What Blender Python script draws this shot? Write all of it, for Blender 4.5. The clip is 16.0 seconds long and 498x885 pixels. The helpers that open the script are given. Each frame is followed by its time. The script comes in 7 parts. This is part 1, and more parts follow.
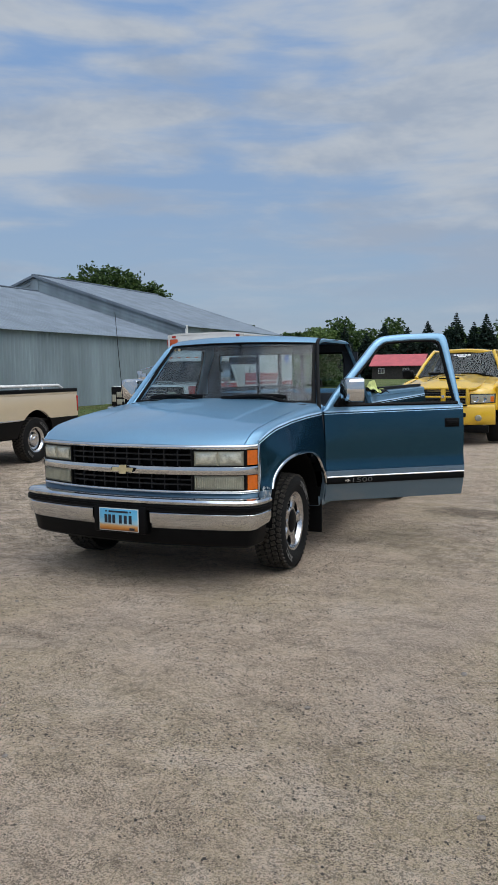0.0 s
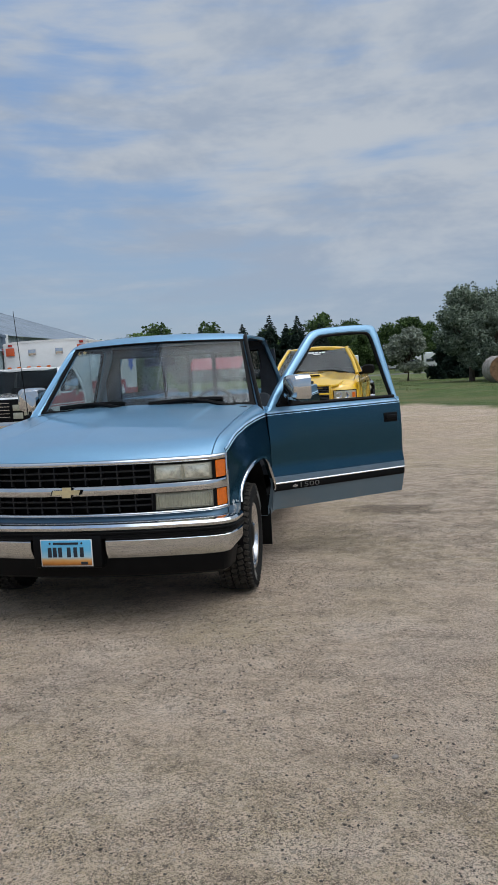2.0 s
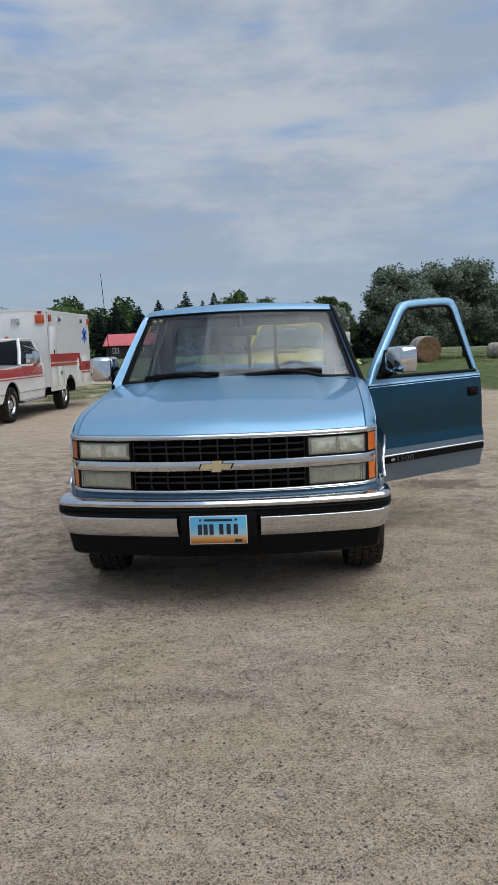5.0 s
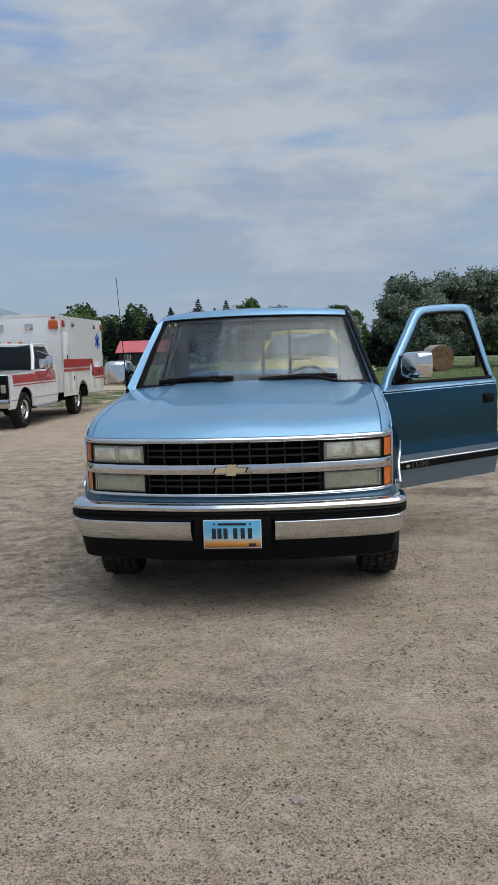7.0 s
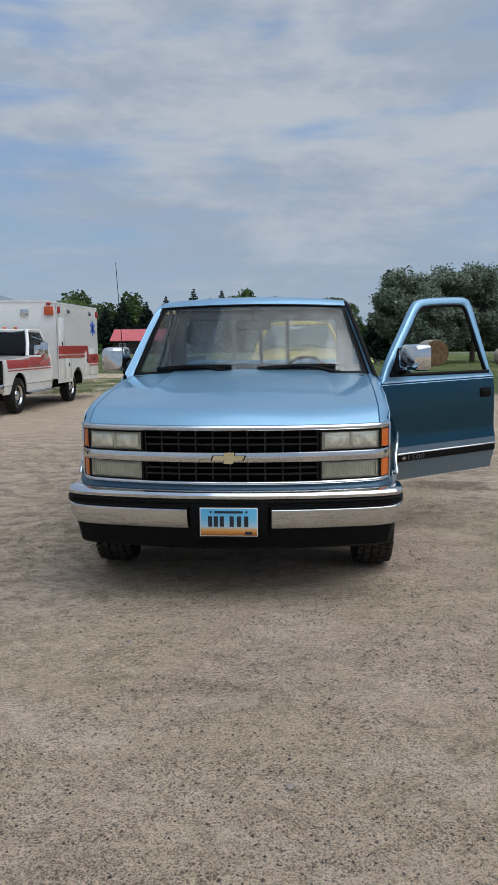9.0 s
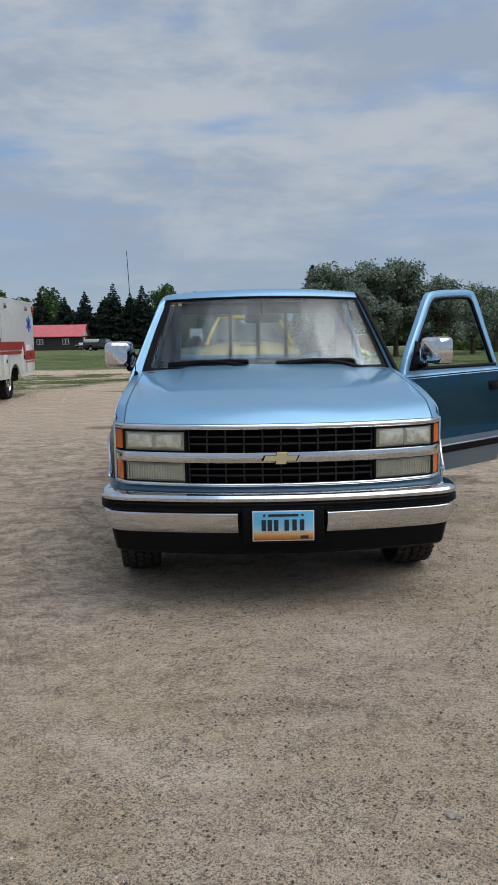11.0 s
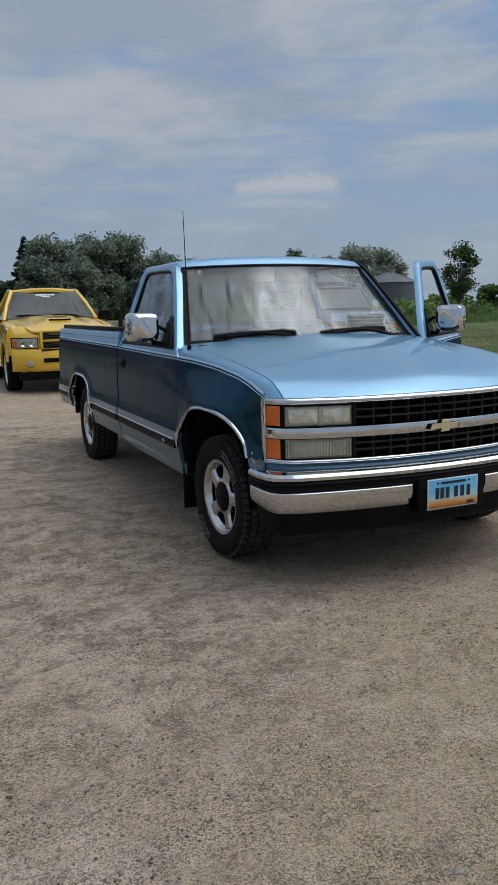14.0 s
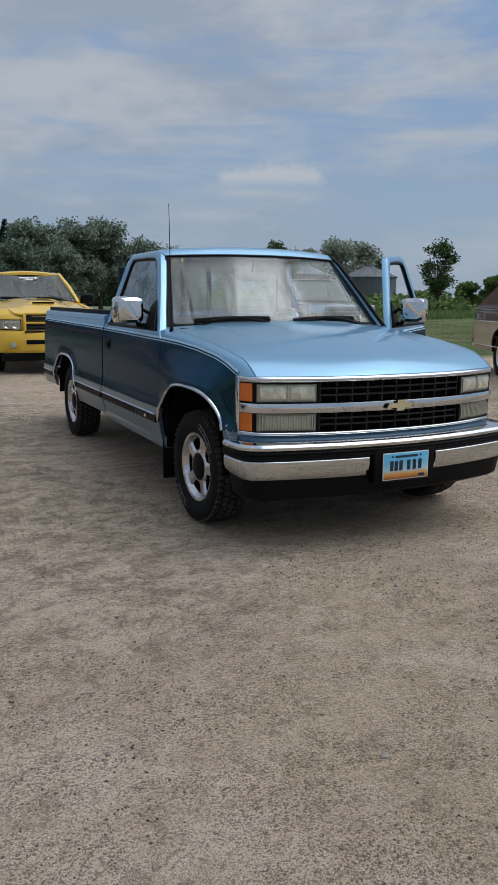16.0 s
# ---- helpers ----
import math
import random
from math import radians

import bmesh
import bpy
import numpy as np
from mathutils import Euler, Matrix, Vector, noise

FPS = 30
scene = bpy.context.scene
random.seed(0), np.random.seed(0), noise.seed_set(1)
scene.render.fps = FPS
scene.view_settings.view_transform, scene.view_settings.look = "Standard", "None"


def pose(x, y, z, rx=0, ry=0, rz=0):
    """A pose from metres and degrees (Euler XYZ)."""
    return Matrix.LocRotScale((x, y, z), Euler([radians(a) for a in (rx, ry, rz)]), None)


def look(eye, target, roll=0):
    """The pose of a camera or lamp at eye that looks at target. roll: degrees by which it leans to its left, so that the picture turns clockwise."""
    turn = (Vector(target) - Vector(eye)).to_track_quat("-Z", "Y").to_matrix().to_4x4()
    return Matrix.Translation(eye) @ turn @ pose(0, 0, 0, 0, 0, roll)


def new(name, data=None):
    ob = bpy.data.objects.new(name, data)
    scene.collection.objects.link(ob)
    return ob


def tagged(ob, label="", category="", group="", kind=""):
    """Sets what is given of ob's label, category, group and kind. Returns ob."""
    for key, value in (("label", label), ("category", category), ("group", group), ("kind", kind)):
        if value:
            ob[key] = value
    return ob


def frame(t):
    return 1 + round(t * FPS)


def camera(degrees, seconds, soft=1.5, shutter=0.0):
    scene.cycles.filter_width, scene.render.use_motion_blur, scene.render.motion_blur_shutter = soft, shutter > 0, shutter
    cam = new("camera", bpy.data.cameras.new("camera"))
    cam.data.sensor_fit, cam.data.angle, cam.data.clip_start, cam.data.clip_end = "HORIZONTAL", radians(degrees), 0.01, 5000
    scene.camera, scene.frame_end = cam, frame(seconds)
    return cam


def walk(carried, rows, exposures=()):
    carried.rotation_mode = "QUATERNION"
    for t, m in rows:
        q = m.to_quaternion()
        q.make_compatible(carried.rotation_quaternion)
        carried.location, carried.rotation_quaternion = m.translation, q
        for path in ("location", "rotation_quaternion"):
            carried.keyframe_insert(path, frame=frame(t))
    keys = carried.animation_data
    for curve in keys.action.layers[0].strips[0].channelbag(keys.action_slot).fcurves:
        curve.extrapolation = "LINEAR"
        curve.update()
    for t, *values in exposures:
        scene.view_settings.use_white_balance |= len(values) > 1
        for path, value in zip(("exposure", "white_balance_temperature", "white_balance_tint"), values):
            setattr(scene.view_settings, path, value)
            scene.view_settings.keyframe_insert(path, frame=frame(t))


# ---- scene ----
cam = camera(35.71, 16.0)
PATH = [
    (0, (2.927, -4.248, 1.420), (2.089, -2.441, 1.239), -0.59),
    (0.5, (2.784, -4.205, 1.429), (2.005, -2.374, 1.226), -0.60),
    (1, (2.496, -4.160, 1.435), (1.848, -2.281, 1.214), -1.20),
    (1.5, (2.210, -4.039, 1.412), (1.689, -2.117, 1.223), -2.13),
    (2, (1.883, -3.981, 1.404), (1.487, -2.029, 1.223), -3.16),
    (2.5, (1.510, -3.941, 1.405), (1.214, -1.974, 1.198), -4.06),
    (3, (1.149, -3.891, 1.396), (0.889, -1.921, 1.170), -3.91),
    (3.5, (0.811, -3.914, 1.424), (0.582, -1.943, 1.177), -3.41),
    (4, (0.569, -3.994, 1.420), (0.384, -2.020, 1.160), -2.96),
    (6.5, (0.494, -3.983, 1.403), (0.323, -2.003, 1.177), -1.68),
    (7, (0.488, -3.974, 1.393), (0.296, -1.996, 1.165), -1.82),
    (7.5, (0.484, -3.976, 1.394), (0.282, -2.000, 1.162), -1.52),
    (8, (0.483, -3.978, 1.396), (0.284, -2.002, 1.165), -1.17),
    (10.5, (0.117, -3.920, 1.345), (0.043, -1.942, 1.059), 0.16),
    (11, (-0.229, -3.760, 1.374), (-0.195, -1.778, 1.109), -0.87),
    (11.5, (-0.638, -3.664, 1.367), (-0.477, -1.693, 1.069), -2.10),
    (12, (-1.065, -3.512, 1.335), (-0.803, -1.554, 1.022), -3.17),
    (12.5, (-1.485, -3.387, 1.340), (-1.103, -1.454, 1.002), -3.31),
    (13, (-1.814, -3.210, 1.343), (-1.273, -1.315, 1.001), -1.92),
    (13.5, (-2.099, -3.029, 1.370), (-1.418, -1.181, 1.020), -1.45),
    (14, (-2.411, -3.071, 1.384), (-1.636, -1.259, 1.041), -1.45),
    (14.5, (-2.528, -3.253, 1.393), (-1.739, -1.446, 1.058), -0.49),
    (15, (-2.525, -3.411, 1.371), (-1.730, -1.609, 1.025), -0.07),
    (15.5, (-2.553, -3.468, 1.365), (-1.743, -1.676, 1.001), 0.25),
    (16, (-2.567, -3.465, 1.363), (-1.740, -1.682, 0.996), 0.32),
]
walk(cam, [(t, look(eye, target, roll)) for t, eye, target, roll in PATH], [(0.0, 0.1), (10.5, 0.08), (12.5, -0.02), (14.5, -0.12), (16.0, -0.05)])


# ---- world, sun ----
SUN_AZ, SUN_EL = radians(-20.5), radians(63)      # azimuth from +x towards +y
world = bpy.data.worlds.new("sky")
scene.world = world
world.use_nodes = True


class Nodes:
    """Short hand for building node trees."""

    def __init__(self, tree):
        self.t = tree

    def n(self, kind, ins=None, operation="", interpolation="", data_type="", clamp=False):
        node = self.t.nodes.new(kind)
        if operation:
            node.operation = operation
            if kind == "ShaderNodeMath":
                node.use_clamp = clamp
        if interpolation:
            node.interpolation_type = interpolation
        if data_type:
            node.data_type = data_type
        for key, value in (ins or {}).items():
            if isinstance(value, bpy.types.NodeSocket):
                self.t.links.new(value, node.inputs[key])
            else:
                node.inputs[key].default_value = value
        return node

    def math(self, op, a, b=0.0, c=0.0, clamp=False):
        return self.n("ShaderNodeMath", {0: a, 1: b, 2: c}, operation=op, clamp=clamp).outputs[0]

    def smooth(self, x, lo, hi):
        return self.n("ShaderNodeMapRange", {0: x, 1: lo, 2: hi, 3: 0.0, 4: 1.0}, interpolation="SMOOTHSTEP").outputs[0]

    def noise(self, vec, scale, detail=4.0, rough=0.55, distort=0.0):
        return self.n("ShaderNodeTexNoise", {"Vector": vec, "Scale": scale, "Detail": detail, "Roughness": rough, "Distortion": distort}).outputs[0]

    def mix(self, fac, a, b):
        node = self.n("ShaderNodeMix", {0: fac}, data_type="RGBA")
        for key, value in ((6, a), (7, b)):
            if isinstance(value, bpy.types.NodeSocket):
                self.t.links.new(value, node.inputs[key])
            else:
                node.inputs[key].default_value = (*value, 1.0) if len(value) == 3 else value
        return node.outputs[2]

    def ramp(self, fac, stops):
        node = self.n("ShaderNodeValToRGB", {0: fac})
        els = node.color_ramp.elements
        while len(els) < len(stops):
            els.new(0.5)
        for el, (p, c) in zip(els, stops):
            el.position, el.color = p, (*c, 1.0)
        return node.outputs[0]

    def coords(self, kind="Object"):
        return self.n("ShaderNodeTexCoord").outputs[kind]

    def mapped(self, vec, scale=(1, 1, 1), loc=(0, 0, 0), rot=(0, 0, 0)):
        return self.n("ShaderNodeMapping", {"Vector": vec, "Scale": scale, "Location": loc, "Rotation": rot}).outputs[0]


w = Nodes(world.node_tree)
world.node_tree.nodes.clear()
sky = w.n("ShaderNodeTexSky")
sky.sky_type, sky.sun_disc, sky.sun_elevation, sky.sun_rotation = "NISHITA", False, SUN_EL, radians(90) - SUN_AZ
sky.air_density, sky.dust_density, sky.ozone_density = 1.0, 1.6, 2.0
direction = w.coords("Generated")
sep = w.n("ShaderNodeSeparateXYZ", {0: direction})
up = w.math("MAXIMUM", sep.outputs[2], 0.0)
# cloud banks, flattened towards the horizon
dome = w.n("ShaderNodeCombineXYZ", {0: sep.outputs[0], 1: sep.outputs[1], 2: w.math("MULTIPLY", w.math("POWER", up, 0.8), 2.1)}).outputs[0]
big = w.noise(w.mapped(dome, (1, 1, 1), (3.1, 0.6, 0.2)), 2.3, 4.0, 0.5, 0.2)
fine = w.noise(w.mapped(dome, (1, 1, 2.6), (1.7, 8.2, 0)), 5.0, 6.0, 0.52, 0.25)
band = w.math("MULTIPLY", w.smooth(up, 0.03, 0.14), w.smooth(up, 0.31, 0.19))
cover = w.math("SUBTRACT", w.math("ADD", w.math("MULTIPLY", big, 0.5), w.math("MULTIPLY", fine, 0.5)), w.math("MULTIPLY", band, w.math("MULTIPLY_ADD", w.smooth(sep.outputs[0], 0.0, 0.35), 0.05, 0.06)))
cloud = w.smooth(cover, 0.34, 0.54)
shade = w.noise(w.mapped(dome, (1, 1, 1.2), (9.1, 4.4, 0)), 4.4, 5.0, 0.6, 0.2)
cloud_colour = w.mix(w.smooth(shade, 0.38, 0.62), (3.15, 3.75, 4.7), (4.5, 4.9, 5.42))
clear = w.mix(w.smooth(up, 0.0, 0.42), (3.0, 4.0, 5.2), (2.0, 3.4, 5.95))
clear_sky = w.mix(0.15, clear, sky.outputs[0])
low = w.smooth(up, 0.03, 0.20)
# an overcast dome grows brighter towards the zenith
zenith = w.math("MULTIPLY_ADD", w.smooth(up, 0.48, 0.98), 0.5, 1.0)
# and round the veiled sun
towards = w.n("ShaderNodeVectorMath", {0: direction, 1: (math.cos(SUN_EL) * math.cos(SUN_AZ), math.cos(SUN_EL) * math.sin(SUN_AZ), math.sin(SUN_EL))}, operation="DOT_PRODUCT").outputs["Value"]
glow = w.math("MULTIPLY_ADD", w.smooth(towards, 0.66, 0.995), 2.2, w.math("MULTIPLY", w.smooth(towards, 0.972, 0.999), 9.0))
both = w.mix(w.math("MULTIPLY", cloud, w.math("MULTIPLY_ADD", low, 0.50, 0.45)), clear_sky, cloud_colour)
# one small heap cloud low over the field
puff_u = w.n("ShaderNodeVectorMath", {0: direction, 1: (0.8964, -0.4433, 0.0)}, operation="DOT_PRODUCT").outputs["Value"]
puff_v = w.math("SUBTRACT", sep.outputs[2], 0.1433)
ahead = w.n("ShaderNodeVectorMath", {0: direction, 1: (0.4385, 0.8866, 0.1473)}, operation="DOT_PRODUCT").outputs["Value"]
lump = w.noise(w.mapped(direction, (1, 1, 1.4)), 26.0, 6.0, 0.58)
round_off = w.math("ADD", w.math("POWER", w.math("ABSOLUTE", w.math("DIVIDE", puff_u, 0.075)), 2.0), w.math("POWER", w.math("ABSOLUTE", w.math("DIVIDE", puff_v, 0.023)), 2.0))
puff = w.math("MULTIPLY", w.smooth(w.math("SUBTRACT", w.math("MULTIPLY", lump, 2.4), round_off), 0.30, 1.05), w.math("MULTIPLY", w.smooth(ahead, 0.97, 0.98), w.smooth(puff_v, -0.014, 0.004)))
both = w.mix(w.math("MULTIPLY", puff, 0.8), both, (5.0, 5.25, 5.7))
warm_top = w.mix(w.smooth(up, 0.42, 0.75), (1.0, 1.0, 1.0), (1.02, 1.0, 0.97))
both = w.n("ShaderNodeVectorMath", {0: both, 1: warm_top}, operation="MULTIPLY").outputs[0]
both = w.n("ShaderNodeVectorMath", {0: both, "Scale": zenith}, operation="SCALE").outputs[0]
veil = w.n("ShaderNodeVectorMath", {0: (4.75, 4.85, 4.95), "Scale": glow}, operation="SCALE").outputs[0]
bg = w.n("ShaderNodeBackground", {"Color": w.n("ShaderNodeVectorMath", {0: both, 1: veil}, operation="ADD").outputs[0], "Strength": 0.10})
w.t.links.new(bg.outputs[0], w.n("ShaderNodeOutputWorld").inputs[0])

sun_data = bpy.data.lights.new("sun", "SUN")
sun_data.energy, sun_data.angle, sun_data.color = 0.92, radians(80), (0.955, 0.985, 0.99)
sun = new("sun", sun_data)
sun.matrix_world = look((40 * math.cos(SUN_EL) * math.cos(SUN_AZ), 40 * math.cos(SUN_EL) * math.sin(SUN_AZ), 40 * math.sin(SUN_EL)), (0, 0, 0))


# ---- materials ----
def material(name):
    m = bpy.data.materials.new(name)
    m.use_nodes = True
    t = Nodes(m.node_tree)
    return m, t, m.node_tree.nodes["Principled BSDF"]


def put(t, bsdf, **ins):
    for key, value in ins.items():
        key = key.replace("_", " ")
        if isinstance(value, bpy.types.NodeSocket):
            t.t.links.new(value, bsdf.inputs[key])
        else:
            bsdf.inputs[key].default_value = (*value, 1.0) if isinstance(value, tuple) and len(value) == 3 and "Color" in key else value


def bump(t, height, strength=0.3, distance=0.01):
    return t.n("ShaderNodeBump", {"Height": height, "Strength": strength, "Distance": distance}).outputs[0]


def simple(name, colour, rough=0.5, metal=0.0, vary=0.15, scale=8.0, bumpy=0.0, coat=0.0, spec=0.5):
    """A surface with mottled colour at two scales, and roughness that follows."""
    m, t, b = material(name)
    co = t.coords()
    a, f = t.noise(co, scale, 5.0), t.noise(co, scale * 9, 3.0)
    k = t.math("ADD", t.math("MULTIPLY", a, 0.7), t.math("MULTIPLY", f, 0.3))
    lo, hi = tuple(c * (1 - vary) for c in colour), tuple(min(1.0, c * (1 + vary)) for c in colour)
    put(t, b, Base_Color=t.mix(t.smooth(k, 0.3, 0.7), lo, hi), Metallic=metal, Coat_Weight=coat,
        Roughness=t.math("MULTIPLY_ADD", k, 0.25 * rough, 0.87 * rough))
    b.inputs["Specular IOR Level"].default_value = spec
    b.inputs["Coat Roughness"].default_value = 0.05
    if bumpy:
        put(t, b, Normal=bump(t, f, bumpy, 0.004))
    return m


def paint(name, colour, metal=0.55, rough=0.32, dust=0.10, coat=1.0, spec=0.5, edge=None, coat_rough=0.03):
    """Car paint: metallic flake under a clear coat, with a film of road dust."""
    m, t, b = material(name)
    co = t.coords()
    flake = t.noise(co, 900.0, 1.0)
    film = t.noise(t.mapped(co, (1, 1, 2.2)), 3.2, 6.0, 0.62)
    base = t.mix(t.smooth(flake, 0.35, 0.7), tuple(c * 0.93 for c in colour), tuple(min(1, c * 1.07) for c in colour))
    col = t.mix(t.math("MULTIPLY", t.smooth(film, 0.45, 0.8), dust), base, (0.36, 0.31, 0.26))
    put(t, b, Base_Color=col, Metallic=metal, Coat_Weight=coat,
        Roughness=t.math("MULTIPLY_ADD", film, 0.14, rough - 0.05))
    b.inputs["Coat Roughness"].default_value = coat_rough
    b.inputs["Specular IOR Level"].default_value = spec
    if edge:
        b.inputs["Specular Tint"].default_value = (*edge, 1.0)
    return m


def glass(name, tint, dust=0.05, gain=1.0, band=0.0):
    """Window glass: clear by transmission, mirror by Fresnel, with a dusty streaked film."""
    m, t, b = material(name)
    t.t.nodes.remove(b)
    co = t.coords()
    clear = t.n("ShaderNodeBsdfTransparent", {"Color": (*tint, 1.0)})
    gloss = t.n("ShaderNodeBsdfGlossy", {"Color": (1, 1, 1, 1), "Roughness": t.math("MULTIPLY_ADD", t.noise(t.mapped(co, (12, 2, 0.6)), 1.2, 4.0), 0.09, 0.0)})
    if band:
        z = t.n("ShaderNodeSeparateXYZ", {0: co}).outputs[2]
        t.t.links.new(t.mix(t.math("MULTIPLY", t.smooth(z, band, band + 0.07), 0.45), tint, (0.16, 0.15, 0.15)), clear.inputs[0])
    edge_on = t.n("ShaderNodeLayerWeight", {"Blend": 0.5}).outputs["Facing"]
    wiped = t.smooth(t.noise(t.mapped(co, (9, 2, 0.9), rot=(0, radians(18), 0)), 2.4, 6.0, 0.65, 0.4), 0.32, 0.68)
    fres = t.math("MULTIPLY", t.math("MULTIPLY_ADD", t.math("POWER", edge_on, 5.0), 0.94, 0.045), t.math("MULTIPLY_ADD", wiped, 1.0 * gain, 0.42 * gain), clamp=True)
    pane = t.n("ShaderNodeMixShader", {0: fres, 1: clear.outputs[0], 2: gloss.outputs[0]})
    film = t.noise(t.mapped(co, (9, 3, 0.7)), 1.4, 6.0, 0.62, 0.5)
    dirt = t.n("ShaderNodeBsdfDiffuse", {"Color": (0.62, 0.62, 0.6, 1)})
    out = t.n("ShaderNodeMixShader", {0: t.math("MULTIPLY", t.smooth(film, 0.35, 0.75), dust), 1: pane.outputs[0], 2: dirt.outputs[0]})
    t.t.links.new(out.outputs[0], t.t.nodes["Material Output"].inputs[0])
    return m


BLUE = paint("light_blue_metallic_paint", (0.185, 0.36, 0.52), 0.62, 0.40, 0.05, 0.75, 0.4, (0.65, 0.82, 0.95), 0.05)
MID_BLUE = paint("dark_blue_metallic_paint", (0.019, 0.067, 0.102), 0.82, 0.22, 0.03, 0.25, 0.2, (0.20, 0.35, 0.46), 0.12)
TREAD = simple("dusty_tyre_tread", (0.050, 0.045, 0.039), 0.95, 0, 0.5, 30.0, 0.4, 0, 0.1)
# the light blue at about a third, darkened for shade under the grille
SHADED_BLUE = paint("shaded_filler_paint", (0.055, 0.11, 0.165), 0.6, 0.36, 0.06, 0.3, 0.3)
SILVER_BLUE = paint("silver_blue_paint", (0.145, 0.21, 0.265), 0.6, 0.34, 0.2, 0.4, 0.3)
PIN = simple("pinstripe_light_blue", (0.45, 0.66, 0.85), 0.35)
CHROME = simple("chrome", (0.62, 0.63, 0.64), 0.075, 1.0, 0.06, 5.0)
BRUSHED = simple("alloy", (0.60, 0.60, 0.61), 0.24, 1.0, 0.08, 30.0)
BLACK = simple("black_plastic", (0.003, 0.003, 0.0033), 0.5, 0, 0.3, 12.0, 0, 0, 0.12)
CHIPPED = simple("bare_primer", (0.30, 0.31, 0.31), 0.8, 0, 0.4, 60.0)
GRILLE = simple("grey_grille_plastic", (0.0075, 0.0078, 0.0085), 0.5, 0, 0.3, 12.0, 0, 0, 0.4)
RUBBER = simple("tyre_rubber", (0.008, 0.0078, 0.0076), 0.85, 0, 0.45, 14.0, 0.4, 0, 0.2)
DARK = simple("dark_underside", (0.004, 0.004, 0.004), 0.9, 0, 0.3, 8.0, 0, 0, 0.1)
INTERIOR = simple("blue_grey_interior", (0.020, 0.025, 0.033), 0.9, 0, 0.2, 20.0, 0.3)
AMBER = simple("amber_lens", (0.64, 0.125, 0.004), 0.12, 0, 0.12, 60.0, 0.2, 0.6)
RED_LENS = simple("red_lens", (0.35, 0.02, 0.015), 0.15, 0, 0.1, 60.0, 0.2, 0.5)
GOLD = simple("pale_gold_enamel", (0.62, 0.52, 0.30), 0.3, 0.3, 0.1)
LENS = simple("hazy_headlamp_lens", (0.34, 0.33, 0.25), 0.16, 0.1, 0.16, 16.0, 0.25, 0.7)
REFLECTOR = simple("silvered_reflector", (0.62, 0.62, 0.52), 0.12, 0.6, 0.35, 30.0, 0.3, 0.8)
WINDSCREEN = glass("windscreen_glass", (0.90, 0.95, 0.96), 0.012, 0.80, 1.585)
WINDOW = glass("window_glass", (0.70, 0.76, 0.78), 0.02, 0.9)
SIDE_GLASS = glass("side_window_glass", (0.70, 0.79, 0.83), 0.04, 1.0)
ORANGE_LENS = simple("orange_red_lens", (0.50, 0.075, 0.015), 0.2, 0, 0.1, 60.0, 0.2, 0.4)
CAB_GLASS = glass("tinted_cab_glass", (0.36, 0.40, 0.42), 0.008, 0.4)
PICKUP_GLASS = glass("pickup_glass", (0.46, 0.52, 0.55), 0.03, 1.0)
DARK_GLASS = simple("dark_car_glass", (0.02, 0.024, 0.028), 0.05, 0, 0.3, 2.0, 0, 1.0)
MIRROR = simple("mirror_glass", (0.85, 0.85, 0.85), 0.03, 1.0, 0.02)
WHITE = paint("white_paint", (0.70, 0.70, 0.68), 0.0, 0.35, 0.18)
YELLOW = paint("yellow_paint", (0.76, 0.46, 0.018), 0.0, 0.30, 0.10)
STRIPE_RED = paint("red_stripe_paint", (0.40, 0.035, 0.03), 0.0, 0.35, 0.1)
TAN = paint("tan_paint", (0.56, 0.45, 0.305), 0.0, 0.35, 0.15)
BROWN = paint("brown_paint", (0.10, 0.045, 0.028), 0.0, 0.4, 0.15)
BLACK_PAINT = paint("black_paint", (0.010, 0.011, 0.013), 0.0, 0.3, 0.04, 0.7)
LETTER = simple("white_lettering", (0.7, 0.7, 0.68), 0.6)
WORN_WHITE = simple("worn_tyre_letters", (0.16, 0.155, 0.145), 0.8, 0, 0.5, 40.0)
STAR_BLUE = simple("blue_emblem", (0.02, 0.10, 0.50), 0.4)


# ---- mesh helpers ----
def finish(bm, name, mat, parent=None, sharp=32):
    bmesh.ops.recalc_face_normals(bm, faces=bm.faces)
    me = bpy.data.meshes.new(name)
    bm.to_mesh(me)
    bm.free()
    me.materials.append(mat)
    me.polygons.foreach_set("use_smooth", [True] * len(me.polygons))
    me.set_sharp_from_angle(angle=radians(sharp))
    ob = new(name, me)
    if parent:
        ob.parent = parent
    return ob


def part(name, bm, mat, parent, label="", sharp=32):
    """Link a bmesh as one mesh object under a thing or a part."""
    ob = finish(bm, name, mat, parent, sharp)
    return tagged(ob, label) if label else ob


def thing(name, label, category, m=None, group="", kind=""):
    ob = new(name)
    if m is not None:
        ob.matrix_world = m
    return tagged(ob, label, category, group, kind)


def bm_new():
    return bmesh.new()


def box(bm, x0, x1, y0, y1, z0, z1, bevel=0.0, seg=2, m=None):
    r = bmesh.ops.create_cube(bm, size=1.0)
    vs = r["verts"]
    for v in vs:
        v.co = Vector(((x0 + x1) / 2 + v.co.x * (x1 - x0), (y0 + y1) / 2 + v.co.y * (y1 - y0), (z0 + z1) / 2 + v.co.z * (z1 - z0)))
    if bevel:
        es = list({e for v in vs for e in v.link_edges})
        r = bmesh.ops.bevel(bm, geom=es, offset=bevel, segments=seg, affect="EDGES", profile=0.5)
        vs = list({v for f in r["faces"] for v in f.verts} | {v for v in vs if v.is_valid})
    if m is not None:
        for v in vs:
            v.co = m @ v.co
    return vs


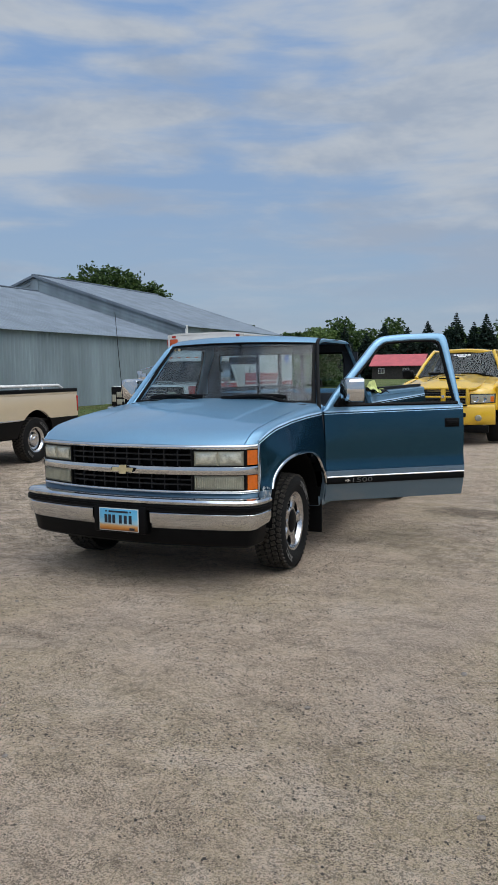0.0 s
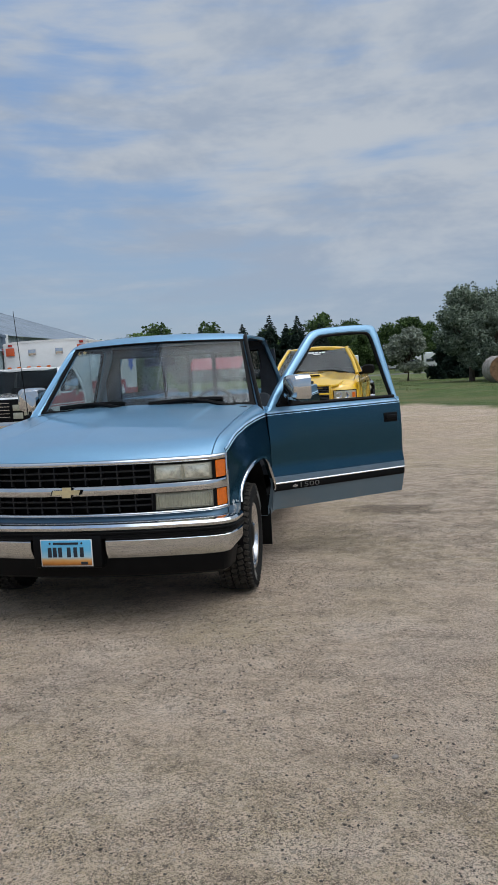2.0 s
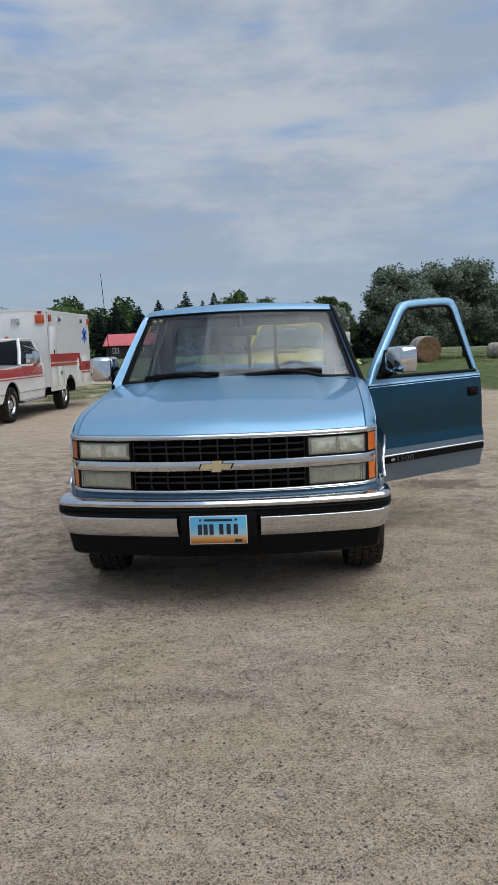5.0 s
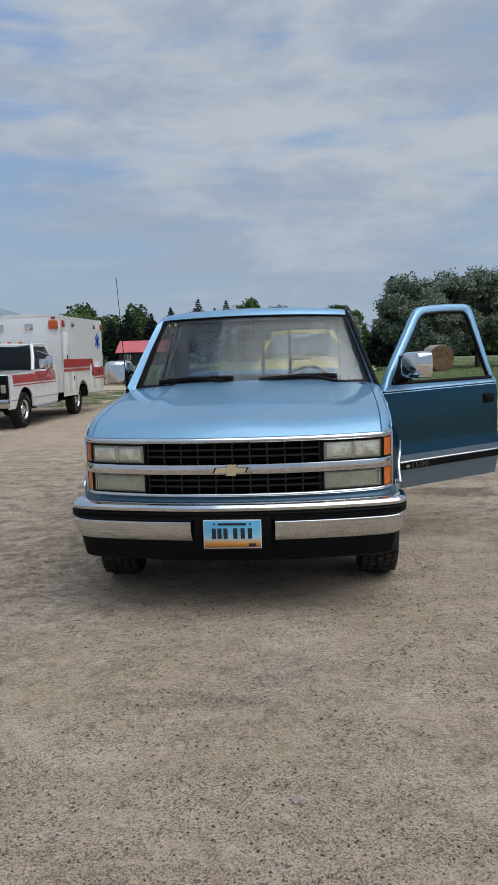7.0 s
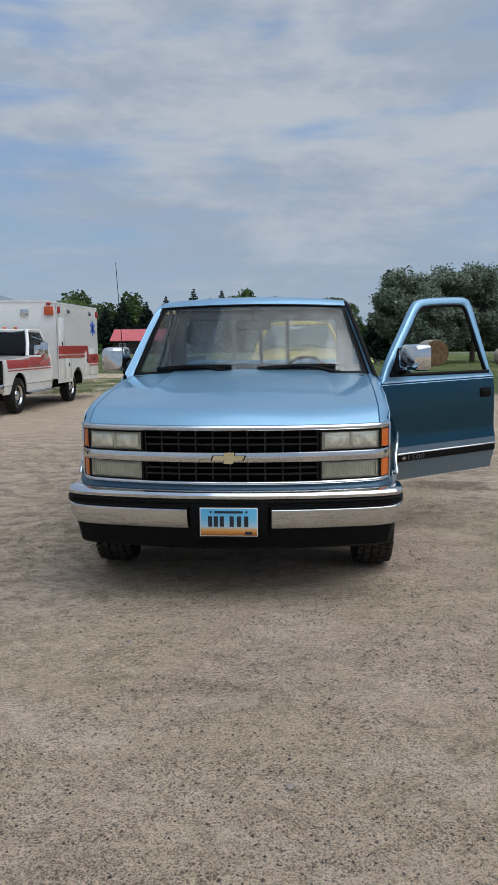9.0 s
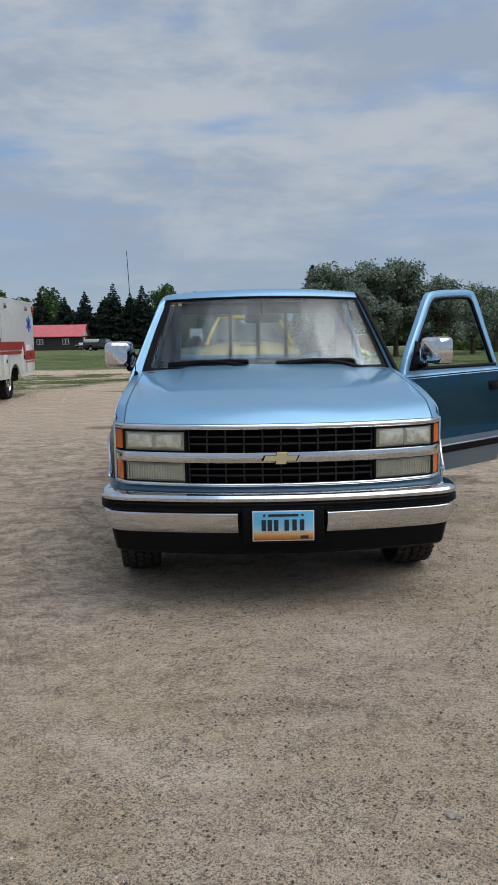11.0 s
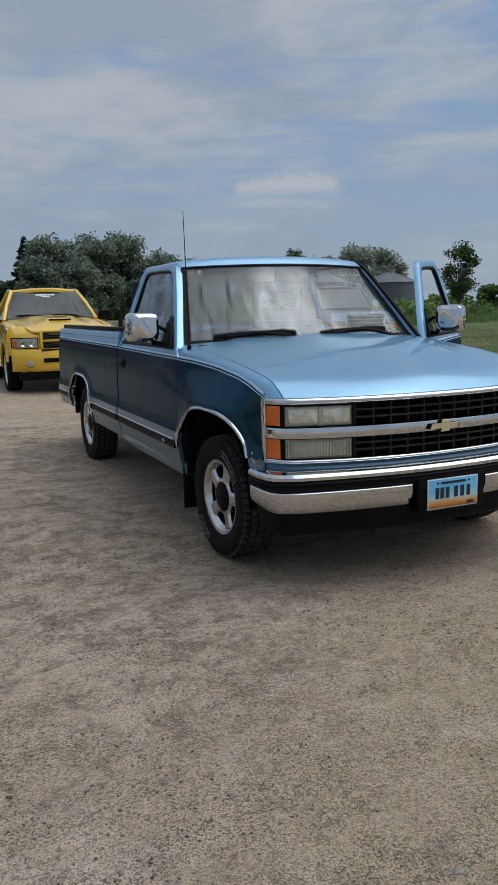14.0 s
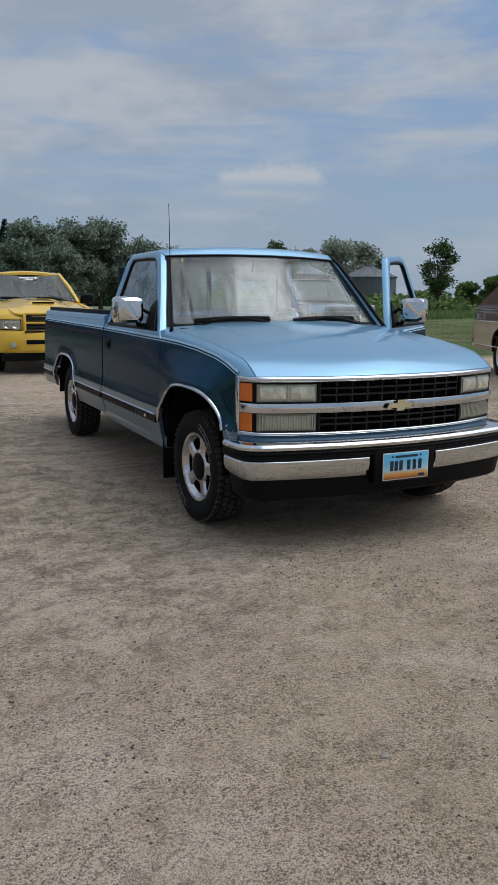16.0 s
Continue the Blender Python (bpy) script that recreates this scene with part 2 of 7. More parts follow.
def loft(bm, rings, closed=True, caps=True):
    """Skin rings of equally many points."""
    rows = [[bm.verts.new(p) for p in ring] for ring in rings]
    k = len(rows[0])
    for a, b in zip(rows, rows[1:]):
        for i in range(k if closed else k - 1):
            j = (i + 1) % k
            bm.faces.new((a[i], a[j], b[j], b[i]))
    if caps and closed:
        bm.faces.new(rows[0]), bm.faces.new(rows[-1])
    return rows


def tube(bm, pts, r, n=8, closed=False, flat=1.0):
    """A round bar along points; r may be a list."""
    pts = [Vector(p) for p in pts]
    rings, up0 = [], Vector((0, 0, 1))
    for i, p in enumerate(pts):
        a = pts[i - 1] if (i or closed) else p
        b = pts[(i + 1) % len(pts)] if (i + 1 < len(pts) or closed) else p
        d = (b - a).normalized()
        side = d.cross(up0)
        if side.length < 0.05:
            side = d.cross(Vector((0, 1, 0)))
        side.normalize()
        over = side.cross(d)
        rr = r[i] if isinstance(r, (list, tuple)) else r
        rings.append([p + (side * math.cos(q) + over * math.sin(q) * flat) * rr for q in (2 * math.pi * k / n for k in range(n))])
    if closed:
        rings.append(rings[0])
        return loft(bm, rings, True, False)
    return loft(bm, rings)


def lathe(bm, profile, n=32, m=None, a0=0.0, a1=2 * math.pi):
    """Turn (radius, x) pairs about the x axis."""
    full = abs(a1 - a0 - 2 * math.pi) < 1e-6
    k = n if full else n + 1
    rings = []
    for i in range(k):
        q = a0 + (a1 - a0) * i / n
        ring = [Vector((x, r * math.cos(q), r * math.sin(q))) for r, x in profile]
        rings.append([m @ p for p in ring] if m is not None else ring)
    rows = [[bm.verts.new(p) for p in ring] for ring in rings]
    for i in range(n):
        a, b = rows[i], rows[(i + 1) % k]
        for j in range(len(profile) - 1):
            bm.faces.new((a[j], a[j + 1], b[j + 1], b[j]))


def sheet(bm, f, n, m, off=None):
    """A curved panel f(u, v), with a thickness off (a vector or a function of the point)."""
    front = [[Vector(f(i / n, j / m)) for j in range(m + 1)] for i in range(n + 1)]
    a = [[bm.verts.new(p) for p in row] for row in front]
    for i in range(n):
        for j in range(m):
            bm.faces.new((a[i][j], a[i + 1][j], a[i + 1][j + 1], a[i][j + 1]))
    if off is None:
        return
    b = [[bm.verts.new(p + Vector(off(p) if callable(off) else off)) for p in row] for row in front]
    for i in range(n):
        for j in range(m):
            bm.faces.new((b[i][j], b[i][j + 1], b[i + 1][j + 1], b[i + 1][j]))
    for i in range(n):
        for j in (0, m):
            bm.faces.new((a[i][j], b[i][j], b[i + 1][j], a[i + 1][j]))
    for j in range(m):
        for i in (0, n):
            bm.faces.new((a[i][j], b[i][j], b[i][j + 1], a[i][j + 1]))


def curve_of(*pairs):
    xs, ys = zip(*pairs)
    return lambda x: float(np.interp(x, xs, ys))


def smooth_of(*pairs):
    """Like curve_of, but rounded at the knots."""
    f = curve_of(*pairs)
    h = 0.03
    return lambda x: (f(x - 2 * h) + 2 * f(x - h) + 3 * f(x) + 2 * f(x + h) + f(x + 2 * h)) / 9


def text_mesh(words, size, extrude=0.001):
    """The words as a bmesh in the xy plane, centred."""
    cu = bpy.data.curves.new("words", "FONT")
    cu.body, cu.size, cu.extrude, cu.align_x, cu.align_y = words, size, extrude, "CENTER", "CENTER"
    cu.resolution_u = 2
    ob = bpy.data.objects.new("words", cu)
    scene.collection.objects.link(ob)
    bpy.context.view_layer.update()
    me = bpy.data.meshes.new_from_object(ob.evaluated_get(bpy.context.evaluated_depsgraph_get()))
    bm = bmesh.new()
    bm.from_mesh(me)
    bpy.data.objects.remove(ob)
    bpy.data.curves.remove(cu)
    bpy.data.meshes.remove(me)
    return bm


# ---- ground ----
def ground_material():
    m, t, b = material("gravel_and_grass")
    co = t.coords()
    sep = t.n("ShaderNodeSeparateXYZ", {0: co})
    x, y = sep.outputs[0], sep.outputs[1]
    patch = t.noise(co, 0.75, 5.0, 0.62, 0.5)
    streak = t.noise(t.mapped(co, (0.7, 1.6, 1), rot=(0, 0, radians(-14))), 1.3, 7.0, 0.68, 0.5)
    grit = t.noise(co, 260.0, 3.0, 0.75)
    mid = t.noise(co, 46.0, 7.0, 0.82)
    pebble = t.n("ShaderNodeTexVoronoi", {"Vector": co, "Scale": 165.0, "Randomness": 1.0})
    bits = t.n("ShaderNodeSeparateColor", {0: pebble.outputs["Color"]}).outputs[0]
    small = t.n("ShaderNodeTexVoronoi", {"Vector": co, "Scale": 290.0, "Randomness": 1.0})
    specks = t.n("ShaderNodeSeparateColor", {0: small.outputs["Color"]}).outputs[1]
    dust = t.noise(t.mapped(co, (1, 1, 1), (7, 3, 0)), 0.55, 4.0, 0.55, 0.4)
    coarse = t.smooth(t.noise(t.mapped(co, (0.7, 1.3, 1), (1, 9, 0), (0, 0, radians(-16))), 3.4, 6.0, 0.7, 0.4), 0.38, 0.62)
    # packed fines: grey, with olive-tan patches, pale powder in streaks
    base = t.mix(t.smooth(dust, 0.44, 0.60), (0.658, 0.507, 0.368), (0.606, 0.476, 0.308))
    base = t.mix(t.math("MULTIPLY", t.smooth(patch, 0.50, 0.66), 0.6), base, (0.575, 0.458, 0.367))
    base = t.mix(t.math("MULTIPLY", t.smooth(streak, 0.51, 0.68), 0.85), base, (0.836, 0.687, 0.54))
    base = t.mix(t.math("MULTIPLY", t.smooth(streak, 0.47, 0.30), 0.62), base, (0.251, 0.189, 0.136))
    wash = t.noise(t.mapped(co, (0.85, 1.35, 1), (2, 5, 0), (0, 0, radians(-17))), 4.6, 7.0, 0.72, 0.6)
    base = t.mix(t.math("MULTIPLY", t.smooth(wash, 0.53, 0.66), 0.65), base, (0.878, 0.716, 0.564))
    base = t.mix(t.math("MULTIPLY", t.smooth(wash, 0.46, 0.33), 0.55), base, (0.209, 0.157, 0.117))
    clod = t.noise(co, 17.0, 6.0, 0.75, 0.3)
    base = t.mix(t.math("MULTIPLY", t.smooth(clod, 0.56, 0.65), 0.55), base, (0.794, 0.657, 0.526))
    base = t.mix(t.math("MULTIPLY", t.smooth(clod, 0.44, 0.34), 0.65), base, (0.209, 0.159, 0.122))
    # churned damp soil with dried ridges beside the pickup
    churn = t.noise(t.mapped(co, (0.9, 1.2, 1), (6, 1, 0), (0, 0, radians(-30))), 2.6, 9.0, 0.76, 0.9)
    left = t.math("MULTIPLY", t.math("MULTIPLY", t.smooth(x, -0.6, -1.2), t.smooth(x, -7.5, -4.5)), t.math("MULTIPLY", t.smooth(y, -1.6, 0.2), t.smooth(y, 9.0, 6.0)))
    right_side = t.math("MULTIPLY", t.math("MULTIPLY", t.smooth(x, 1.2, 2.0), t.smooth(x, 7.0, 4.5)), t.math("MULTIPLY", t.smooth(y, 0.6, 1.8), t.smooth(y, 7.5, 5.5)))
    beside = t.math("MAXIMUM", left, t.math("MULTIPLY", right_side, 0.8))
    base = t.mix(t.math("MULTIPLY", beside, t.math("MULTIPLY", t.smooth(churn, 0.52, 0.43), 0.62)), base, (0.157, 0.117, 0.0846))
    base = t.mix(t.math("MULTIPLY", beside, t.math("MULTIPLY", t.smooth(churn, 0.55, 0.61), 0.80)), base, (0.773, 0.642, 0.517))
    # crumbs and crusts: pale tops over dark hollows, sharpest where the soil is churned
    crumb = t.noise(t.mapped(co, (1.0, 1.1, 1), (3, 8, 0), (0, 0, radians(-20))), 8.0, 10.0, 0.80, 0.7)
    rough_soil = t.math("MULTIPLY_ADD", beside, 0.34, 0.24)
    base = t.mix(t.math("MULTIPLY", rough_soil, t.smooth(crumb, 0.50, 0.55)), base, (0.836, 0.697, 0.564))
    base = t.mix(t.math("MULTIPLY", rough_soil, t.smooth(crumb, 0.48, 0.43)), base, (0.178, 0.134, 0.102))
    # four spots of dark turned-up soil
    ragged = t.math("MULTIPLY_ADD", t.noise(co, 3.5, 7.0, 0.7, 0.4), 2.6, -1.3)
    for sx, sy, rx, ry in ((-1.6, 14.75, 1.1, 0.30), (-2.25, 8.7, 0.42, 0.22), (-3.4, 17.6, 0.6, 0.22), (1.75, 3.6, 0.5, 0.28)):
        away = t.math("SQRT", t.math("ADD", t.math("POWER", t.math("ABSOLUTE", t.math("DIVIDE", t.math("SUBTRACT", x, sx), rx)), 2.0), t.math("POWER", t.math("ABSOLUTE", t.math("DIVIDE", t.math("SUBTRACT", y, sy), ry)), 2.0)))
        base = t.mix(t.math("MULTIPLY", t.smooth(t.math("ADD", away, ragged), 1.15, 0.55), 0.8), base, (0.0888, 0.0657, 0.047))
    # stones of many tones, thick where the gravel is loose
    dark = t.math("MULTIPLY", t.smooth(bits, 0.30, 0.20), t.math("MULTIPLY_ADD", coarse, 0.40, 0.36))
    base = t.mix(dark, base, (0.12, 0.0846, 0.062))
    base = t.mix(t.math("MULTIPLY", t.smooth(specks, 0.36, 0.24), t.math("MULTIPLY_ADD", coarse, 0.25, 0.46)), base, (0.125, 0.0975, 0.0771))
    base = t.mix(t.math("MULTIPLY", t.smooth(bits, 0.80, 0.88), 0.42), base, (0.815, 0.637, 0.479))
    base = t.mix(t.math("MULTIPLY", t.smooth(specks, 0.80, 0.88), 0.45), base, (0.836, 0.657, 0.498))
    base = t.mix(t.math("MULTIPLY", t.smooth(mid, 0.45, 0.36), 0.40), base, (0.125, 0.0975, 0.0752))
    base = t.mix(t.math("MULTIPLY", t.smooth(mid, 0.57, 0.66), 0.40), base, (0.899, 0.756, 0.611))
    # where grass grows: beyond the lot, with bare tracks
    edge = t.math("MULTIPLY_ADD", t.noise(co, 0.32, 5.0, 0.65), 9.0, -4.5)
    yy = t.math("ADD", y, edge)
    far = t.smooth(yy, 33.5, 36.0)
    onset = t.math("SUBTRACT", yy, t.math("MULTIPLY", t.smooth(x, -6.5, -3.0), 5.5))
    strip = t.math("MULTIPLY", t.smooth(onset, 15.5, 19.5), t.smooth(yy, 29.5, 27.5))
    strip = t.math("MULTIPLY", strip, t.smooth(t.noise(co, 0.5, 6.0, 0.75), 0.42, 0.56))
    side = t.math("MULTIPLY", t.smooth(t.math("ADD", t.math("ADD", x, t.math("MULTIPLY", y, 0.5)), t.math("MULTIPLY", edge, 0.4)), 13.2, 14.6), t.smooth(t.math("ADD", y, t.math("MULTIPLY", edge, 0.3)), 10.5, 12.0))
    shed = t.math("MULTIPLY", t.smooth(t.math("ADD", x, t.math("MULTIPLY", edge, 0.3)), -11.5, -13.5), t.smooth(y, 4.0, 8.0))
    grass = t.math("MAXIMUM", t.math("MAXIMUM", far, strip), t.math("MAXIMUM", side, shed))
    tuft = t.noise(co, 1.6, 6.0, 0.7)
    lawn = t.mix(t.smooth(tuft, 0.3, 0.7), (0.050, 0.085, 0.022), (0.115, 0.155, 0.045))
    dry = t.mix(t.smooth(t.noise(co, 0.22, 4.0), 0.45, 0.62), lawn, (0.145, 0.148, 0.06))
    road = t.math("MULTIPLY", t.smooth(y, 100.0, 103.0), t.smooth(y, 116.0, 113.0))
    col = t.mix(grass, base, dry)
    col = t.mix(t.math("MULTIPLY", road, t.smooth(x, -14.0, -9.0)), col, (0.17, 0.165, 0.16))
    h = t.math("ADD", t.math("MULTIPLY", t.math("SUBTRACT", 1.0, pebble.outputs["Distance"]), 0.7), t.math("MULTIPLY", grit, 0.25))
    h = t.math("ADD", t.math("ADD", h, t.math("MULTIPLY", mid, 0.8)), t.math("MULTIPLY_ADD", streak, 1.0, t.math("ADD", t.math("MULTIPLY_ADD", t.math("MULTIPLY", churn, beside), 2.2, t.math("MULTIPLY", wash, 1.6)), t.math("MULTIPLY_ADD", clod, 0.9, t.math("MULTIPLY", crumb, 1.4)))))
    put(t, b, Base_Color=col, Roughness=0.92, Normal=bump(t, h, 1.0, 0.017))
    b.inputs["Specular IOR Level"].default_value = 0.25
    return m


GROUND = ground_material()


def ground_z(x, y):
    """Gentle ruts and hollows in the lot; level under the wheels of the pickup."""
    n = noise.noise(Vector((x * 0.22, y * 0.35, 0.3))) * 0.022 + noise.noise(Vector((x * 0.9, y * 1.6, 4.1))) * 0.009 + noise.noise(Vector((x * 2.3, y * 3.4, 8.1))) * 0.007
    k = 1.0 if abs(x) > 2.2 or y < -1.2 or y > 6.6 else 0.35
    return n * k - 0.006


def axis_steps(lo, hi, fine0, fine1, step, grow=1.22):
    mid = list(np.arange(fine0, fine1 + 1e-6, step))
    a, d = [fine0], step
    while a[-1] > lo:
        d *= grow
        a.append(a[-1] - d)
    b, d = [fine1], step
    while b[-1] < hi:
        d *= grow
        b.append(b[-1] + d)
    return a[:0:-1] + mid + b[1:]


gx, gy = axis_steps(-2500, 2500, -9.0, 9.0, 0.09), axis_steps(-2500, 3500, -4.5, 14.0, 0.09)
verts = [(x, y, ground_z(x, y) if abs(x) < 60 and abs(y) < 80 else -0.006) for y in gy for x in gx]
nx = len(gx)
faces = [(j * nx + i, j * nx + i + 1, (j + 1) * nx + i + 1, (j + 1) * nx + i) for j in range(len(gy) - 1) for i in range(nx - 1)]
me = bpy.data.meshes.new("ground")
me.from_pydata(verts, [], faces)
me.materials.append(GROUND)
me.polygons.foreach_set("use_smooth", [True] * len(me.polygons))
ground = tagged(new("ground", me), "pale worn gravel lot running into mown grass", "ground", kind="structure")


# ---- loose gravel: small stones joined, larger ones singly ----
STONE = simple("gravel_stone", (0.27, 0.235, 0.205), 0.9, 0, 0.5, 6.0, 0.4)
m_chip, t, b = material("gravel_chips")
rnd = t.n("ShaderNodeNewGeometry").outputs["Random Per Island"]
put(t, b, Base_Color=t.ramp(rnd, [(0.0, (0.05, 0.042, 0.036)), (0.45, (0.14, 0.112, 0.09)), (0.75, (0.38, 0.31, 0.245)), (1.0, (0.60, 0.50, 0.40))]), Roughness=0.9)


def gravel_chips(count, seed):
    rng = np.random.default_rng(seed)
    x, y = rng.uniform(-4.2, 4.2, count * 2), -3.2 + 6.2 * rng.uniform(0, 1, count * 2) ** 1.4
    keep = np.array([noise.noise(Vector((a * 0.9, c * 1.6, 1.3))) + 0.5 * noise.noise(Vector((a * 3.1, c * 3.1, 5.3))) > rng.uniform(-0.35, 0.55) for a, c in zip(x, y)])
    x, y = x[keep][:count], y[keep][:count]
    n = len(x)
    size = 0.0030 + 0.0042 * rng.uniform(0, 1, n) ** 4
    z = np.array([ground_z(a, c) for a, c in zip(x, y)])
    form = np.array([(1, 0, 0), (0, 1, 0), (-1, 0, 0), (0, -1, 0), (0, 0, 0.8), (0, 0, -0.6)], float)
    v = form[None] * rng.uniform(0.6, 1.4, (n, 6, 1)) * size[:, None, None]
    q = rng.uniform(0, 2 * math.pi, n)
    c, s_ = np.cos(q)[:, None], np.sin(q)[:, None]
    v = np.stack([v[..., 0] * c - v[..., 1] * s_, v[..., 0] * s_ + v[..., 1] * c, v[..., 2]], -1)
    v += np.stack([x, y, z + size * 0.25], 1)[:, None]
    tri = np.array([(0, 1, 4), (1, 2, 4), (2, 3, 4), (3, 0, 4), (1, 0, 5), (2, 1, 5), (3, 2, 5), (0, 3, 5)])
    f = (np.arange(n)[:, None, None] * 6 + tri[None]).reshape(-1, 3)
    me = bpy.data.meshes.new("gravel")
    me.from_pydata(v.reshape(-1, 3).tolist(), [], f.tolist())
    me.materials.append(m_chip)
    return tagged(new("gravel", me), "loose grey and tan gravel chips over the lot", "gravel", kind="stuff")


gravel_chips(60000, 3)


def stone(x, y, r, seed):
    rng = random.Random(seed)
    bm = bm_new()
    bmesh.ops.create_icosphere(bm, subdivisions=2, radius=r)
    for v in bm.verts:
        v.co *= 1 + 0.22 * noise.noise(v.co * (1.6 / r) + Vector((seed, 0, 0)))
        v.co = Vector((v.co.x * 1.25, v.co.y, v.co.z * 0.65))
    ob = finish(bm, "stone", STONE)
    ob.matrix_world = pose(x, y, ground_z(x, y) + r * 0.35, 0, 0, rng.uniform(0, 360))
    return tagged(ob, "small dark stone lying loose on the gravel", "stone", "loose stones")


for i, (x, y, r) in enumerate(((0.38, -1.683, 0.014), (-0.42, -0.54, 0.011), (-1.28, -1.687, 0.012), (-2.05, -1.34, 0.009), (2.355, -0.645, 0.014), (1.807, -1.27, 0.012), (1.1, -0.95, 0.009), (-1.75, -0.35, 0.010), (0.9, -2.1, 0.010), (-0.6, -1.9, 0.009), (2.6, -1.8, 0.012), (-2.7, -0.6, 0.010))):
    stone(x, y, r, i)


# ---- wheels ----
def wheel(parent, m, r=0.350, width=0.235, rim_r=0.20, rim_mat=None, style="five", blocks=52, letters=True):
    """A wheel at m; its outer face looks along -x of m. Parts: tyre with lettering, rim, hub cap."""
    h = width / 2
    hub = new("wheel")
    hub.parent = parent
    hub.matrix_local = m
    bm = bm_new()
    prof = [(rim_r - 0.01, -h * 0.72), (rim_r + 0.012, -h * 0.86), (rim_r + 0.05, -h * 1.0), (r - 0.06, -h * 1.02), (r - 0.028, -h * 0.93), (r - 0.014, -h * 0.80),
            (r - 0.012, 0), (r - 0.014, h * 0.80), (r - 0.028, h * 0.93), (r - 0.06, h * 1.02), (rim_r + 0.05, h), (rim_r, h * 0.8)]
    lathe(bm, prof, 48)
    tyre = part("tyre", bm, RUBBER, hub, sharp=40)
    if blocks:
        bm = bm_new()
        for i in range(blocks):
            for row, (c, wd) in enumerate(((-0.80, 0.30), (-0.42, 0.26), (0.0, 0.26), (0.42, 0.26), (0.80, 0.30))):
                q = 2 * math.pi * (i + 0.5 * (row % 2)) / blocks
                turn = Matrix.Rotation(q, 4, "X") @ Matrix.Translation((c * h, 0, r - (0.022 if abs(c) > 0.7 else 0.012))) @ Matrix.Rotation((0.35 if row % 2 else -0.35), 4, "Z")
                ln = math.pi * r / blocks * 0.70
                hh = 0.010 if abs(c) <= 0.7 else 0.011
                vs = [bm.verts.new(turn @ Vector((x * wd * h * (1.25 if abs(c) < 0.7 else 0.95), y * ln * (0.9 if z else 1), z * hh))) for z in (0, 1) for x, y in ((-.5, -1), (.5, -1), (.5, 1), (-.5, 1))]
                for f in ((4, 5, 6, 7), (0, 1, 5, 4), (1, 2, 6, 5), (2, 3, 7, 6), (3, 0, 4, 7)):
                    bm.faces.new([vs[k] for k in f])
        part("tread", bm, TREAD, tyre, sharp=40)
    if letters:
        bm = bm_new()
        rr = (rim_r + r) / 2 + 0.004
        for a0, count in ((0.35, 7), (3.6, 5)):
            for k in range(count):
                q = a0 + 0.115 * k
                turn = Matrix.Rotation(q, 4, "X") @ Matrix.Translation((-h * 1.035, 0, rr))
                for dz in (-0.014, 0.014):
                    box(bm, -0.0015, 0.001, -0.013, 0.013, dz - 0.0025, dz + 0.0025, m=turn)
                for dy in ((-0.0125, 0.0095) if k % 2 else (-0.0125,)):
                    box(bm, -0.0015, 0.001, dy, dy + 0.004, -0.014, 0.014, m=turn)
        tagged(part("tyre_lettering", bm, WORN_WHITE, tyre), "worn white outline marks", kind="stuff")
    rim_mat = rim_mat or BRUSHED
    bm = bm_new()
    lathe(bm, [(rim_r - 0.012, h * 0.7), (rim_r - 0.03, h * 0.5), (rim_r - 0.033, -h * 0.60)], 40)
    part("barrel", bm, DARK, hub)
    bm = bm_new()
    lathe(bm, [(rim_r - 0.030, -h * 0.52), (rim_r - 0.020, -h * 0.66), (rim_r - 0.004, -h * 0.84), (rim_r + 0.012, -h * 0.88), (rim_r + 0.012, -h * 0.80), (rim_r - 0.01, -h * 0.6)], 40)
    if style == "five":
        for k in range(5):
            q = 2 * math.pi * k / 5 + 0.3
            turn = Matrix.Rotation(q, 4, "X")
            rings = []
            for z, hw, x in ((0.090, 0.044, -h * 0.58), (0.115, 0.038, -h * 0.58), (0.145, 0.038, -h * 0.58), (rim_r - 0.02, 0.056, -h * 0.60)):
                rings.append([turn @ Vector((x + dx, y, z)) for dx, y in ((0, -hw), (-0.012, -hw * 0.6), (-0.012, hw * 0.6), (0, hw), (0.03, hw), (0.03, -hw))])
            loft(bm, rings)
        lathe(bm, [(0.082, -h * 0.35), (0.082, -h * 0.64), (0.086, -h * 0.70), (0.097, -h * 0.69), (0.106, -h * 0.62), (0.108, -h * 0.40)], 32)
    else:
        lathe(bm, [(rim_r - 0.03, -h * 0.35), (rim_r - 0.07, -h * 0.25), (0.10, -h * 0.62), (0.065, -h * 0.66), (0.0, -h * 0.66)], 32)
    part("rim", bm, rim_mat, hub)
    if style == "five":
        bm = bm_new()
        lathe(bm, [(0.16, h * 0.1), (0.0, h * 0.1)], 24)
        part("brake_disc", bm, DARK, hub)
    bm = bm_new()
    cap = 0.081 if style == "five" else 0.06
    lathe(bm, [(cap, -h * 0.5), (cap, -h * 0.72), (cap * 0.8, -h * 0.80), (0.0, -h * 0.82)], 24)
    if style != "five":
        for k in range(8):
            q = 2 * math.pi * k / 8
            lathe(bm, [(0.011, -h * 0.5), (0.011, -h * 0.72), (0, -h * 0.74)], 8, Matrix.Translation((0, 0.085 * math.cos(q), 0.085 * math.sin(q))))
    part("hub_cap", bm, BLACK if style == "five" else rim_mat, hub)
    return hub


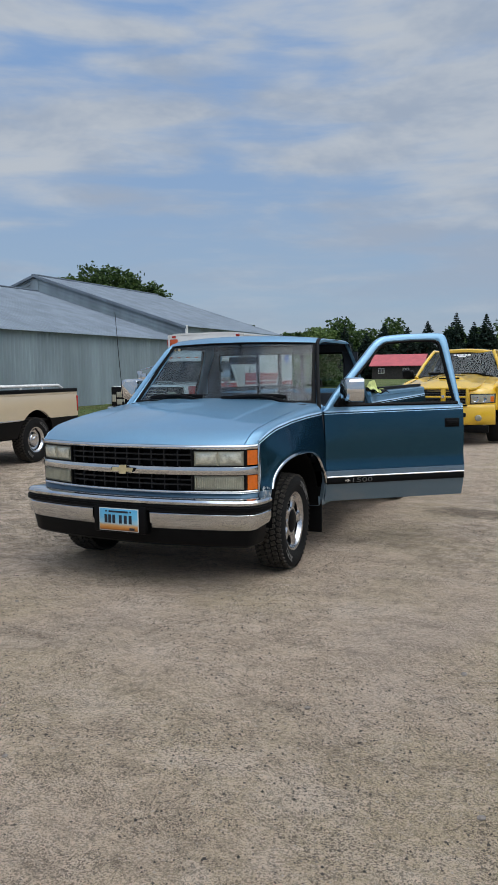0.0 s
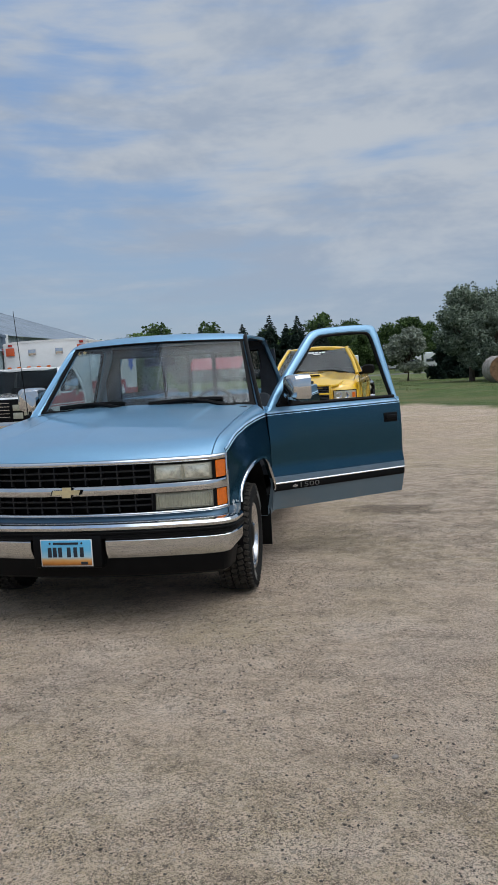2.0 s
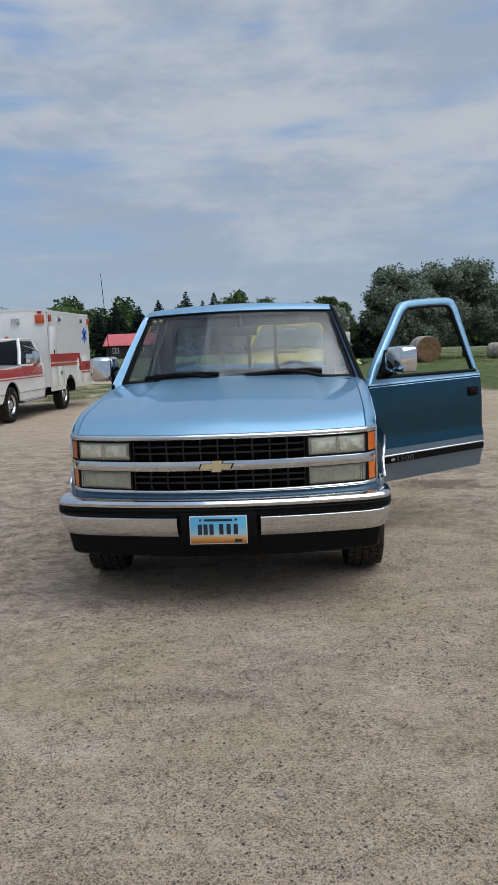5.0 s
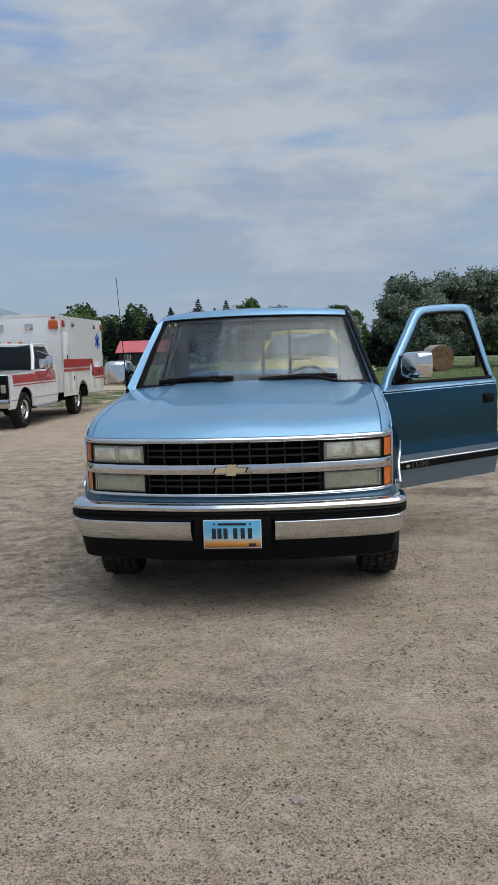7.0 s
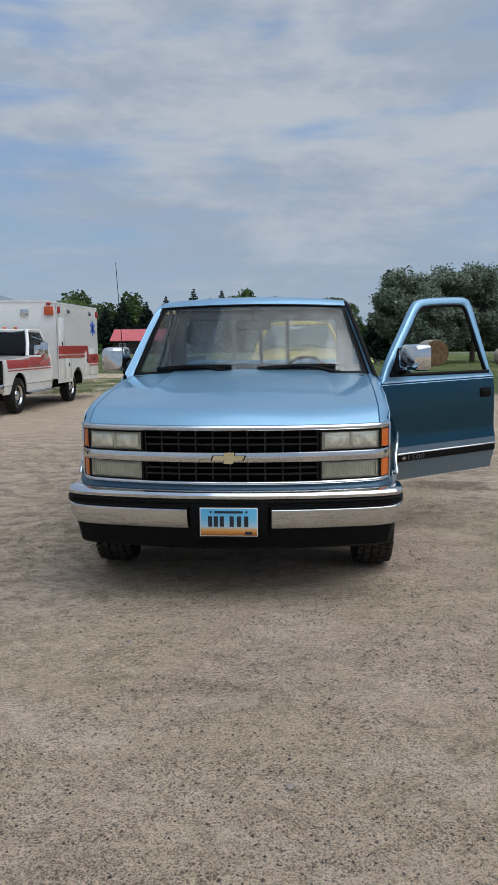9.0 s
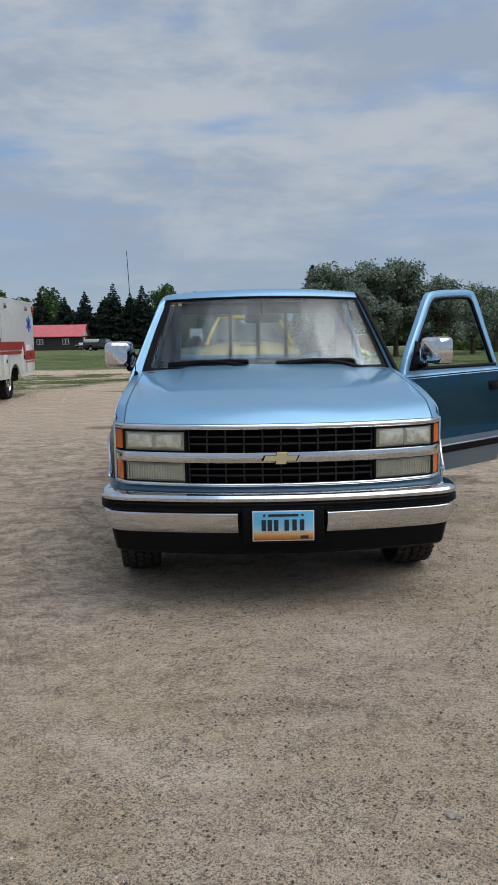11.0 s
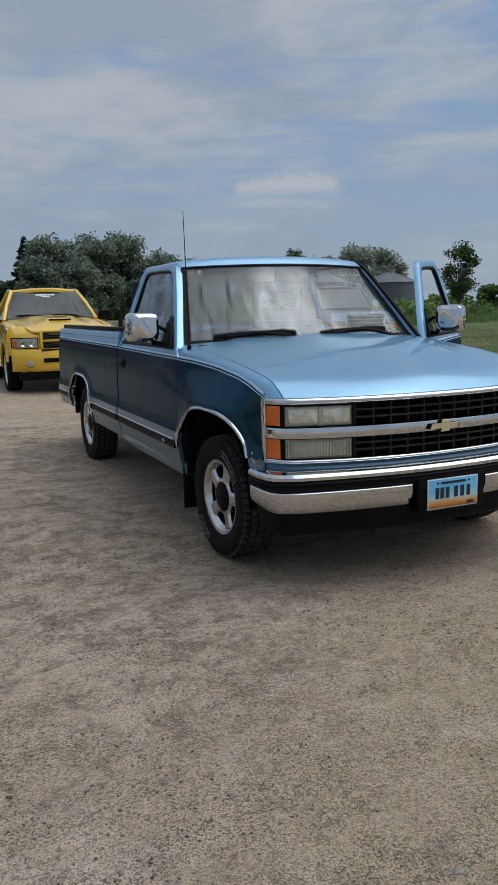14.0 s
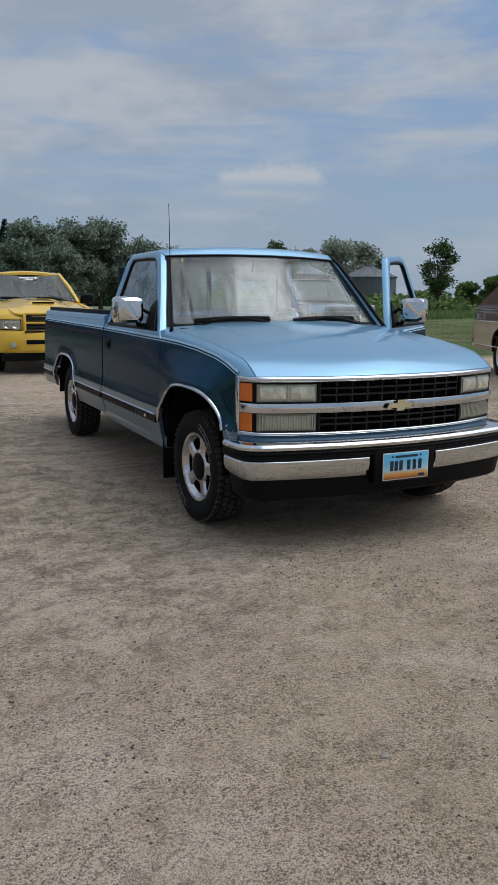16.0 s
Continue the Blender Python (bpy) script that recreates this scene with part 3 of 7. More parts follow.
# ---- the blue pickup ----
truck = thing("pickup_truck", "blue two-tone pickup with chrome bumper and driver door open", "pickup truck", pose(0, 0, 0, 0, 0, 0.5))
side_x = smooth_of((0.30, 0.90), (0.40, 0.918), (0.46, 0.935), (0.52, 0.950), (0.60, 0.964), (0.635, 0.970), (0.68, 0.944), (0.80, 0.944), (0.90, 0.944), (1.00, 0.940), (1.08, 0.933), (1.12, 0.926), (1.16, 0.912), (1.24, 0.896))
inset = smooth_of((0.30, 0.0), (0.36, 0.0), (0.5, 0.030), (0.65, 0.048), (0.9, 0.046), (1.2, 0.030), (1.5, 0.010), (1.75, 0.0), (6.0, 0.0))
pin_z = smooth_of((0.0, 0.92), (0.28, 0.945), (0.34, 0.962), (0.40, 0.992), (0.5, 1.020), (0.62, 1.044), (0.87, 1.073), (1.2, 1.094), (1.5, 1.104), (2.1, 1.113), (2.9, 1.122), (5.4, 1.135))
hood_top = smooth_of((0.0, 0.995), (0.25, 1.006), (0.45, 1.043), (0.60, 1.069), (0.85, 1.104), (1.29, 1.147), (1.5, 1.165), (1.7, 1.178))
FRONT_ARCH, REAR_ARCH = (0.905, 0.500, 0.40, 0.440), (4.30, 0.480, 0.40, 0.410)


def hood_half(y):
    return 0.803 + 0.026 * min(1.0, max(0.0, y - 0.2) / 1.3)


def taper(y):
    return 0.076 * (max(0.0, 0.85 - y) / 0.5) ** 2


def flank(y, z):
    """Half width of the body; it swells round the wheel arches."""
    out = 0.0
    for yc, r, zc, hh in (FRONT_ARCH, REAR_ARCH):
        d = (abs((y - yc) / r) ** 2.8 + abs((z - zc) / hh) ** 2.8) ** (1 / 2.8) if z > zc else abs(y - yc) / r
        out += 0.011 * math.exp(-(max(0.0, d - 1.02) / 0.10) ** 2)
    k = min(1.0, max(0.0, (z - 0.84) / 0.22))
    return side_x(z) - taper(y) - inset(y) * k * k * (3 - 2 * k) + out * min(1.0, max(0.0, 1.06 - z) / 0.15)


def face_y(x):
    a = abs(x)
    return 0.095 + 0.165 * (min(a, 0.82) / 0.82) ** 2.3 + 0.085 * (max(0.0, a - 0.80) / 0.065) ** 1.6


def arch_low(y, yc, r, zc, low, hh=None, k=2.0):
    d = abs(y - yc)
    hh = r if hh is None else hh
    return max(low, zc + hh * max(0.0, 1 - (d / r) ** k) ** (1 / k)) if d < r else low


def arch_line(yc, r, zc, hh, z_front, z_rear, n=40):
    """Points (y, z) along the lip of a squarish arch, front foot to rear foot."""
    def up(z):
        return r * (1 - ((z - zc) / hh) ** 2.8) ** (1 / 2.8)
    q0, q1 = math.pi - math.asin(min(1, ((z_front - zc) / hh) ** 1.4)), math.asin(((z_rear - zc) / hh) ** 1.4)
    out = []
    for q in np.linspace(q0, q1, n):
        c, v = math.cos(q), math.sin(q)
        out.append((yc + r * math.copysign(abs(c) ** (1 / 1.4), c), zc + hh * abs(v) ** (1 / 1.4)))
    return out


def flank_panel(bm, s, y0, y1, low, high, n, mrows, thick=0.025):
    def f(u, v):
        y = y0 + (y1 - y0) * u
        a, b = low(y), high(y)
        z = a + (b - a) * v
        return (s * flank(y, z), y, z)
    sheet(bm, f, n, mrows, (-s * thick, 0, 0))


MOULD0, MOULD1, TWO_TONE = 0.535, 0.585, 0.642
DOOR0, DOOR1, BED0, BED1 = 1.465, 2.865, 2.905, 5.36


def low_front(y):
    return arch_low(y, *FRONT_ARCH[:3], 0.60 if y < 0.9 else 0.39, FRONT_ARCH[3], 2.8)


def low_bed(y):
    return arch_low(y, *REAR_ARCH[:3], 0.40 if y < 4.3 else 0.45, REAR_ARCH[3], 2.8)


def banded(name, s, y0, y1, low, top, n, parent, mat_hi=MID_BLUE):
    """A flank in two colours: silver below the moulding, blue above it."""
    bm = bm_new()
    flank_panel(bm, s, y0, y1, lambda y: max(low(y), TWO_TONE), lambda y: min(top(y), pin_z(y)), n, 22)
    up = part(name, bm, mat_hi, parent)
    clear = [y for y in np.linspace(y0, y1, 120) if low(y) < TWO_TONE - 0.004]
    gap = max(range(len(clear) - 1), key=lambda i: clear[i + 1] - clear[i])
    spans = [(clear[0], clear[gap]), (clear[gap + 1], clear[-1])] if clear[gap + 1] - clear[gap] > 0.1 else [(clear[0], clear[-1])]
    for a, b in spans:
        bm = bm_new()
        flank_panel(bm, s, a, b, lambda y: max(low(y), MOULD1 - 0.005), lambda y: TWO_TONE - 0.002, max(4, n // 3), 8)
        part("silver_band", bm, SILVER_BLUE, up, "silver-blue band along the crease")
    bm = bm_new()
    flank_panel(bm, s, y0, y1, low, lambda y: max(low(y) + 0.002, MOULD0 + 0.005), n, 6)
    part("lower_panel", bm, SILVER_BLUE, up, "silver-blue lower paint")
    if top(y1) > pin_z(y1) + 0.02:
        bm = bm_new()
        flank_panel(bm, s, y0, y1, lambda y: pin_z(y) + 0.004, top, n, 6)
        part("upper_panel", bm, BLUE, up, "light blue upper paint")
    return up


def moulding(s, y0, y1, parent, n=24):
    """Black rub strip with a chrome line on top."""
    def strip(z0, z1, out, mat, nm):
        bm = bm_new()
        sheet(bm, lambda u, v: (s * (flank(y0 + (y1 - y0) * u, (z0 + z1) / 2) + out - abs(v - 0.5) * 0.008), y0 + (y1 - y0) * u, z0 + (z1 - z0) * v), n, 4, (-s * 0.02, 0, 0))
        return part(nm, bm, mat, parent)
    strip(MOULD0, MOULD1, 0.010, BLACK, "rub_strip")
    strip(MOULD1 + 0.001, MOULD1 + 0.013, 0.012, CHROME, "chrome_trim")


def pinstripe(s, y0, y1, parent, n=30):
    for dz, hh in ((0.0, 0.006), (-0.018, 0.0025)):
        bm = bm_new()
        def f(u, v):
            y = y0 + (y1 - y0) * u
            z = pin_z(y) + dz + (v - 0.5) * 2 * hh
            return (s * (flank(y, z) + 0.0018), y, z)
        sheet(bm, f, n, 1, (-s * 0.003, 0, 0))
        part("pinstripe", bm, PIN, parent)


for s in (-1, 1):
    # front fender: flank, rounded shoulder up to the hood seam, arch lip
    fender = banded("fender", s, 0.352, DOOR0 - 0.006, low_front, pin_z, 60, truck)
    bm = bm_new()
    def shoulder(u, v):
        q = v * math.pi / 2
        xf = hood_half(0) + (0.865 - hood_half(0)) * math.cos(q)
        yf = face_y(xf)
        y = yf + (1.56 - yf) * u ** 1.4
        x0, z0 = flank(max(y, 0.352), pin_z(y)), pin_z(y)
        x1, z1 = hood_half(y) + 0.005, hood_top(y)
        k = 1 - max(0.0, 1 - (y - yf) / 0.20) ** 2.6
        z = z0 + (z1 - z0) * math.sin(q)
        return (s * (x1 + (x0 - x1) * math.cos(q)), y, 0.953 + (z - 0.953) * (k if v > 0 else 1))
    sheet(bm, shoulder, 40, 10, (-s * 0.01, 0, -0.02))
    part("fender_top", bm, BLUE, fender)
    bm = bm_new()
    tube(bm, [(s * (flank(y, z) + 0.002), y, z) for y, z in arch_line(*FRONT_ARCH, 0.64, 0.56)], 0.011, 8)
    part("arch_trim", bm, CHROME, fender, "bright wheel arch trim")
    rng = random.Random(31 + s)
    for k in range(16):
        y, z, r = 0.362 + 0.06 * rng.random() ** 1.5, 0.605 + 0.07 * rng.random() ** 1.6, 0.003 + 0.007 * rng.random() ** 2
        bm = bm_new()
        pts = [(y + r * rng.uniform(0.5, 1.2) * math.cos(q), z + 1.5 * r * rng.uniform(0.5, 1.2) * math.sin(q)) for q in np.linspace(0, 2 * math.pi, 7, endpoint=False)]
        loft(bm, [[(s * (flank(a, b) + o), a, b) for a, b in pts] for o in (-0.004, 0.0012)])
        part("paint_chip", bm, CHIPPED, fender, "" if k else "chipped patch of bare grey primer")
    pinstripe(s, 0.352, DOOR0 - 0.006, fender)
    # bed side
    bed = banded("bed_side", s, BED0, BED1, low_bed, lambda y: 1.19, 70, truck)
    bm = bm_new()
    tube(bm, [(s * (flank(y, z) + 0.002), y, z) for y, z in arch_line(*REAR_ARCH, 0.50, 0.50)], 0.011, 8)
    part("arch_trim", bm, CHROME, bed, "bright wheel arch trim")
    moulding(s, BED0 + 0.01, REAR_ARCH[0] - REAR_ARCH[1] - 0.01, bed)
    moulding(s, REAR_ARCH[0] + REAR_ARCH[1] + 0.01, BED1, bed, 8)
    pinstripe(s, BED0, BED1, bed)
    bm = bm_new()
    loft(bm, [[(s * (0.918 + dx), y, 1.19 + dz) for dx, dz in ((0.0, -0.01), (-0.008, 0.022), (-0.03, 0.034), (-0.09, 0.034), (-0.10, 0.02), (-0.10, -0.03), (-0.05, -0.03))] for y in np.linspace(BED0, BED1, 12)])
    part("bed_rail", bm, BLUE, bed)
    bm = bm_new()
    box(bm, *sorted((s * 0.822, s * 0.872)), BED0 + 0.01, BED1 - 0.01, 1.10, 1.258, 0.006)
    part("rail_cap", bm, BLACK, bed, "black bed liner lip")
    bm = bm_new()
    box(bm, min(s * 0.79, s * 0.83), max(s * 0.79, s * 0.83), BED0 + 0.02, BED1 - 0.02, 0.62, 1.17)
    part("inner_bed_wall", bm, BLACK, bed, "black bed liner")
    # inner wheel wells
    for yc in (FRONT_ARCH[0], REAR_ARCH[0]):
        bm = bm_new()
        lathe(bm, [(0.47, 0.0), (0.47, 0.32), (0.0, 0.32)], 24, Matrix.Translation((s * 0.92, yc, 0.38)) @ Matrix.Diagonal((-s, 1, 1, 1)), 0.0, math.pi)
        part("wheel_well", bm, DARK, truck)
    # mud flap
    bm = bm_new()
    box(bm, s * 0.80 - 0.13, s * 0.80 + 0.13, 1.415, 1.43, 0.16, 0.52, 0.004)
    part("mud_flap", bm, BLACK, truck, "black rubber mud flap")
    for y in (0.895, 4.255):
        turn = pose(s * 0.806, y, 0.343, 0, 0, 0 if s < 0 else 180)
        if y < 2:
            turn = turn @ pose(0, 0, 0, 0, 0, 3)
        wheel(truck, turn, 0.350, 0.220)

# hood
bm = bm_new()
def hood(u, v):
    x = -1 + 2 * u
    back = 1.545 - 0.10 * (1 - x * x)
    front = face_y(x * 0.803)
    y = front + (back - front) * v ** 1.35
    xx = x * (hood_half(y) - 0.002)
    k = 1 - max(0.0, 1 - (y - front) / 0.20) ** 2.6
    z = hood_top(y) + (0.020 + 0.014 * v) * (1 - abs(x) ** 2.4)
    rise = min(1.0, max(0.0, (y - 0.55) / 0.45))
    z += 0.009 * rise / (1 + math.exp((abs(xx) - 0.553) / 0.006))
    z += 0.013 * max(0.0, 1 - abs(xx) / 0.34) * (1 - 0.6 * v)
    return (xx, y, 0.953 + (z - 0.953) * k)
sheet(bm, hood, 180, 56, (0, 0.004, -0.02))
part("hood", bm, BLUE, truck)
bm = bm_new()
box(bm, -0.80, 0.80, 1.40, 1.64, 1.10, 1.165, 0.01)
part("cowl", bm, BLACK, truck)

# front face: chrome frame, grille, lamps
def band(z0, z1, x0, x1, out, mat, name, parent, n=40, depth=0.05, power=0.5, lean=0.0):
    bm = bm_new()
    def f(u, v):
        x = x0 + (x1 - x0) * u
        z = z0 + (z1 - z0) * v
        return (x, face_y(x) - out * math.sin(math.pi * (0.1 + 0.8 * v)) ** power - lean * v, z)
    sheet(bm, f, n, 10, (0, depth, 0))
    return part(name, bm, mat, parent)


grille = new("grille")
grille.parent = truck
band(0.922, 0.950, -0.866, 0.866, 0.022, CHROME, "top_trim", grille)
band(0.757, 0.808, -0.866, 0.866, 0.026, CHROME, "middle_bar", grille, power=0.16, lean=-0.002)
band(0.632, 0.652, -0.866, 0.866, 0.020, CHROME, "bottom_trim", grille)
for s in (-1, 1):
    bm = bm_new()
    box(bm, s * 0.868 - 0.006, s * 0.868 + 0.006, 0.330, 0.372, 0.632, 0.950, 0.005)
    part("side_trim", bm, CHROME, grille)
bm = bm_new()
sheet(bm, lambda u, v: (-0.81 + 1.62 * u, face_y(-0.81 + 1.62 * u) + 0.05, 0.63 + 0.31 * v), 30, 2, (0, 0.03, 0))
part("backing", bm, DARK, grille)
for z0, z1 in ((0.655, 0.755), (0.812, 0.922)):
    for k in range(11):
        x = -0.468 + 0.936 * k / 10
        bm = bm_new()
        box(bm, x - 0.0045, x + 0.0045, face_y(x) + 0.010, face_y(x) + 0.055, z0, z1, 0.002)
        part("upright", bm, GRILLE, grille)
    for k in range(1, 3):
        z = z0 + (z1 - z0) * k / 3
        bm = bm_new()
        sheet(bm, lambda u, v: (-0.475 + 0.95 * u, face_y(-0.475 + 0.95 * u) + 0.008, z - 0.005 + 0.010 * v), 24, 1, (0, 0.040, 0))
        part("crossbar", bm, GRILLE, grille)
# emblem
bm = bm_new()
def emblem(sc, y):
    pts = [(-0.088, 0.014), (-0.030, 0.014), (-0.026, 0.032), (0.030, 0.032), (0.026, 0.014), (0.088, 0.014), (0.076, -0.014), (0.026, -0.014), (0.022, -0.032), (-0.034, -0.032), (-0.030, -0.014), (-0.100, -0.014)]
    return [(x * sc, y, 0.782 + z * sc) for x, z in pts]
loft(bm, [emblem(1.02, 0.064), emblem(1.02, 0.057), emblem(0.97, 0.054)])
part("emblem_rim", bm, BLACK, grille)
bm = bm_new()
loft(bm, [emblem(0.93, 0.06), emblem(0.93, 0.0525), emblem(0.89, 0.051)])
part("emblem", bm, GOLD, grille, "pale gold emblem")
for s in (-1, 1):
    for kind, z0, z1 in (("headlight", 0.815, 0.912), ("lower_headlight", 0.656, 0.752)):
        xa, xb = 0.490, 0.803
        bm = bm_new()
        def lens(u, v, grow=0.0, out=0.0):
            x = xa - grow + (xb - xa + 2 * grow) * u
            edge = min(u, 1 - u) * 8, min(v, 1 - v) * 5
            lift = 0.010 * min(1.0, *edge)
            return (s * x, face_y(x) + 0.004 - lift - out, z0 - grow + (z1 - z0 + 2 * grow) * v)
        sheet(bm, lens, 24, 10, (0, 0.03, 0))
        lamp = part(kind, bm, LENS, truck, "clouded clear lens")
        bm = bm_new()
        for a, b, c, d in ((xa - 0.012, xb + 0.012, z0 - 0.010, z0), (xa - 0.012, xb + 0.012, z1, z1 + 0.010), (xa - 0.012, xa, z0, z1), (xb, xb + 0.012, z0, z1)):
            sheet(bm, lambda u, v: (s * (a + (b - a) * u), face_y(a + (b - a) * u) - 0.006, c + (d - c) * v), 8, 1, (0, 0.04, 0))
        part("bezel", bm, BLACK, lamp)
        if kind == "headlight":
            bm = bm_new()
            x = (xa + xb) / 2
            box(bm, s * x - 0.004, s * x + 0.004, face_y(x) - 0.0085, face_y(x) + 0.01, z0 + 0.004, z1 - 0.004)
            part("divider", bm, LENS, lamp)
            for a, b in ((xa + 0.016, x - 0.012), (x + 0.012, xb - 0.016)):
                bm = bm_new()
                sheet(bm, lambda u, v: (s * (a + (b - a) * u), face_y(a + (b - a) * u) - 0.0085 - 0.004 * math.sin(math.pi * u) * math.sin(math.pi * v), z0 + 0.018 + (z1 - z0 - 0.034) * v), 8, 6, (0, 0.006, 0))
                part("reflector", bm, REFLECTOR, lamp, "silvery reflector bowl behind the lens")
        else:
            for k in range(22):
                x = xa + 0.014 + (xb - xa - 0.028) * k / 21
                bm = bm_new()
                box(bm, s * x - 0.003, s * x + 0.003, face_y(x) - 0.0092, face_y(x) + 0.005, z0 + 0.012, z1 - 0.012)
                part("flute", bm, LENS, lamp)
    # amber corner lamps wrap round the corner
    for z0, z1 in ((0.818, 0.915), (0.656, 0.752)):
        bm = bm_new()
        path = [(x, face_y(x) - 0.004) for x in np.linspace(0.819, 0.861, 8)]
        rings = [[(s * x, y, z) for x, y in path] + [(s * (x - 0.01), y + 0.04, z) for x, y in reversed(path)] for z in np.linspace(z0, z1, 5)]
        loft(bm, rings)
        part("marker_lamp", bm, AMBER, truck, "amber corner lens")
# body-colour filler under the grille, the shade there put into its darker paint
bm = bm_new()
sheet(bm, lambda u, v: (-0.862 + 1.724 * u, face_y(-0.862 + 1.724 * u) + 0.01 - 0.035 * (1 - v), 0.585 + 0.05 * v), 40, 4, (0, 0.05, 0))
part("front_filler", bm, SHADED_BLUE, truck)


# bumper
def bump_y(x):
    a = abs(x)
    return 0.012 + 0.11 * (a / 0.8) ** 2 + (0.55 * max(0.0, a - 0.80) ** 1.35 if a > 0.8 else 0)


def bump_path(n=60):
    pts = [(x, bump_y(x)) for x in np.linspace(-0.885, 0.885, n)]
    ey = bump_y(0.885)
    left = [(-0.912, ey + 0.045), (-0.924, ey + 0.11), (-0.928, ey + 0.22)]
    return [(x, y) for x, y in reversed(left)] + pts + [(-x, y) for x, y in left]


def bumper_band(profile, mat, name, parent, clip=None, label=""):
    """profile: (out, z) pairs from the inside round the front."""
    bm = bm_new()
    path = bump_path()
    rings = []
    for i, (x, y) in enumerate(path):
        if clip and not clip(x):
            continue
        a, b = path[max(0, i - 1)], path[min(len(path) - 1, i + 1)]
        d = Vector((b[0] - a[0], b[1] - a[1], 0)).normalized()
        nrm = Vector((d.y, -d.x, 0))
        rings.append([(x + nrm.x * o, y + nrm.y * o, z) for o, z in profile])
    loft(bm, rings)
    return part(name, bm, mat, parent, label)


bumper = new("front_bumper")
bumper.parent = truck
bumper_band([(-0.12, 0.605), (-0.02, 0.610), (0.004, 0.602), (0.014, 0.588), (0.012, 0.572), (0.0, 0.566), (-0.12, 0.566)], CHROME, "upper_face", bumper)
bumper_band([(-0.10, 0.567), (0.006, 0.565), (0.016, 0.558), (0.016, 0.548), (0.011, 0.545), (0.016, 0.541), (0.016, 0.528), (0.006, 0.520), (-0.10, 0.518)], BLACK, "rubber_strip", bumper)
lower = [(-0.10, 0.519), (0.0, 0.517), (0.006, 0.508), (0.006, 0.470), (-0.002, 0.445), (-0.022, 0.412), (-0.04, 0.395), (-0.10, 0.395)]
bumper_band(lower, CHROME, "lower_face", bumper, lambda x: x < -0.205)
bumper_band(lower, CHROME, "lower_face", bumper, lambda x: x > 0.205)
bumper_band([(-0.09, 0.52), (-0.035, 0.52), (-0.030, 0.40), (-0.05, 0.30), (-0.07, 0.285), (-0.12, 0.285), (-0.12, 0.5)], BLACK, "air_dam", bumper, None, "black plastic air dam")
bm = bm_new()
box(bm, -0.205, 0.205, -0.004, 0.09, 0.362, 0.548, 0.012)
part("plate_mount", bm, BLACK, bumper)

# number plate: sunset over prairie, characters as plain bars
plate = new("number_plate")
plate.parent = truck
bm = bm_new()
box(bm, -0.154, 0.154, -0.012, -0.006, 0.375, 0.529, 0.004)
part("rim", bm, WHITE, plate)
m_plate, t, b = material("plate_print")
co = t.n("ShaderNodeSeparateXYZ", {0: t.coords("Generated")})
wob = t.math("MULTIPLY_ADD", t.noise(t.coords("Generated"), 6.0), 0.10, -0.05)
put(t, b, Base_Color=t.ramp(t.math("ADD", co.outputs[2], wob), [(0.0, (0.25, 0.09, 0.02)), (0.10, (0.62, 0.22, 0.03)), (0.22, (0.75, 0.42, 0.15)), (0.34, (0.40, 0.62, 0.72)), (0.6, (0.16, 0.50, 0.72)), (1.0, (0.10, 0.42, 0.68))]), Roughness=0.35)
bm = bm_new()
box(bm, -0.149, 0.149, -0.0135, -0.010, 0.380, 0.524, 0.002)
plate_face = part("plate_face", bm, m_plate, plate, "light blue plate with an orange horizon")
INK = simple("dark_ink", (0.012, 0.018, 0.03), 0.5)
for k, x in enumerate((-0.098, -0.068, -0.036, 0.016, 0.055, 0.093)):
    bm = bm_new()
    box(bm, x - 0.011, x + 0.011, -0.0155, -0.012, 0.428, 0.484)
    part("dark_bar", bm, INK, plate_face)
bm = bm_new()
box(bm, -0.075, 0.075, -0.0155, -0.012, 0.500, 0.512)
part("top_bar", bm, INK, plate_face)
for x in (-0.095, 0.095):
    bm = bm_new()
    lathe(bm, [(0.006, 0.0), (0.006, 0.004), (0.0, 0.004)], 10, Matrix.Translation((x, -0.0125, 0.507)) @ Matrix.Rotation(radians(-90), 4, "Z"))
    part("plate_screw", bm, INK, plate_face)
bm = bm_new()
box(bm, 0.085, 0.125, -0.0152, -0.012, 0.386, 0.402, 0.001)
part("small_dark_mark", bm, INK, plate_face)

# ---- cab ----
def cab_x(z):
    return curve_of((1.05, 0.935), (1.12, 0.926), (1.20, 0.896), (1.64, 0.748), (1.70, 0.722), (1.74, 0.706))(z)


def screen(u, v):
    """Windscreen: u across, v up."""
    x = -1 + 2 * u
    half = 0.842 + (0.698 - 0.842) * v
    y = (1.545 - 0.13 * (1 - x * x)) + v * 0.430
    z = 1.160 + v * (1.656 + 0.014 * (1 - x * x) - 1.160)
    return (half * x, y, z)


bm = bm_new()
sheet(bm, screen, 24, 12, (0, 0.006, -0.004))
ws = part("windscreen", bm, WINDSCREEN, truck, "dusty windscreen glass reflecting clouds")
ws.visible_shadow = False
bm = bm_new()
edge = [screen(u, 0.0) for u in np.linspace(0, 1, 25)] + [screen(1, v) for v in np.linspace(0.05, 1, 12)] + [screen(u, 1.0) for u in np.linspace(0.96, 0, 25)] + [screen(0, v) for v in np.linspace(0.95, 0.05, 12)]
tube(bm, [Vector(p) + Vector((0, -0.002, 0.001)) for p in edge], 0.009, 6, True)
part("windscreen_seal", bm, BLACK, truck)
bm = bm_new()
for u0, u1 in ((0.0, 0.022), (0.978, 1.0)):
    sheet(bm, lambda u, v: Vector(screen(u0 + (u1 - u0) * u, v)) + Vector((0, -0.004, 0.002)), 1, 12, (0, 0.003, 0))
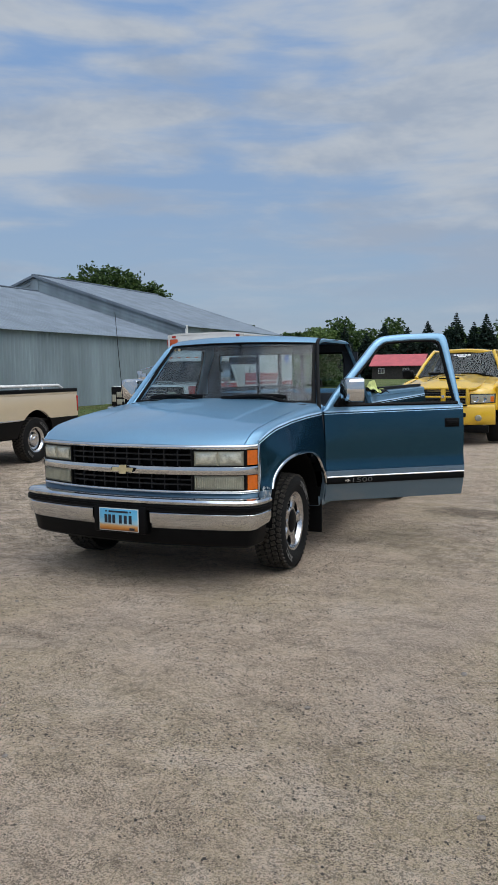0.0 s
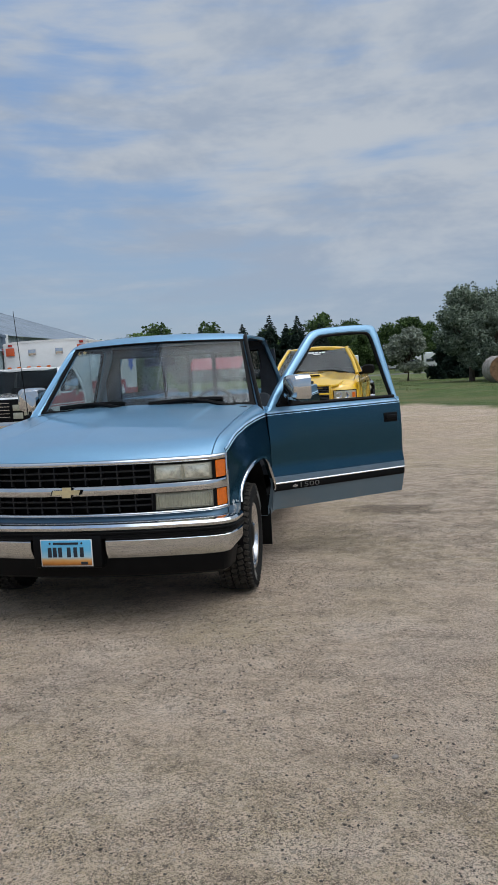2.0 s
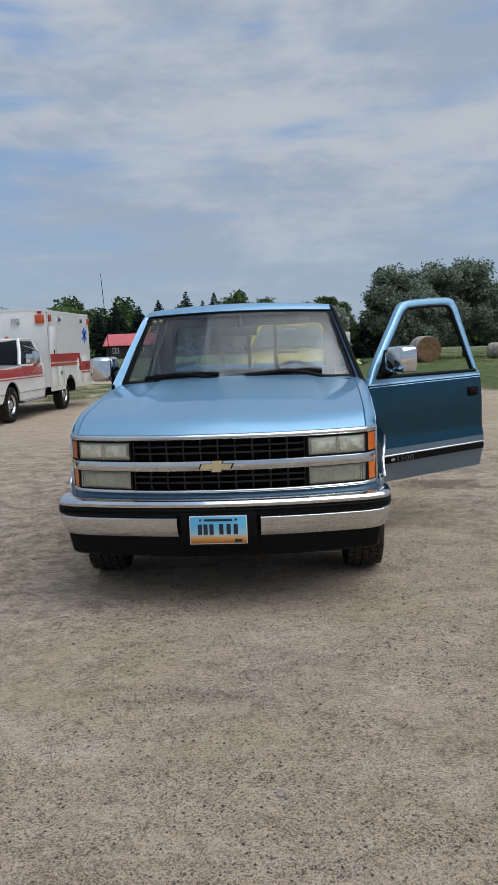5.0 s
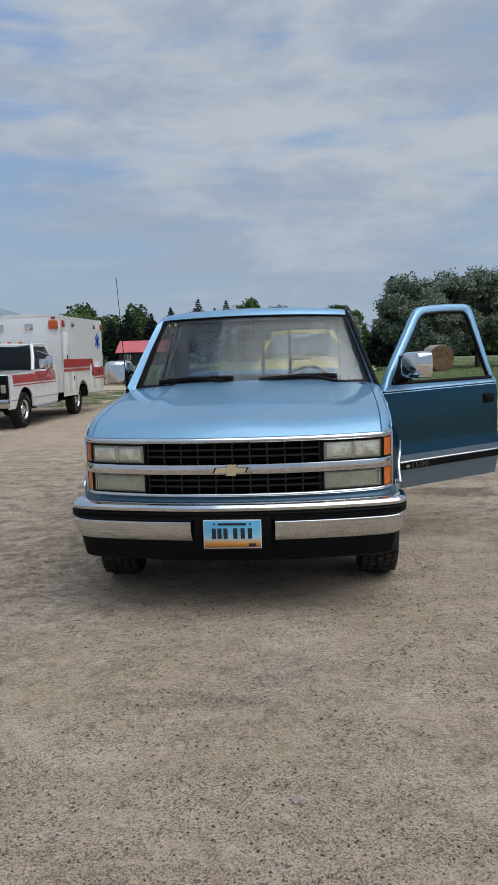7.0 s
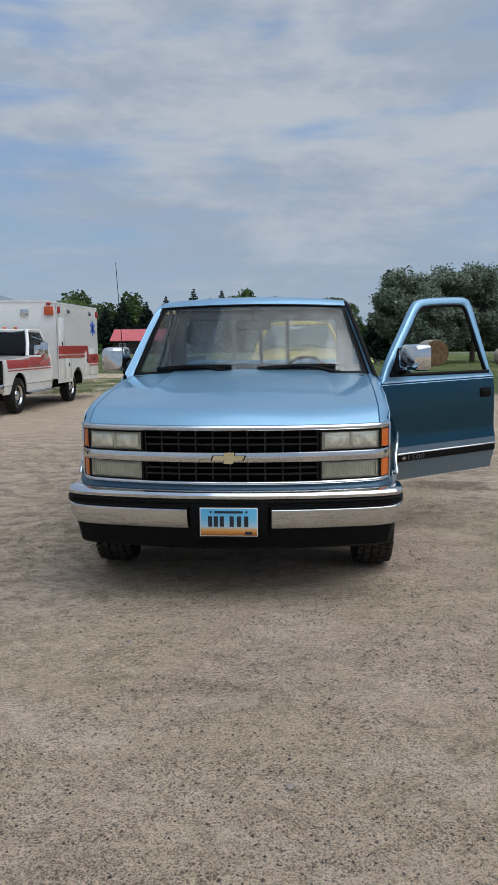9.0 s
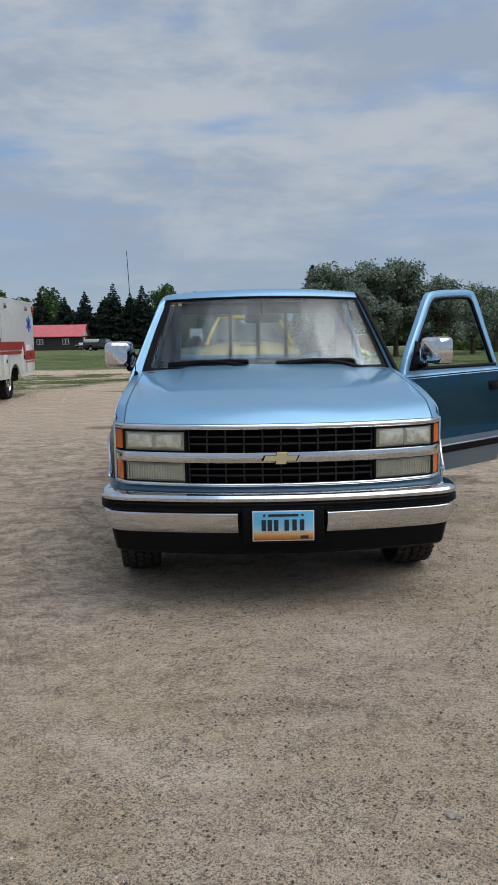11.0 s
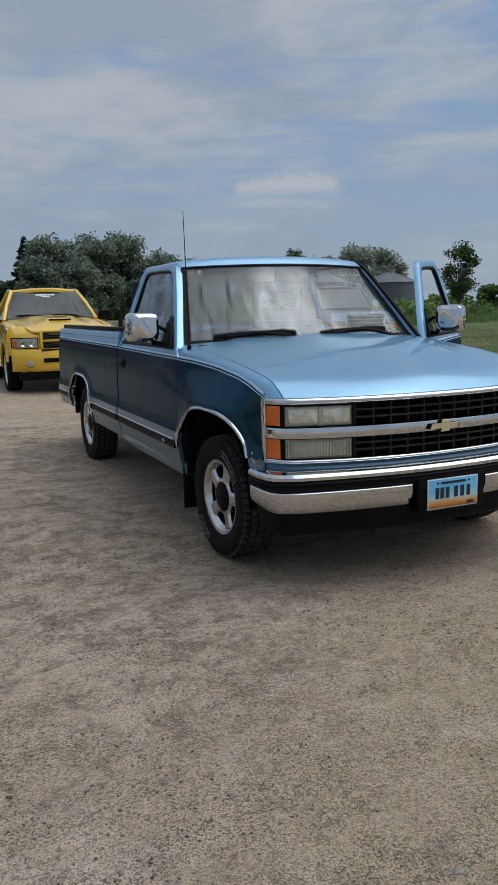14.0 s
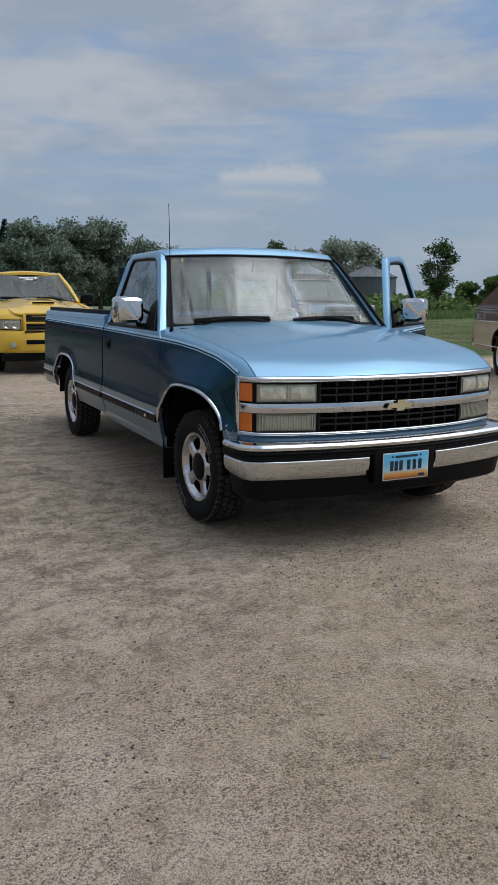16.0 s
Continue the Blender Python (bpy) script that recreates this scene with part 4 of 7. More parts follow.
sheet(bm, lambda u, v: Vector(screen(u, -0.02 + 0.075 * v)) + Vector((0, -0.004, 0.002)), 24, 1, (0, 0.003, 0))
part("glass_border", bm, BLACK, ws, "black band round the glass")
# shade band is part of the glass print at its top edge
for k, (u, v) in enumerate(((0.04, 0.93), (0.078, 0.935))):
    bm = bm_new()
    p = Vector(screen(u, v)) + Vector((0, -0.004, 0))
    for turn in ((0, 62, -58) if k else (90, 0, 90)):
        box(bm, -0.0025, 0.0025, -0.001, 0.001, -0.015, 0.015, m=pose(p.x + (0 if k else 0.004), p.y - 0.001, p.z, 0, turn, 0))
    part("chalk_mark", bm, GOLD, ws, "small yellow chalk mark")

# roof
def roof(u, v):
    x = -1 + 2 * u
    a = abs(x)
    top = 1.704 + 0.032 * (1 - a ** 2.2) - 0.012 * max(0.0, (a - 0.93) / 0.07) ** 2
    yf = 1.968 - 0.127 * (1 - x * x)
    y = yf + (2.83 - yf) * v
    zf = 1.662 + 0.014 * (1 - x * x)
    z = zf + (top - zf) * (1 - max(0.0, 1 - v / 0.13) ** 2.0)
    return (x * (0.728 - 0.024 * max(0.0, 1 - v / 0.12)), y, z - 0.045 * max(0.0, (v - 0.90) * 10) ** 2)
bm = bm_new()
sheet(bm, roof, 40, 64, (0, 0.02, -0.02))
part("roof", bm, BLUE, truck)


BELT = 1.150


def rounded(pts, n=6):
    """A smooth line through the points, n steps a span."""
    pts = [Vector(p) for p in pts]
    out = []
    for i in range(len(pts) - 1):
        a, b, c, d = pts[max(0, i - 1)], pts[i], pts[i + 1], pts[min(len(pts) - 1, i + 2)]
        for k in range(n):
            t = k / n
            out.append(0.5 * (2 * b + (c - a) * t + (2 * a - 5 * b + 4 * c - d) * t * t + (3 * b - a - 3 * c + d) * t ** 3))
    return out + [pts[-1]]


# the door's window frame, outer and inner edge, front foot over the top to the rear foot (y, z)
SHUT_OUT = [(1.455, 1.10), (1.60, 1.265), (1.74, 1.425), (1.86, 1.555), (1.945, 1.640), (2.03, 1.687), (2.14, 1.700), (2.35, 1.704), (2.58, 1.704), (2.70, 1.690), (2.765, 1.64), (2.80, 1.50), (2.83, 1.30), (2.85, 1.10)]
SHUT_IN = [(1.565, 1.158), (1.66, 1.255), (1.78, 1.385), (1.90, 1.515), (1.985, 1.595), (2.06, 1.635), (2.16, 1.647), (2.35, 1.652), (2.54, 1.653), (2.62, 1.644), (2.655, 1.60), (2.685, 1.48), (2.72, 1.30), (2.75, 1.158)]
OPEN_OUT = [(1.44, 1.10), (1.58, 1.25), (1.76, 1.41), (1.92, 1.55), (2.03, 1.645), (2.11, 1.693), (2.21, 1.712), (2.40, 1.725), (2.68, 1.735), (2.775, 1.728), (2.815, 1.69), (2.83, 1.52), (2.845, 1.30), (2.855, 1.10)]
OPEN_IN = [(1.57, 1.160), (1.68, 1.262), (1.84, 1.40), (1.98, 1.52), (2.07, 1.60), (2.15, 1.645), (2.24, 1.657), (2.42, 1.668), (2.62, 1.673), (2.70, 1.667), (2.735, 1.63), (2.755, 1.50), (2.78, 1.30), (2.80, 1.160)]


def rear_y(z):
    """The back of the cab, nearly upright, rounded into the roof."""
    return 2.888 - 0.02 * max(0.0, z - 1.12) / 0.45 - 0.09 * max(0.0, (z - 1.56) / 0.14) ** 2


def swung(pt, angle, hinge, squeeze):
    """A point of the closed left door, moved by the open angle."""
    y = (pt.y - hinge.y) * squeeze
    x = pt.x - hinge.x
    c, q = math.cos(angle), math.sin(angle)
    return Vector((hinge.x + x * c + y * q, hinge.y - x * q + y * c, pt.z))


def door(s, angle=0.0, squeeze=1.0, with_glass=True):
    hinge = Vector((0.950, DOOR0, 0))
    root = new("door")
    root.parent = truck
    if angle:
        tagged(root, "driver door standing wide open, window down")
    def bend(ob):
        if angle:
            for v in ob.data.vertices:
                v.co = swung(v.co, angle, hinge, squeeze)
        return ob
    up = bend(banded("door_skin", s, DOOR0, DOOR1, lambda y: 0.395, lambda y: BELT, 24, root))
    for ch in up.children:
        bend(ch)
    before = set(up.children)
    moulding(s, DOOR0 + 0.006, DOOR1 - 0.006, up)
    pinstripe(s, DOOR0, DOOR1, up)
    for ch in set(up.children) - before:
        bend(ch)
    # frame of the window: a broad pressed ring
    outer, inner = (OPEN_OUT, OPEN_IN) if angle else (SHUT_OUT, SHUT_IN)
    outer, inner = rounded([(0, y, z) for y, z in outer]), rounded([(0, y, z) for y, z in inner])
    bm = bm_new()
    rings = []
    for a, b in zip(outer, inner):
        ring = []
        for v, o in ((0.03, -0.012), (0.07, -0.002), (0.22, 0.004), (0.5, 0.006), (0.8, 0.003), (0.94, -0.004), (1.0, -0.018), (0.9, -0.045), (0.1, -0.045)):
            p = a.lerp(b, v)
            ring.append(Vector((s * (cab_x(p.z) + o), p.y, p.z)))
        rings.append(ring)
    loft(bm, rings)
    bend(part("window_frame", bm, BLUE, root))
    # inner seal
    bm = bm_new()
    mid = Vector((0, 2.22, 1.40))
    tube(bm, [Vector((s * (cab_x(p.z) - 0.016), *(mid.lerp(p, 0.985))[1:])) for p in inner], 0.015, 6)
    lo = [Vector((s * cab_x(BELT), y, BELT + 0.004)) for y in np.linspace(inner[0].y - 0.01, inner[-1].y + 0.01, 8)]
    tube(bm, lo, 0.014, 6)
    bend(part("window_seal", bm, BLACK, root))
    # mirror patch and mirror
    bm = bm_new()
    vs = [Vector((s * (cab_x(z) - 0.002), y, z)) for y, z in ((1.585, BELT), (1.79, BELT), (1.79, 1.30), (1.72, 1.345), (1.63, 1.22))]
    loft(bm, [vs, [v + Vector((s * 0.018, 0, 0)) for v in vs]])
    bend(part("mirror_patch", bm, BLACK, root))
    mir = new("door_mirror")
    mir.parent = root
    bm = bm_new()
    mx, my = (1.055, 0.0) if angle else (1.035, 0.14)
    def mirror_ring(y, k, rnd):
        return [(s * (mx + 0.098 * k * math.copysign(abs(math.cos(q)) ** rnd, math.cos(q))), y, 1.278 + 0.094 * k * math.copysign(abs(math.sin(q)) ** rnd, math.sin(q))) for q in np.linspace(0, 2 * math.pi, 24, endpoint=False)]
    loft(bm, [mirror_ring(1.585 + my, 0.70, 0.5), mirror_ring(1.60 + my, 0.90, 0.42), mirror_ring(1.625 + my, 0.97, 0.4), mirror_ring(1.70 + my, 1.0, 0.38), mirror_ring(1.735 + my, 1.0, 0.38)])
    bend(part("mirror_shell", bm, CHROME, mir, "chrome mirror shell"))
    bm = bm_new()
    box(bm, *sorted((s * (mx - 0.084), s * (mx + 0.084))), 1.733 + my, 1.740 + my, 1.200, 1.356, 0.002)
    bend(part("mirror_glass", bm, MIRROR, mir))
    bm = bm_new()
    for dz in (0.0,):
        tube(bm, [(s * 0.91, 1.68 + 0.5 * my, 1.17), (s * 0.965, 1.665 + my, 1.175), (s * 0.985, 1.665 + my, 1.23)], 0.018, 8)
        tube(bm, [(s * 0.885, 1.70 + 0.5 * my, 1.25), (s * 0.935, 1.68 + my, 1.285), (s * 0.985, 1.67 + my, 1.27)], 0.013, 8)
    bend(part("mirror_arm", bm, BLACK, mir))
    # handle
    bm = bm_new()
    box(bm, *sorted((s * 0.925, s * 0.946)), DOOR1 - 0.20, DOOR1 - 0.045, 0.955, 1.03, 0.008)
    handle = bend(part("handle_plate", bm, BLACK, root))
    bm = bm_new()
    box(bm, *sorted((s * 0.943, s * 0.956)), DOOR1 - 0.185, DOOR1 - 0.06, 0.975, 1.012, 0.006)
    bend(part("handle", bm, BLACK, handle))
    # inner trim
    bm = bm_new()
    box(bm, *sorted((s * 0.85, s * 0.905)), DOOR0 + 0.03, DOOR1 - 0.03, 0.44, 1.10, 0.02)
    bend(part("inner_trim", bm, INTERIOR, root))
    # badge on the rub strip
    bm = text_mesh("1500", 0.052, 0.0008)
    for v in bm.verts:
        v.co = Vector((s * 0.9735, (DOOR0 + 0.34) + v.co.x * s * 2.1, 0.5605 + v.co.y))
    tagged(bend(part("badge", bm, WORN_WHITE, root)), "thin silver numerals", kind="stuff")
    bm = bm_new()
    y0 = DOOR0 + 0.20
    box(bm, *sorted((s * 0.968, s * 0.9745)), y0 - 0.025, y0 + 0.025, 0.556, 0.566)
    box(bm, *sorted((s * 0.968, s * 0.9745)), y0 - 0.010, y0 + 0.010, 0.549, 0.573)
    bend(part("small_emblem", bm, BRUSHED, root))
    if with_glass:
        bm = bm_new()
        gl = [Vector((s * (cab_x(p.z) - 0.014), p.y, p.z)) for p in inner]
        vs, inn = [bm.verts.new(p) for p in gl], [bm.verts.new(p - Vector((s * 0.005, 0, 0))) for p in gl]
        bm.faces.new(vs), bm.faces.new(inn)
        for i in range(len(gl)):
            j = (i + 1) % len(gl)
            bm.faces.new((vs[i], vs[j], inn[j], inn[i]))
        bend(part("door_glass", bm, SIDE_GLASS, root)).visible_shadow = False
    return root


door(-1)
door(1, radians(50), 0.87, False)

for s in (-1, 1):
    # windscreen pillars from the glass to the door's edge, rear cab corners
    edge = [p for p in rounded([(0, y, z) for y, z in SHUT_OUT]) if p.y < 2.05]
    dark = s > 0
    bm = bm_new()
    def post(u, v):
        k = u * (len(edge) - 1)
        i = min(int(k), len(edge) - 2)
        p = edge[i].lerp(edge[i + 1], k - i)
        a = Vector(screen(1.0, min(1.0, max(-0.06, (p.z - 1.150) / (1.656 - 1.150)))))
        b = Vector((cab_x(p.z) - (0.035 if dark else 0.002), p.y - (0.0 if not dark else 0.02), p.z))
        q = a.lerp(b, v)
        return (s * (q.x + 0.004 * math.sin(math.pi * v)), q.y - 0.008 * math.sin(math.pi * v), q.z)
    sheet(bm, post, 40, 6, (-s * 0.02, 0.03, 0))
    part("windscreen_pillar", bm, BLUE, truck)
    if dark:
        bm = bm_new()
        tube(bm, [Vector(post(u, 1.0)) + Vector((0.004, 0.012, 0)) for u in np.linspace(0, 1, 30)] + [(0.712, 2.2, 1.682), (0.712, 2.5, 1.686), (0.70, 2.74, 1.672)], 0.016, 8)
        part("door_seal", bm, BLACK, truck, "black rubber seal round the open doorway")
    bm = bm_new()
    def corner(u, v):
        z = 0.42 + (1.690 - 0.42) * v
        yb = rear_y(z) + 0.01
        yf = curve_of((BELT, DOOR1 + 0.006), (1.30, 2.838), (1.50, 2.808), (1.64, 2.772), (1.69, 2.71))(z)
        q = u * math.pi / 2
        xo = side_x(z) if z < 1.10 else cab_x(z)
        return (s * (xo - 0.07 * (1 - math.cos(q)) - 0.03 * u), yf + (max(yb, yf + 0.01) - yf) * math.sin(q), z)
    sheet(bm, corner, 8, 40, (-s * 0.03, 0, 0))
    part("cab_corner", bm, BLUE, truck)
    bm = bm_new()
    box(bm, *sorted((s * 0.80, s * 0.93)), DOOR0 - 0.06, DOOR1 + 0.03, 0.36, 0.46, 0.03)
    part("rocker", bm, SILVER_BLUE, truck)

# rear wall with a three-part window
bm = bm_new()
for z0, z1, x0, x1 in ((0.45, 1.20, -0.86, 0.86), (1.20, 1.60, -0.80, -0.66), (1.20, 1.60, 0.66, 0.80), (1.60, 1.675, -0.74, 0.74)):
    sheet(bm, lambda u, v: (x0 + (x1 - x0) * u, rear_y(z0 + (z1 - z0) * v), z0 + (z1 - z0) * v), 6, 6, (0, -0.035, 0))
part("cab_rear_wall", bm, INTERIOR, truck)
rw = new("rear_window")
rw.parent = truck
for x0, x1 in ((-0.66, -0.235), (-0.235, 0.235), (0.235, 0.66)):
    bm = bm_new()
    sheet(bm, lambda u, v: (x0 + (x1 - x0) * u, rear_y(1.20 + 0.40 * v) - 0.01, 1.20 + 0.40 * v), 2, 4, (0, -0.005, 0))
    part("pane", bm, WINDOW, rw).visible_shadow = False
for x in (-0.235, 0.0, 0.235):
    bm = bm_new()
    sheet(bm, lambda u, v: (x - 0.014 + 0.028 * u, rear_y(1.20 + 0.40 * v) - 0.028, 1.20 + 0.40 * v), 1, 4, (0, 0.03, 0))
    part("mullion", bm, BLACK, rw)
bm = bm_new()
tube(bm, [(x, rear_y(z) - 0.02, z) for x, z in ((-0.66, 1.20), (0, 1.20), (0.66, 1.20), (0.675, 1.4), (0.655, 1.60), (0, 1.60), (-0.655, 1.60), (-0.675, 1.4))], 0.016, 6, True)
part("window_seal", bm, BLACK, rw)

# interior
bm = bm_new()
box(bm, -0.86, 0.86, 1.42, 2.86, 0.40, 0.47)
part("floor_pan", bm, DARK, truck)
bm = bm_new()
rings = [[(x, y, z) for y, z in ((1.46, 0.75), (1.46, 1.125), (1.62, 1.150), (1.80, 1.150), (1.90, 1.12), (1.915, 1.06), (1.88, 0.95), (1.86, 0.78))] for x in (-0.83, -0.5, 0, 0.5, 0.83)]
loft(bm, rings)
part("dashboard", bm, INTERIOR, truck)
bm = bm_new()
ring = [Vector((0.40 + 0.19 * math.cos(q), 2.06 + 0.19 * math.sin(q) * 0.45, 1.11 + 0.19 * math.sin(q) * 0.89)) for q in np.linspace(0, 2 * math.pi, 28, endpoint=False)]
tube(bm, ring, 0.014, 6, True)
tube(bm, [(0.40, 1.86, 1.0), (0.40, 2.06, 1.11)], 0.035, 8)
tube(bm, [(0.22, 2.05, 1.10), (0.40, 2.05, 1.10), (0.58, 2.05, 1.10)], 0.018, 6)
part("steering_wheel", bm, BLACK, truck)
bm = bm_new()
box(bm, -0.76, 0.76, 2.10, 2.66, 0.62, 0.80, 0.05)
seat = part("bench_seat", bm, INTERIOR, truck)
bm = bm_new()
box(bm, -0.76, 0.76, 0, 0.16, 0, 0.50, 0.05, m=pose(0, 2.58, 0.74, -12, 0, 0))
part("backrest", bm, INTERIOR, seat)
bm = bm_new()
box(bm, -0.13, 0.13, 1.965, 1.995, 1.49, 1.56, 0.018)
tube(bm, [(0, 1.98, 1.55), (0, 1.945, 1.655)], 0.012, 6)
part("rear_view_mirror", bm, BLACK, truck)

# wipers
for x0, x1 in ((-0.66, -0.02), (0.06, 0.70)):
    wip = new("wiper")
    wip.parent = truck
    def on(x, v, lift):
        u = (x / (0.835 - 0.13 * v) + 1) / 2
        p = Vector(screen(u, v))
        return p + Vector((0, -lift, lift * 0.6))
    tip, foot = (x0, x1)
    bm = bm_new()
    tube(bm, [on(foot, -0.02, 0.012), on(foot - 0.20, 0.055, 0.04), on(foot - 0.36, 0.108, 0.035)], [0.020, 0.014, 0.009], 6)
    part("arm", bm, BLACK, wip)
    bm = bm_new()
    tube(bm, [on(x, 0.075 + 0.035 * k, 0.016) for x, k in ((tip, 0.0), (tip + 0.14, 0.6), (tip + 0.28, 1.0), (tip + 0.42, 1.0), (tip + 0.54, 0.8))], 0.012, 6, flat=1.6)
    tube(bm, [on(tip + 0.08, 0.06, 0.03), on(tip + 0.26, 0.088, 0.045), on(tip + 0.44, 0.08, 0.03)], 0.007, 6)
    part("blade", bm, BLACK, wip)

# aerial
bm = bm_new()
tube(bm, [(-0.868, 1.395, 1.13), (-0.870, 1.39, 1.175)], [0.018, 0.010], 8)
tube(bm, [(-0.870, 1.39, 1.17), (-0.884, 1.36, 1.56), (-0.897, 1.336, 1.945)], [0.0032, 0.0026, 0.0020], 6)
part("aerial", bm, BLACK, truck, "thin black whip aerial")

# bed floor, tailgate, rear bumper, frame
bm = bm_new()
box(bm, -0.82, 0.82, BED0, BED1 - 0.03, 0.66, 0.70)
for k in range(7):
    box(bm, -0.72 + 0.24 * k - 0.03, -0.72 + 0.24 * k + 0.03, BED0, BED1 - 0.05, 0.70, 0.715)
part("bed_floor", bm, BLACK, truck)
for s in (-1, 1):
    bm = bm_new()
    box(bm, s * 0.824 - 0.005, s * 0.824 + 0.005, BED0 + 0.05, BED1 - 0.06, 0.70, 1.226, 0.003)
    part("bed_liner", bm, BLACK, truck)
bm = bm_new()
box(bm, -0.88, 0.88, BED0, BED0 + 0.04, 0.45, 1.205, 0.006)
part("bed_front", bm, BLACK, truck)
bm = bm_new()
box(bm, -0.84, 0.84, BED1 - 0.05, BED1, 0.60, 1.20, 0.015)
part("tailgate", bm, BLUE, truck)
bm = bm_new()
box(bm, -0.93, 0.93, BED1 + 0.02, BED1 + 0.17, 0.42, 0.60, 0.03)
part("rear_bumper", bm, CHROME, truck)
bm = bm_new()
box(bm, -0.05, 0.05, BED1 + 0.10, BED1 + 0.28, 0.36, 0.42, 0.005)
part("tow_hitch", bm, DARK, truck)
bm = bm_new()
for s in (-1, 1):
    box(bm, s * 0.42 - 0.04, s * 0.42 + 0.04, 0.35, BED1, 0.40, 0.55)
for y in (0.895, 4.255):
    tube(bm, [(-0.74, y, 0.34), (0.74, y, 0.34)], 0.055, 10)
box(bm, -0.62, 0.62, 0.40, 1.45, 0.50, 0.90)
box(bm, -0.80, 0.80, 1.45, BED1 - 0.05, 0.43, 0.47)
box(bm, -0.58, 0.58, 0.30, 1.45, 0.34, 0.50)
part("chassis", bm, DARK, truck)


# ---- other vehicles ----
def flat_x(z, w, z0=0.35, z1=1.2, tuck=0.05):
    """Half width of a square-sided truck at a height."""
    k = (z - z0) / (z1 - z0)
    return w - tuck * abs(2 * k - 1.1) ** 2.5


def side_with_arches(parent, name, mat, s, w, y0, y1, low, high, arches, n=60, rows=10, zspan=(0.4, 1.15), tuck=0.04, taper_f=None):
    bm = bm_new()
    def f(u, v):
        y = y0 + (y1 - y0) * u
        a = low
        for yc, r, zc in arches:
            a = max(a, arch_low(y, yc, r, zc, low))
        b = high(y) if callable(high) else high
        z = a + (max(b, a + 0.002) - a) * v
        return (s * (flat_x(z, w, *zspan, tuck) - (taper_f(y) if taper_f else 0)), y, z)
    sheet(bm, f, n, rows, (-s * 0.03, 0, 0))
    return part(name, bm, mat, parent)


def greenhouse(parent, mat, w0, z0, w1, z1, fb, ft, rb, rt, doors=(), roof_crown=0.04, glass_mat=None):
    """Cab above the belt: roof, pillars and panes. fb, ft: screen's foot and head; rb, rt: the rear's foot and head (along y)."""
    glass_mat = glass_mat or DARK_GLASS
    bm = bm_new()
    def top(u, v):
        x = -1 + 2 * u
        e = min(v, 1 - v) * 8
        return (x * w1, ft - 0.06 * (1 - x * x) + (rt - ft + 0.06 * (1 - x * x)) * v, z1 + roof_crown * (1 - x * x) - 0.03 * max(0.0, 1 - e) ** 2)
    sheet(bm, top, 16, 14, (0, 0, -0.05))
    part("roof", bm, mat, parent)
    def pane(pts, name, inset=0.0):
        bm = bm_new()
        a, b, c, d = (Vector(p) for p in pts)
        nrm = (b - a).cross(d - a).normalized()
        def f(u, v):
            p = (a * (1 - u) + b * u) * (1 - v) + (d * (1 - u) + c * u) * v
            return p
        sheet(bm, f, 6, 4, nrm * 0.006)
        ob = part(name, bm, glass_mat, parent)
        ob.visible_shadow = glass_mat is DARK_GLASS
        return ob
    k = 0.05
    pane([(-w0 + k, fb, z0 + 0.01), (w0 - k, fb, z0 + 0.01), (w1 - k, ft - 0.01, z1 - 0.02), (-w1 + k, ft - 0.01, z1 - 0.02)], "windscreen")
    pane([(w0 - 0.10, rb, z0 + 0.05), (-w0 + 0.10, rb, z0 + 0.05), (-w1 + 0.08, rt, z1 - 0.05), (w1 - 0.08, rt, z1 - 0.05)], "rear_glass")
    posts = [(fb, ft)] + list(doors) + [(rb, rt)]
    for s in (-1, 1):
        for i, (b0, t0) in enumerate(posts):
            bm = bm_new()
            tube(bm, [(s * (w0 - 0.01), b0, z0 - 0.02), (s * (w0 * 0.5 + w1 * 0.5), (b0 + t0) / 2, (z0 + z1) / 2), (s * (w1 - 0.025), t0, z1 - 0.012)], 0.038 if i in (0, len(posts) - 1) else 0.025, 8)
            part("pillar", bm, mat, parent)
        for (b0, t0), (b1, t1) in zip(posts, posts[1:]):
            pane([(s * (w0 - 0.02), b0 + 0.02, z0), (s * (w0 - 0.02), b1 - 0.02, z0), (s * (w1 - 0.02), t1 - 0.02, z1 - 0.03), (s * (w1 - 0.02), t0 + 0.02, z1 - 0.03)], "side_glass")
        bm = bm_new()
        tube(bm, [(s * (w1 - 0.02), ft, z1 - 0.012), (s * (w1 - 0.008), ft + 0.12, z1), (s * (w1 - 0.008), rt - 0.08, z1), (s * (w1 - 0.02), rt, z1 - 0.012)], 0.03, 8)
        part("roof_rail", bm, mat, parent)


def cabin(parent, w, y0, y1, belt):
    """Dashboard, steering wheel and bench behind the glass."""
    slab(parent, "dashboard", INTERIOR, -w, w, y0 - 0.05, y0 + 0.34, belt - 0.25, belt - 0.01, 0.04)
    bm = bm_new()
    tube(bm, [(0.40 + 0.19 * math.cos(q), y0 + 0.50 + 0.08 * math.sin(q), belt - 0.02 + 0.17 * math.sin(q)) for q in np.linspace(0, 2 * math.pi, 20, endpoint=False)], 0.014, 6, True)
    part("steering_wheel", bm, BLACK, parent)
    slab(parent, "bench_seat", INTERIOR, -w + 0.05, w - 0.05, y1 - 0.28, y1 - 0.08, belt - 0.55, belt + 0.14, 0.05)


def slab(parent, name, mat, x0, x1, y0, y1, z0, z1, bevel=0.02, label=""):
    bm = bm_new()
    box(bm, min(x0, x1), max(x0, x1), y0, y1, z0, z1, bevel)
    return part(name, bm, mat, parent, label)


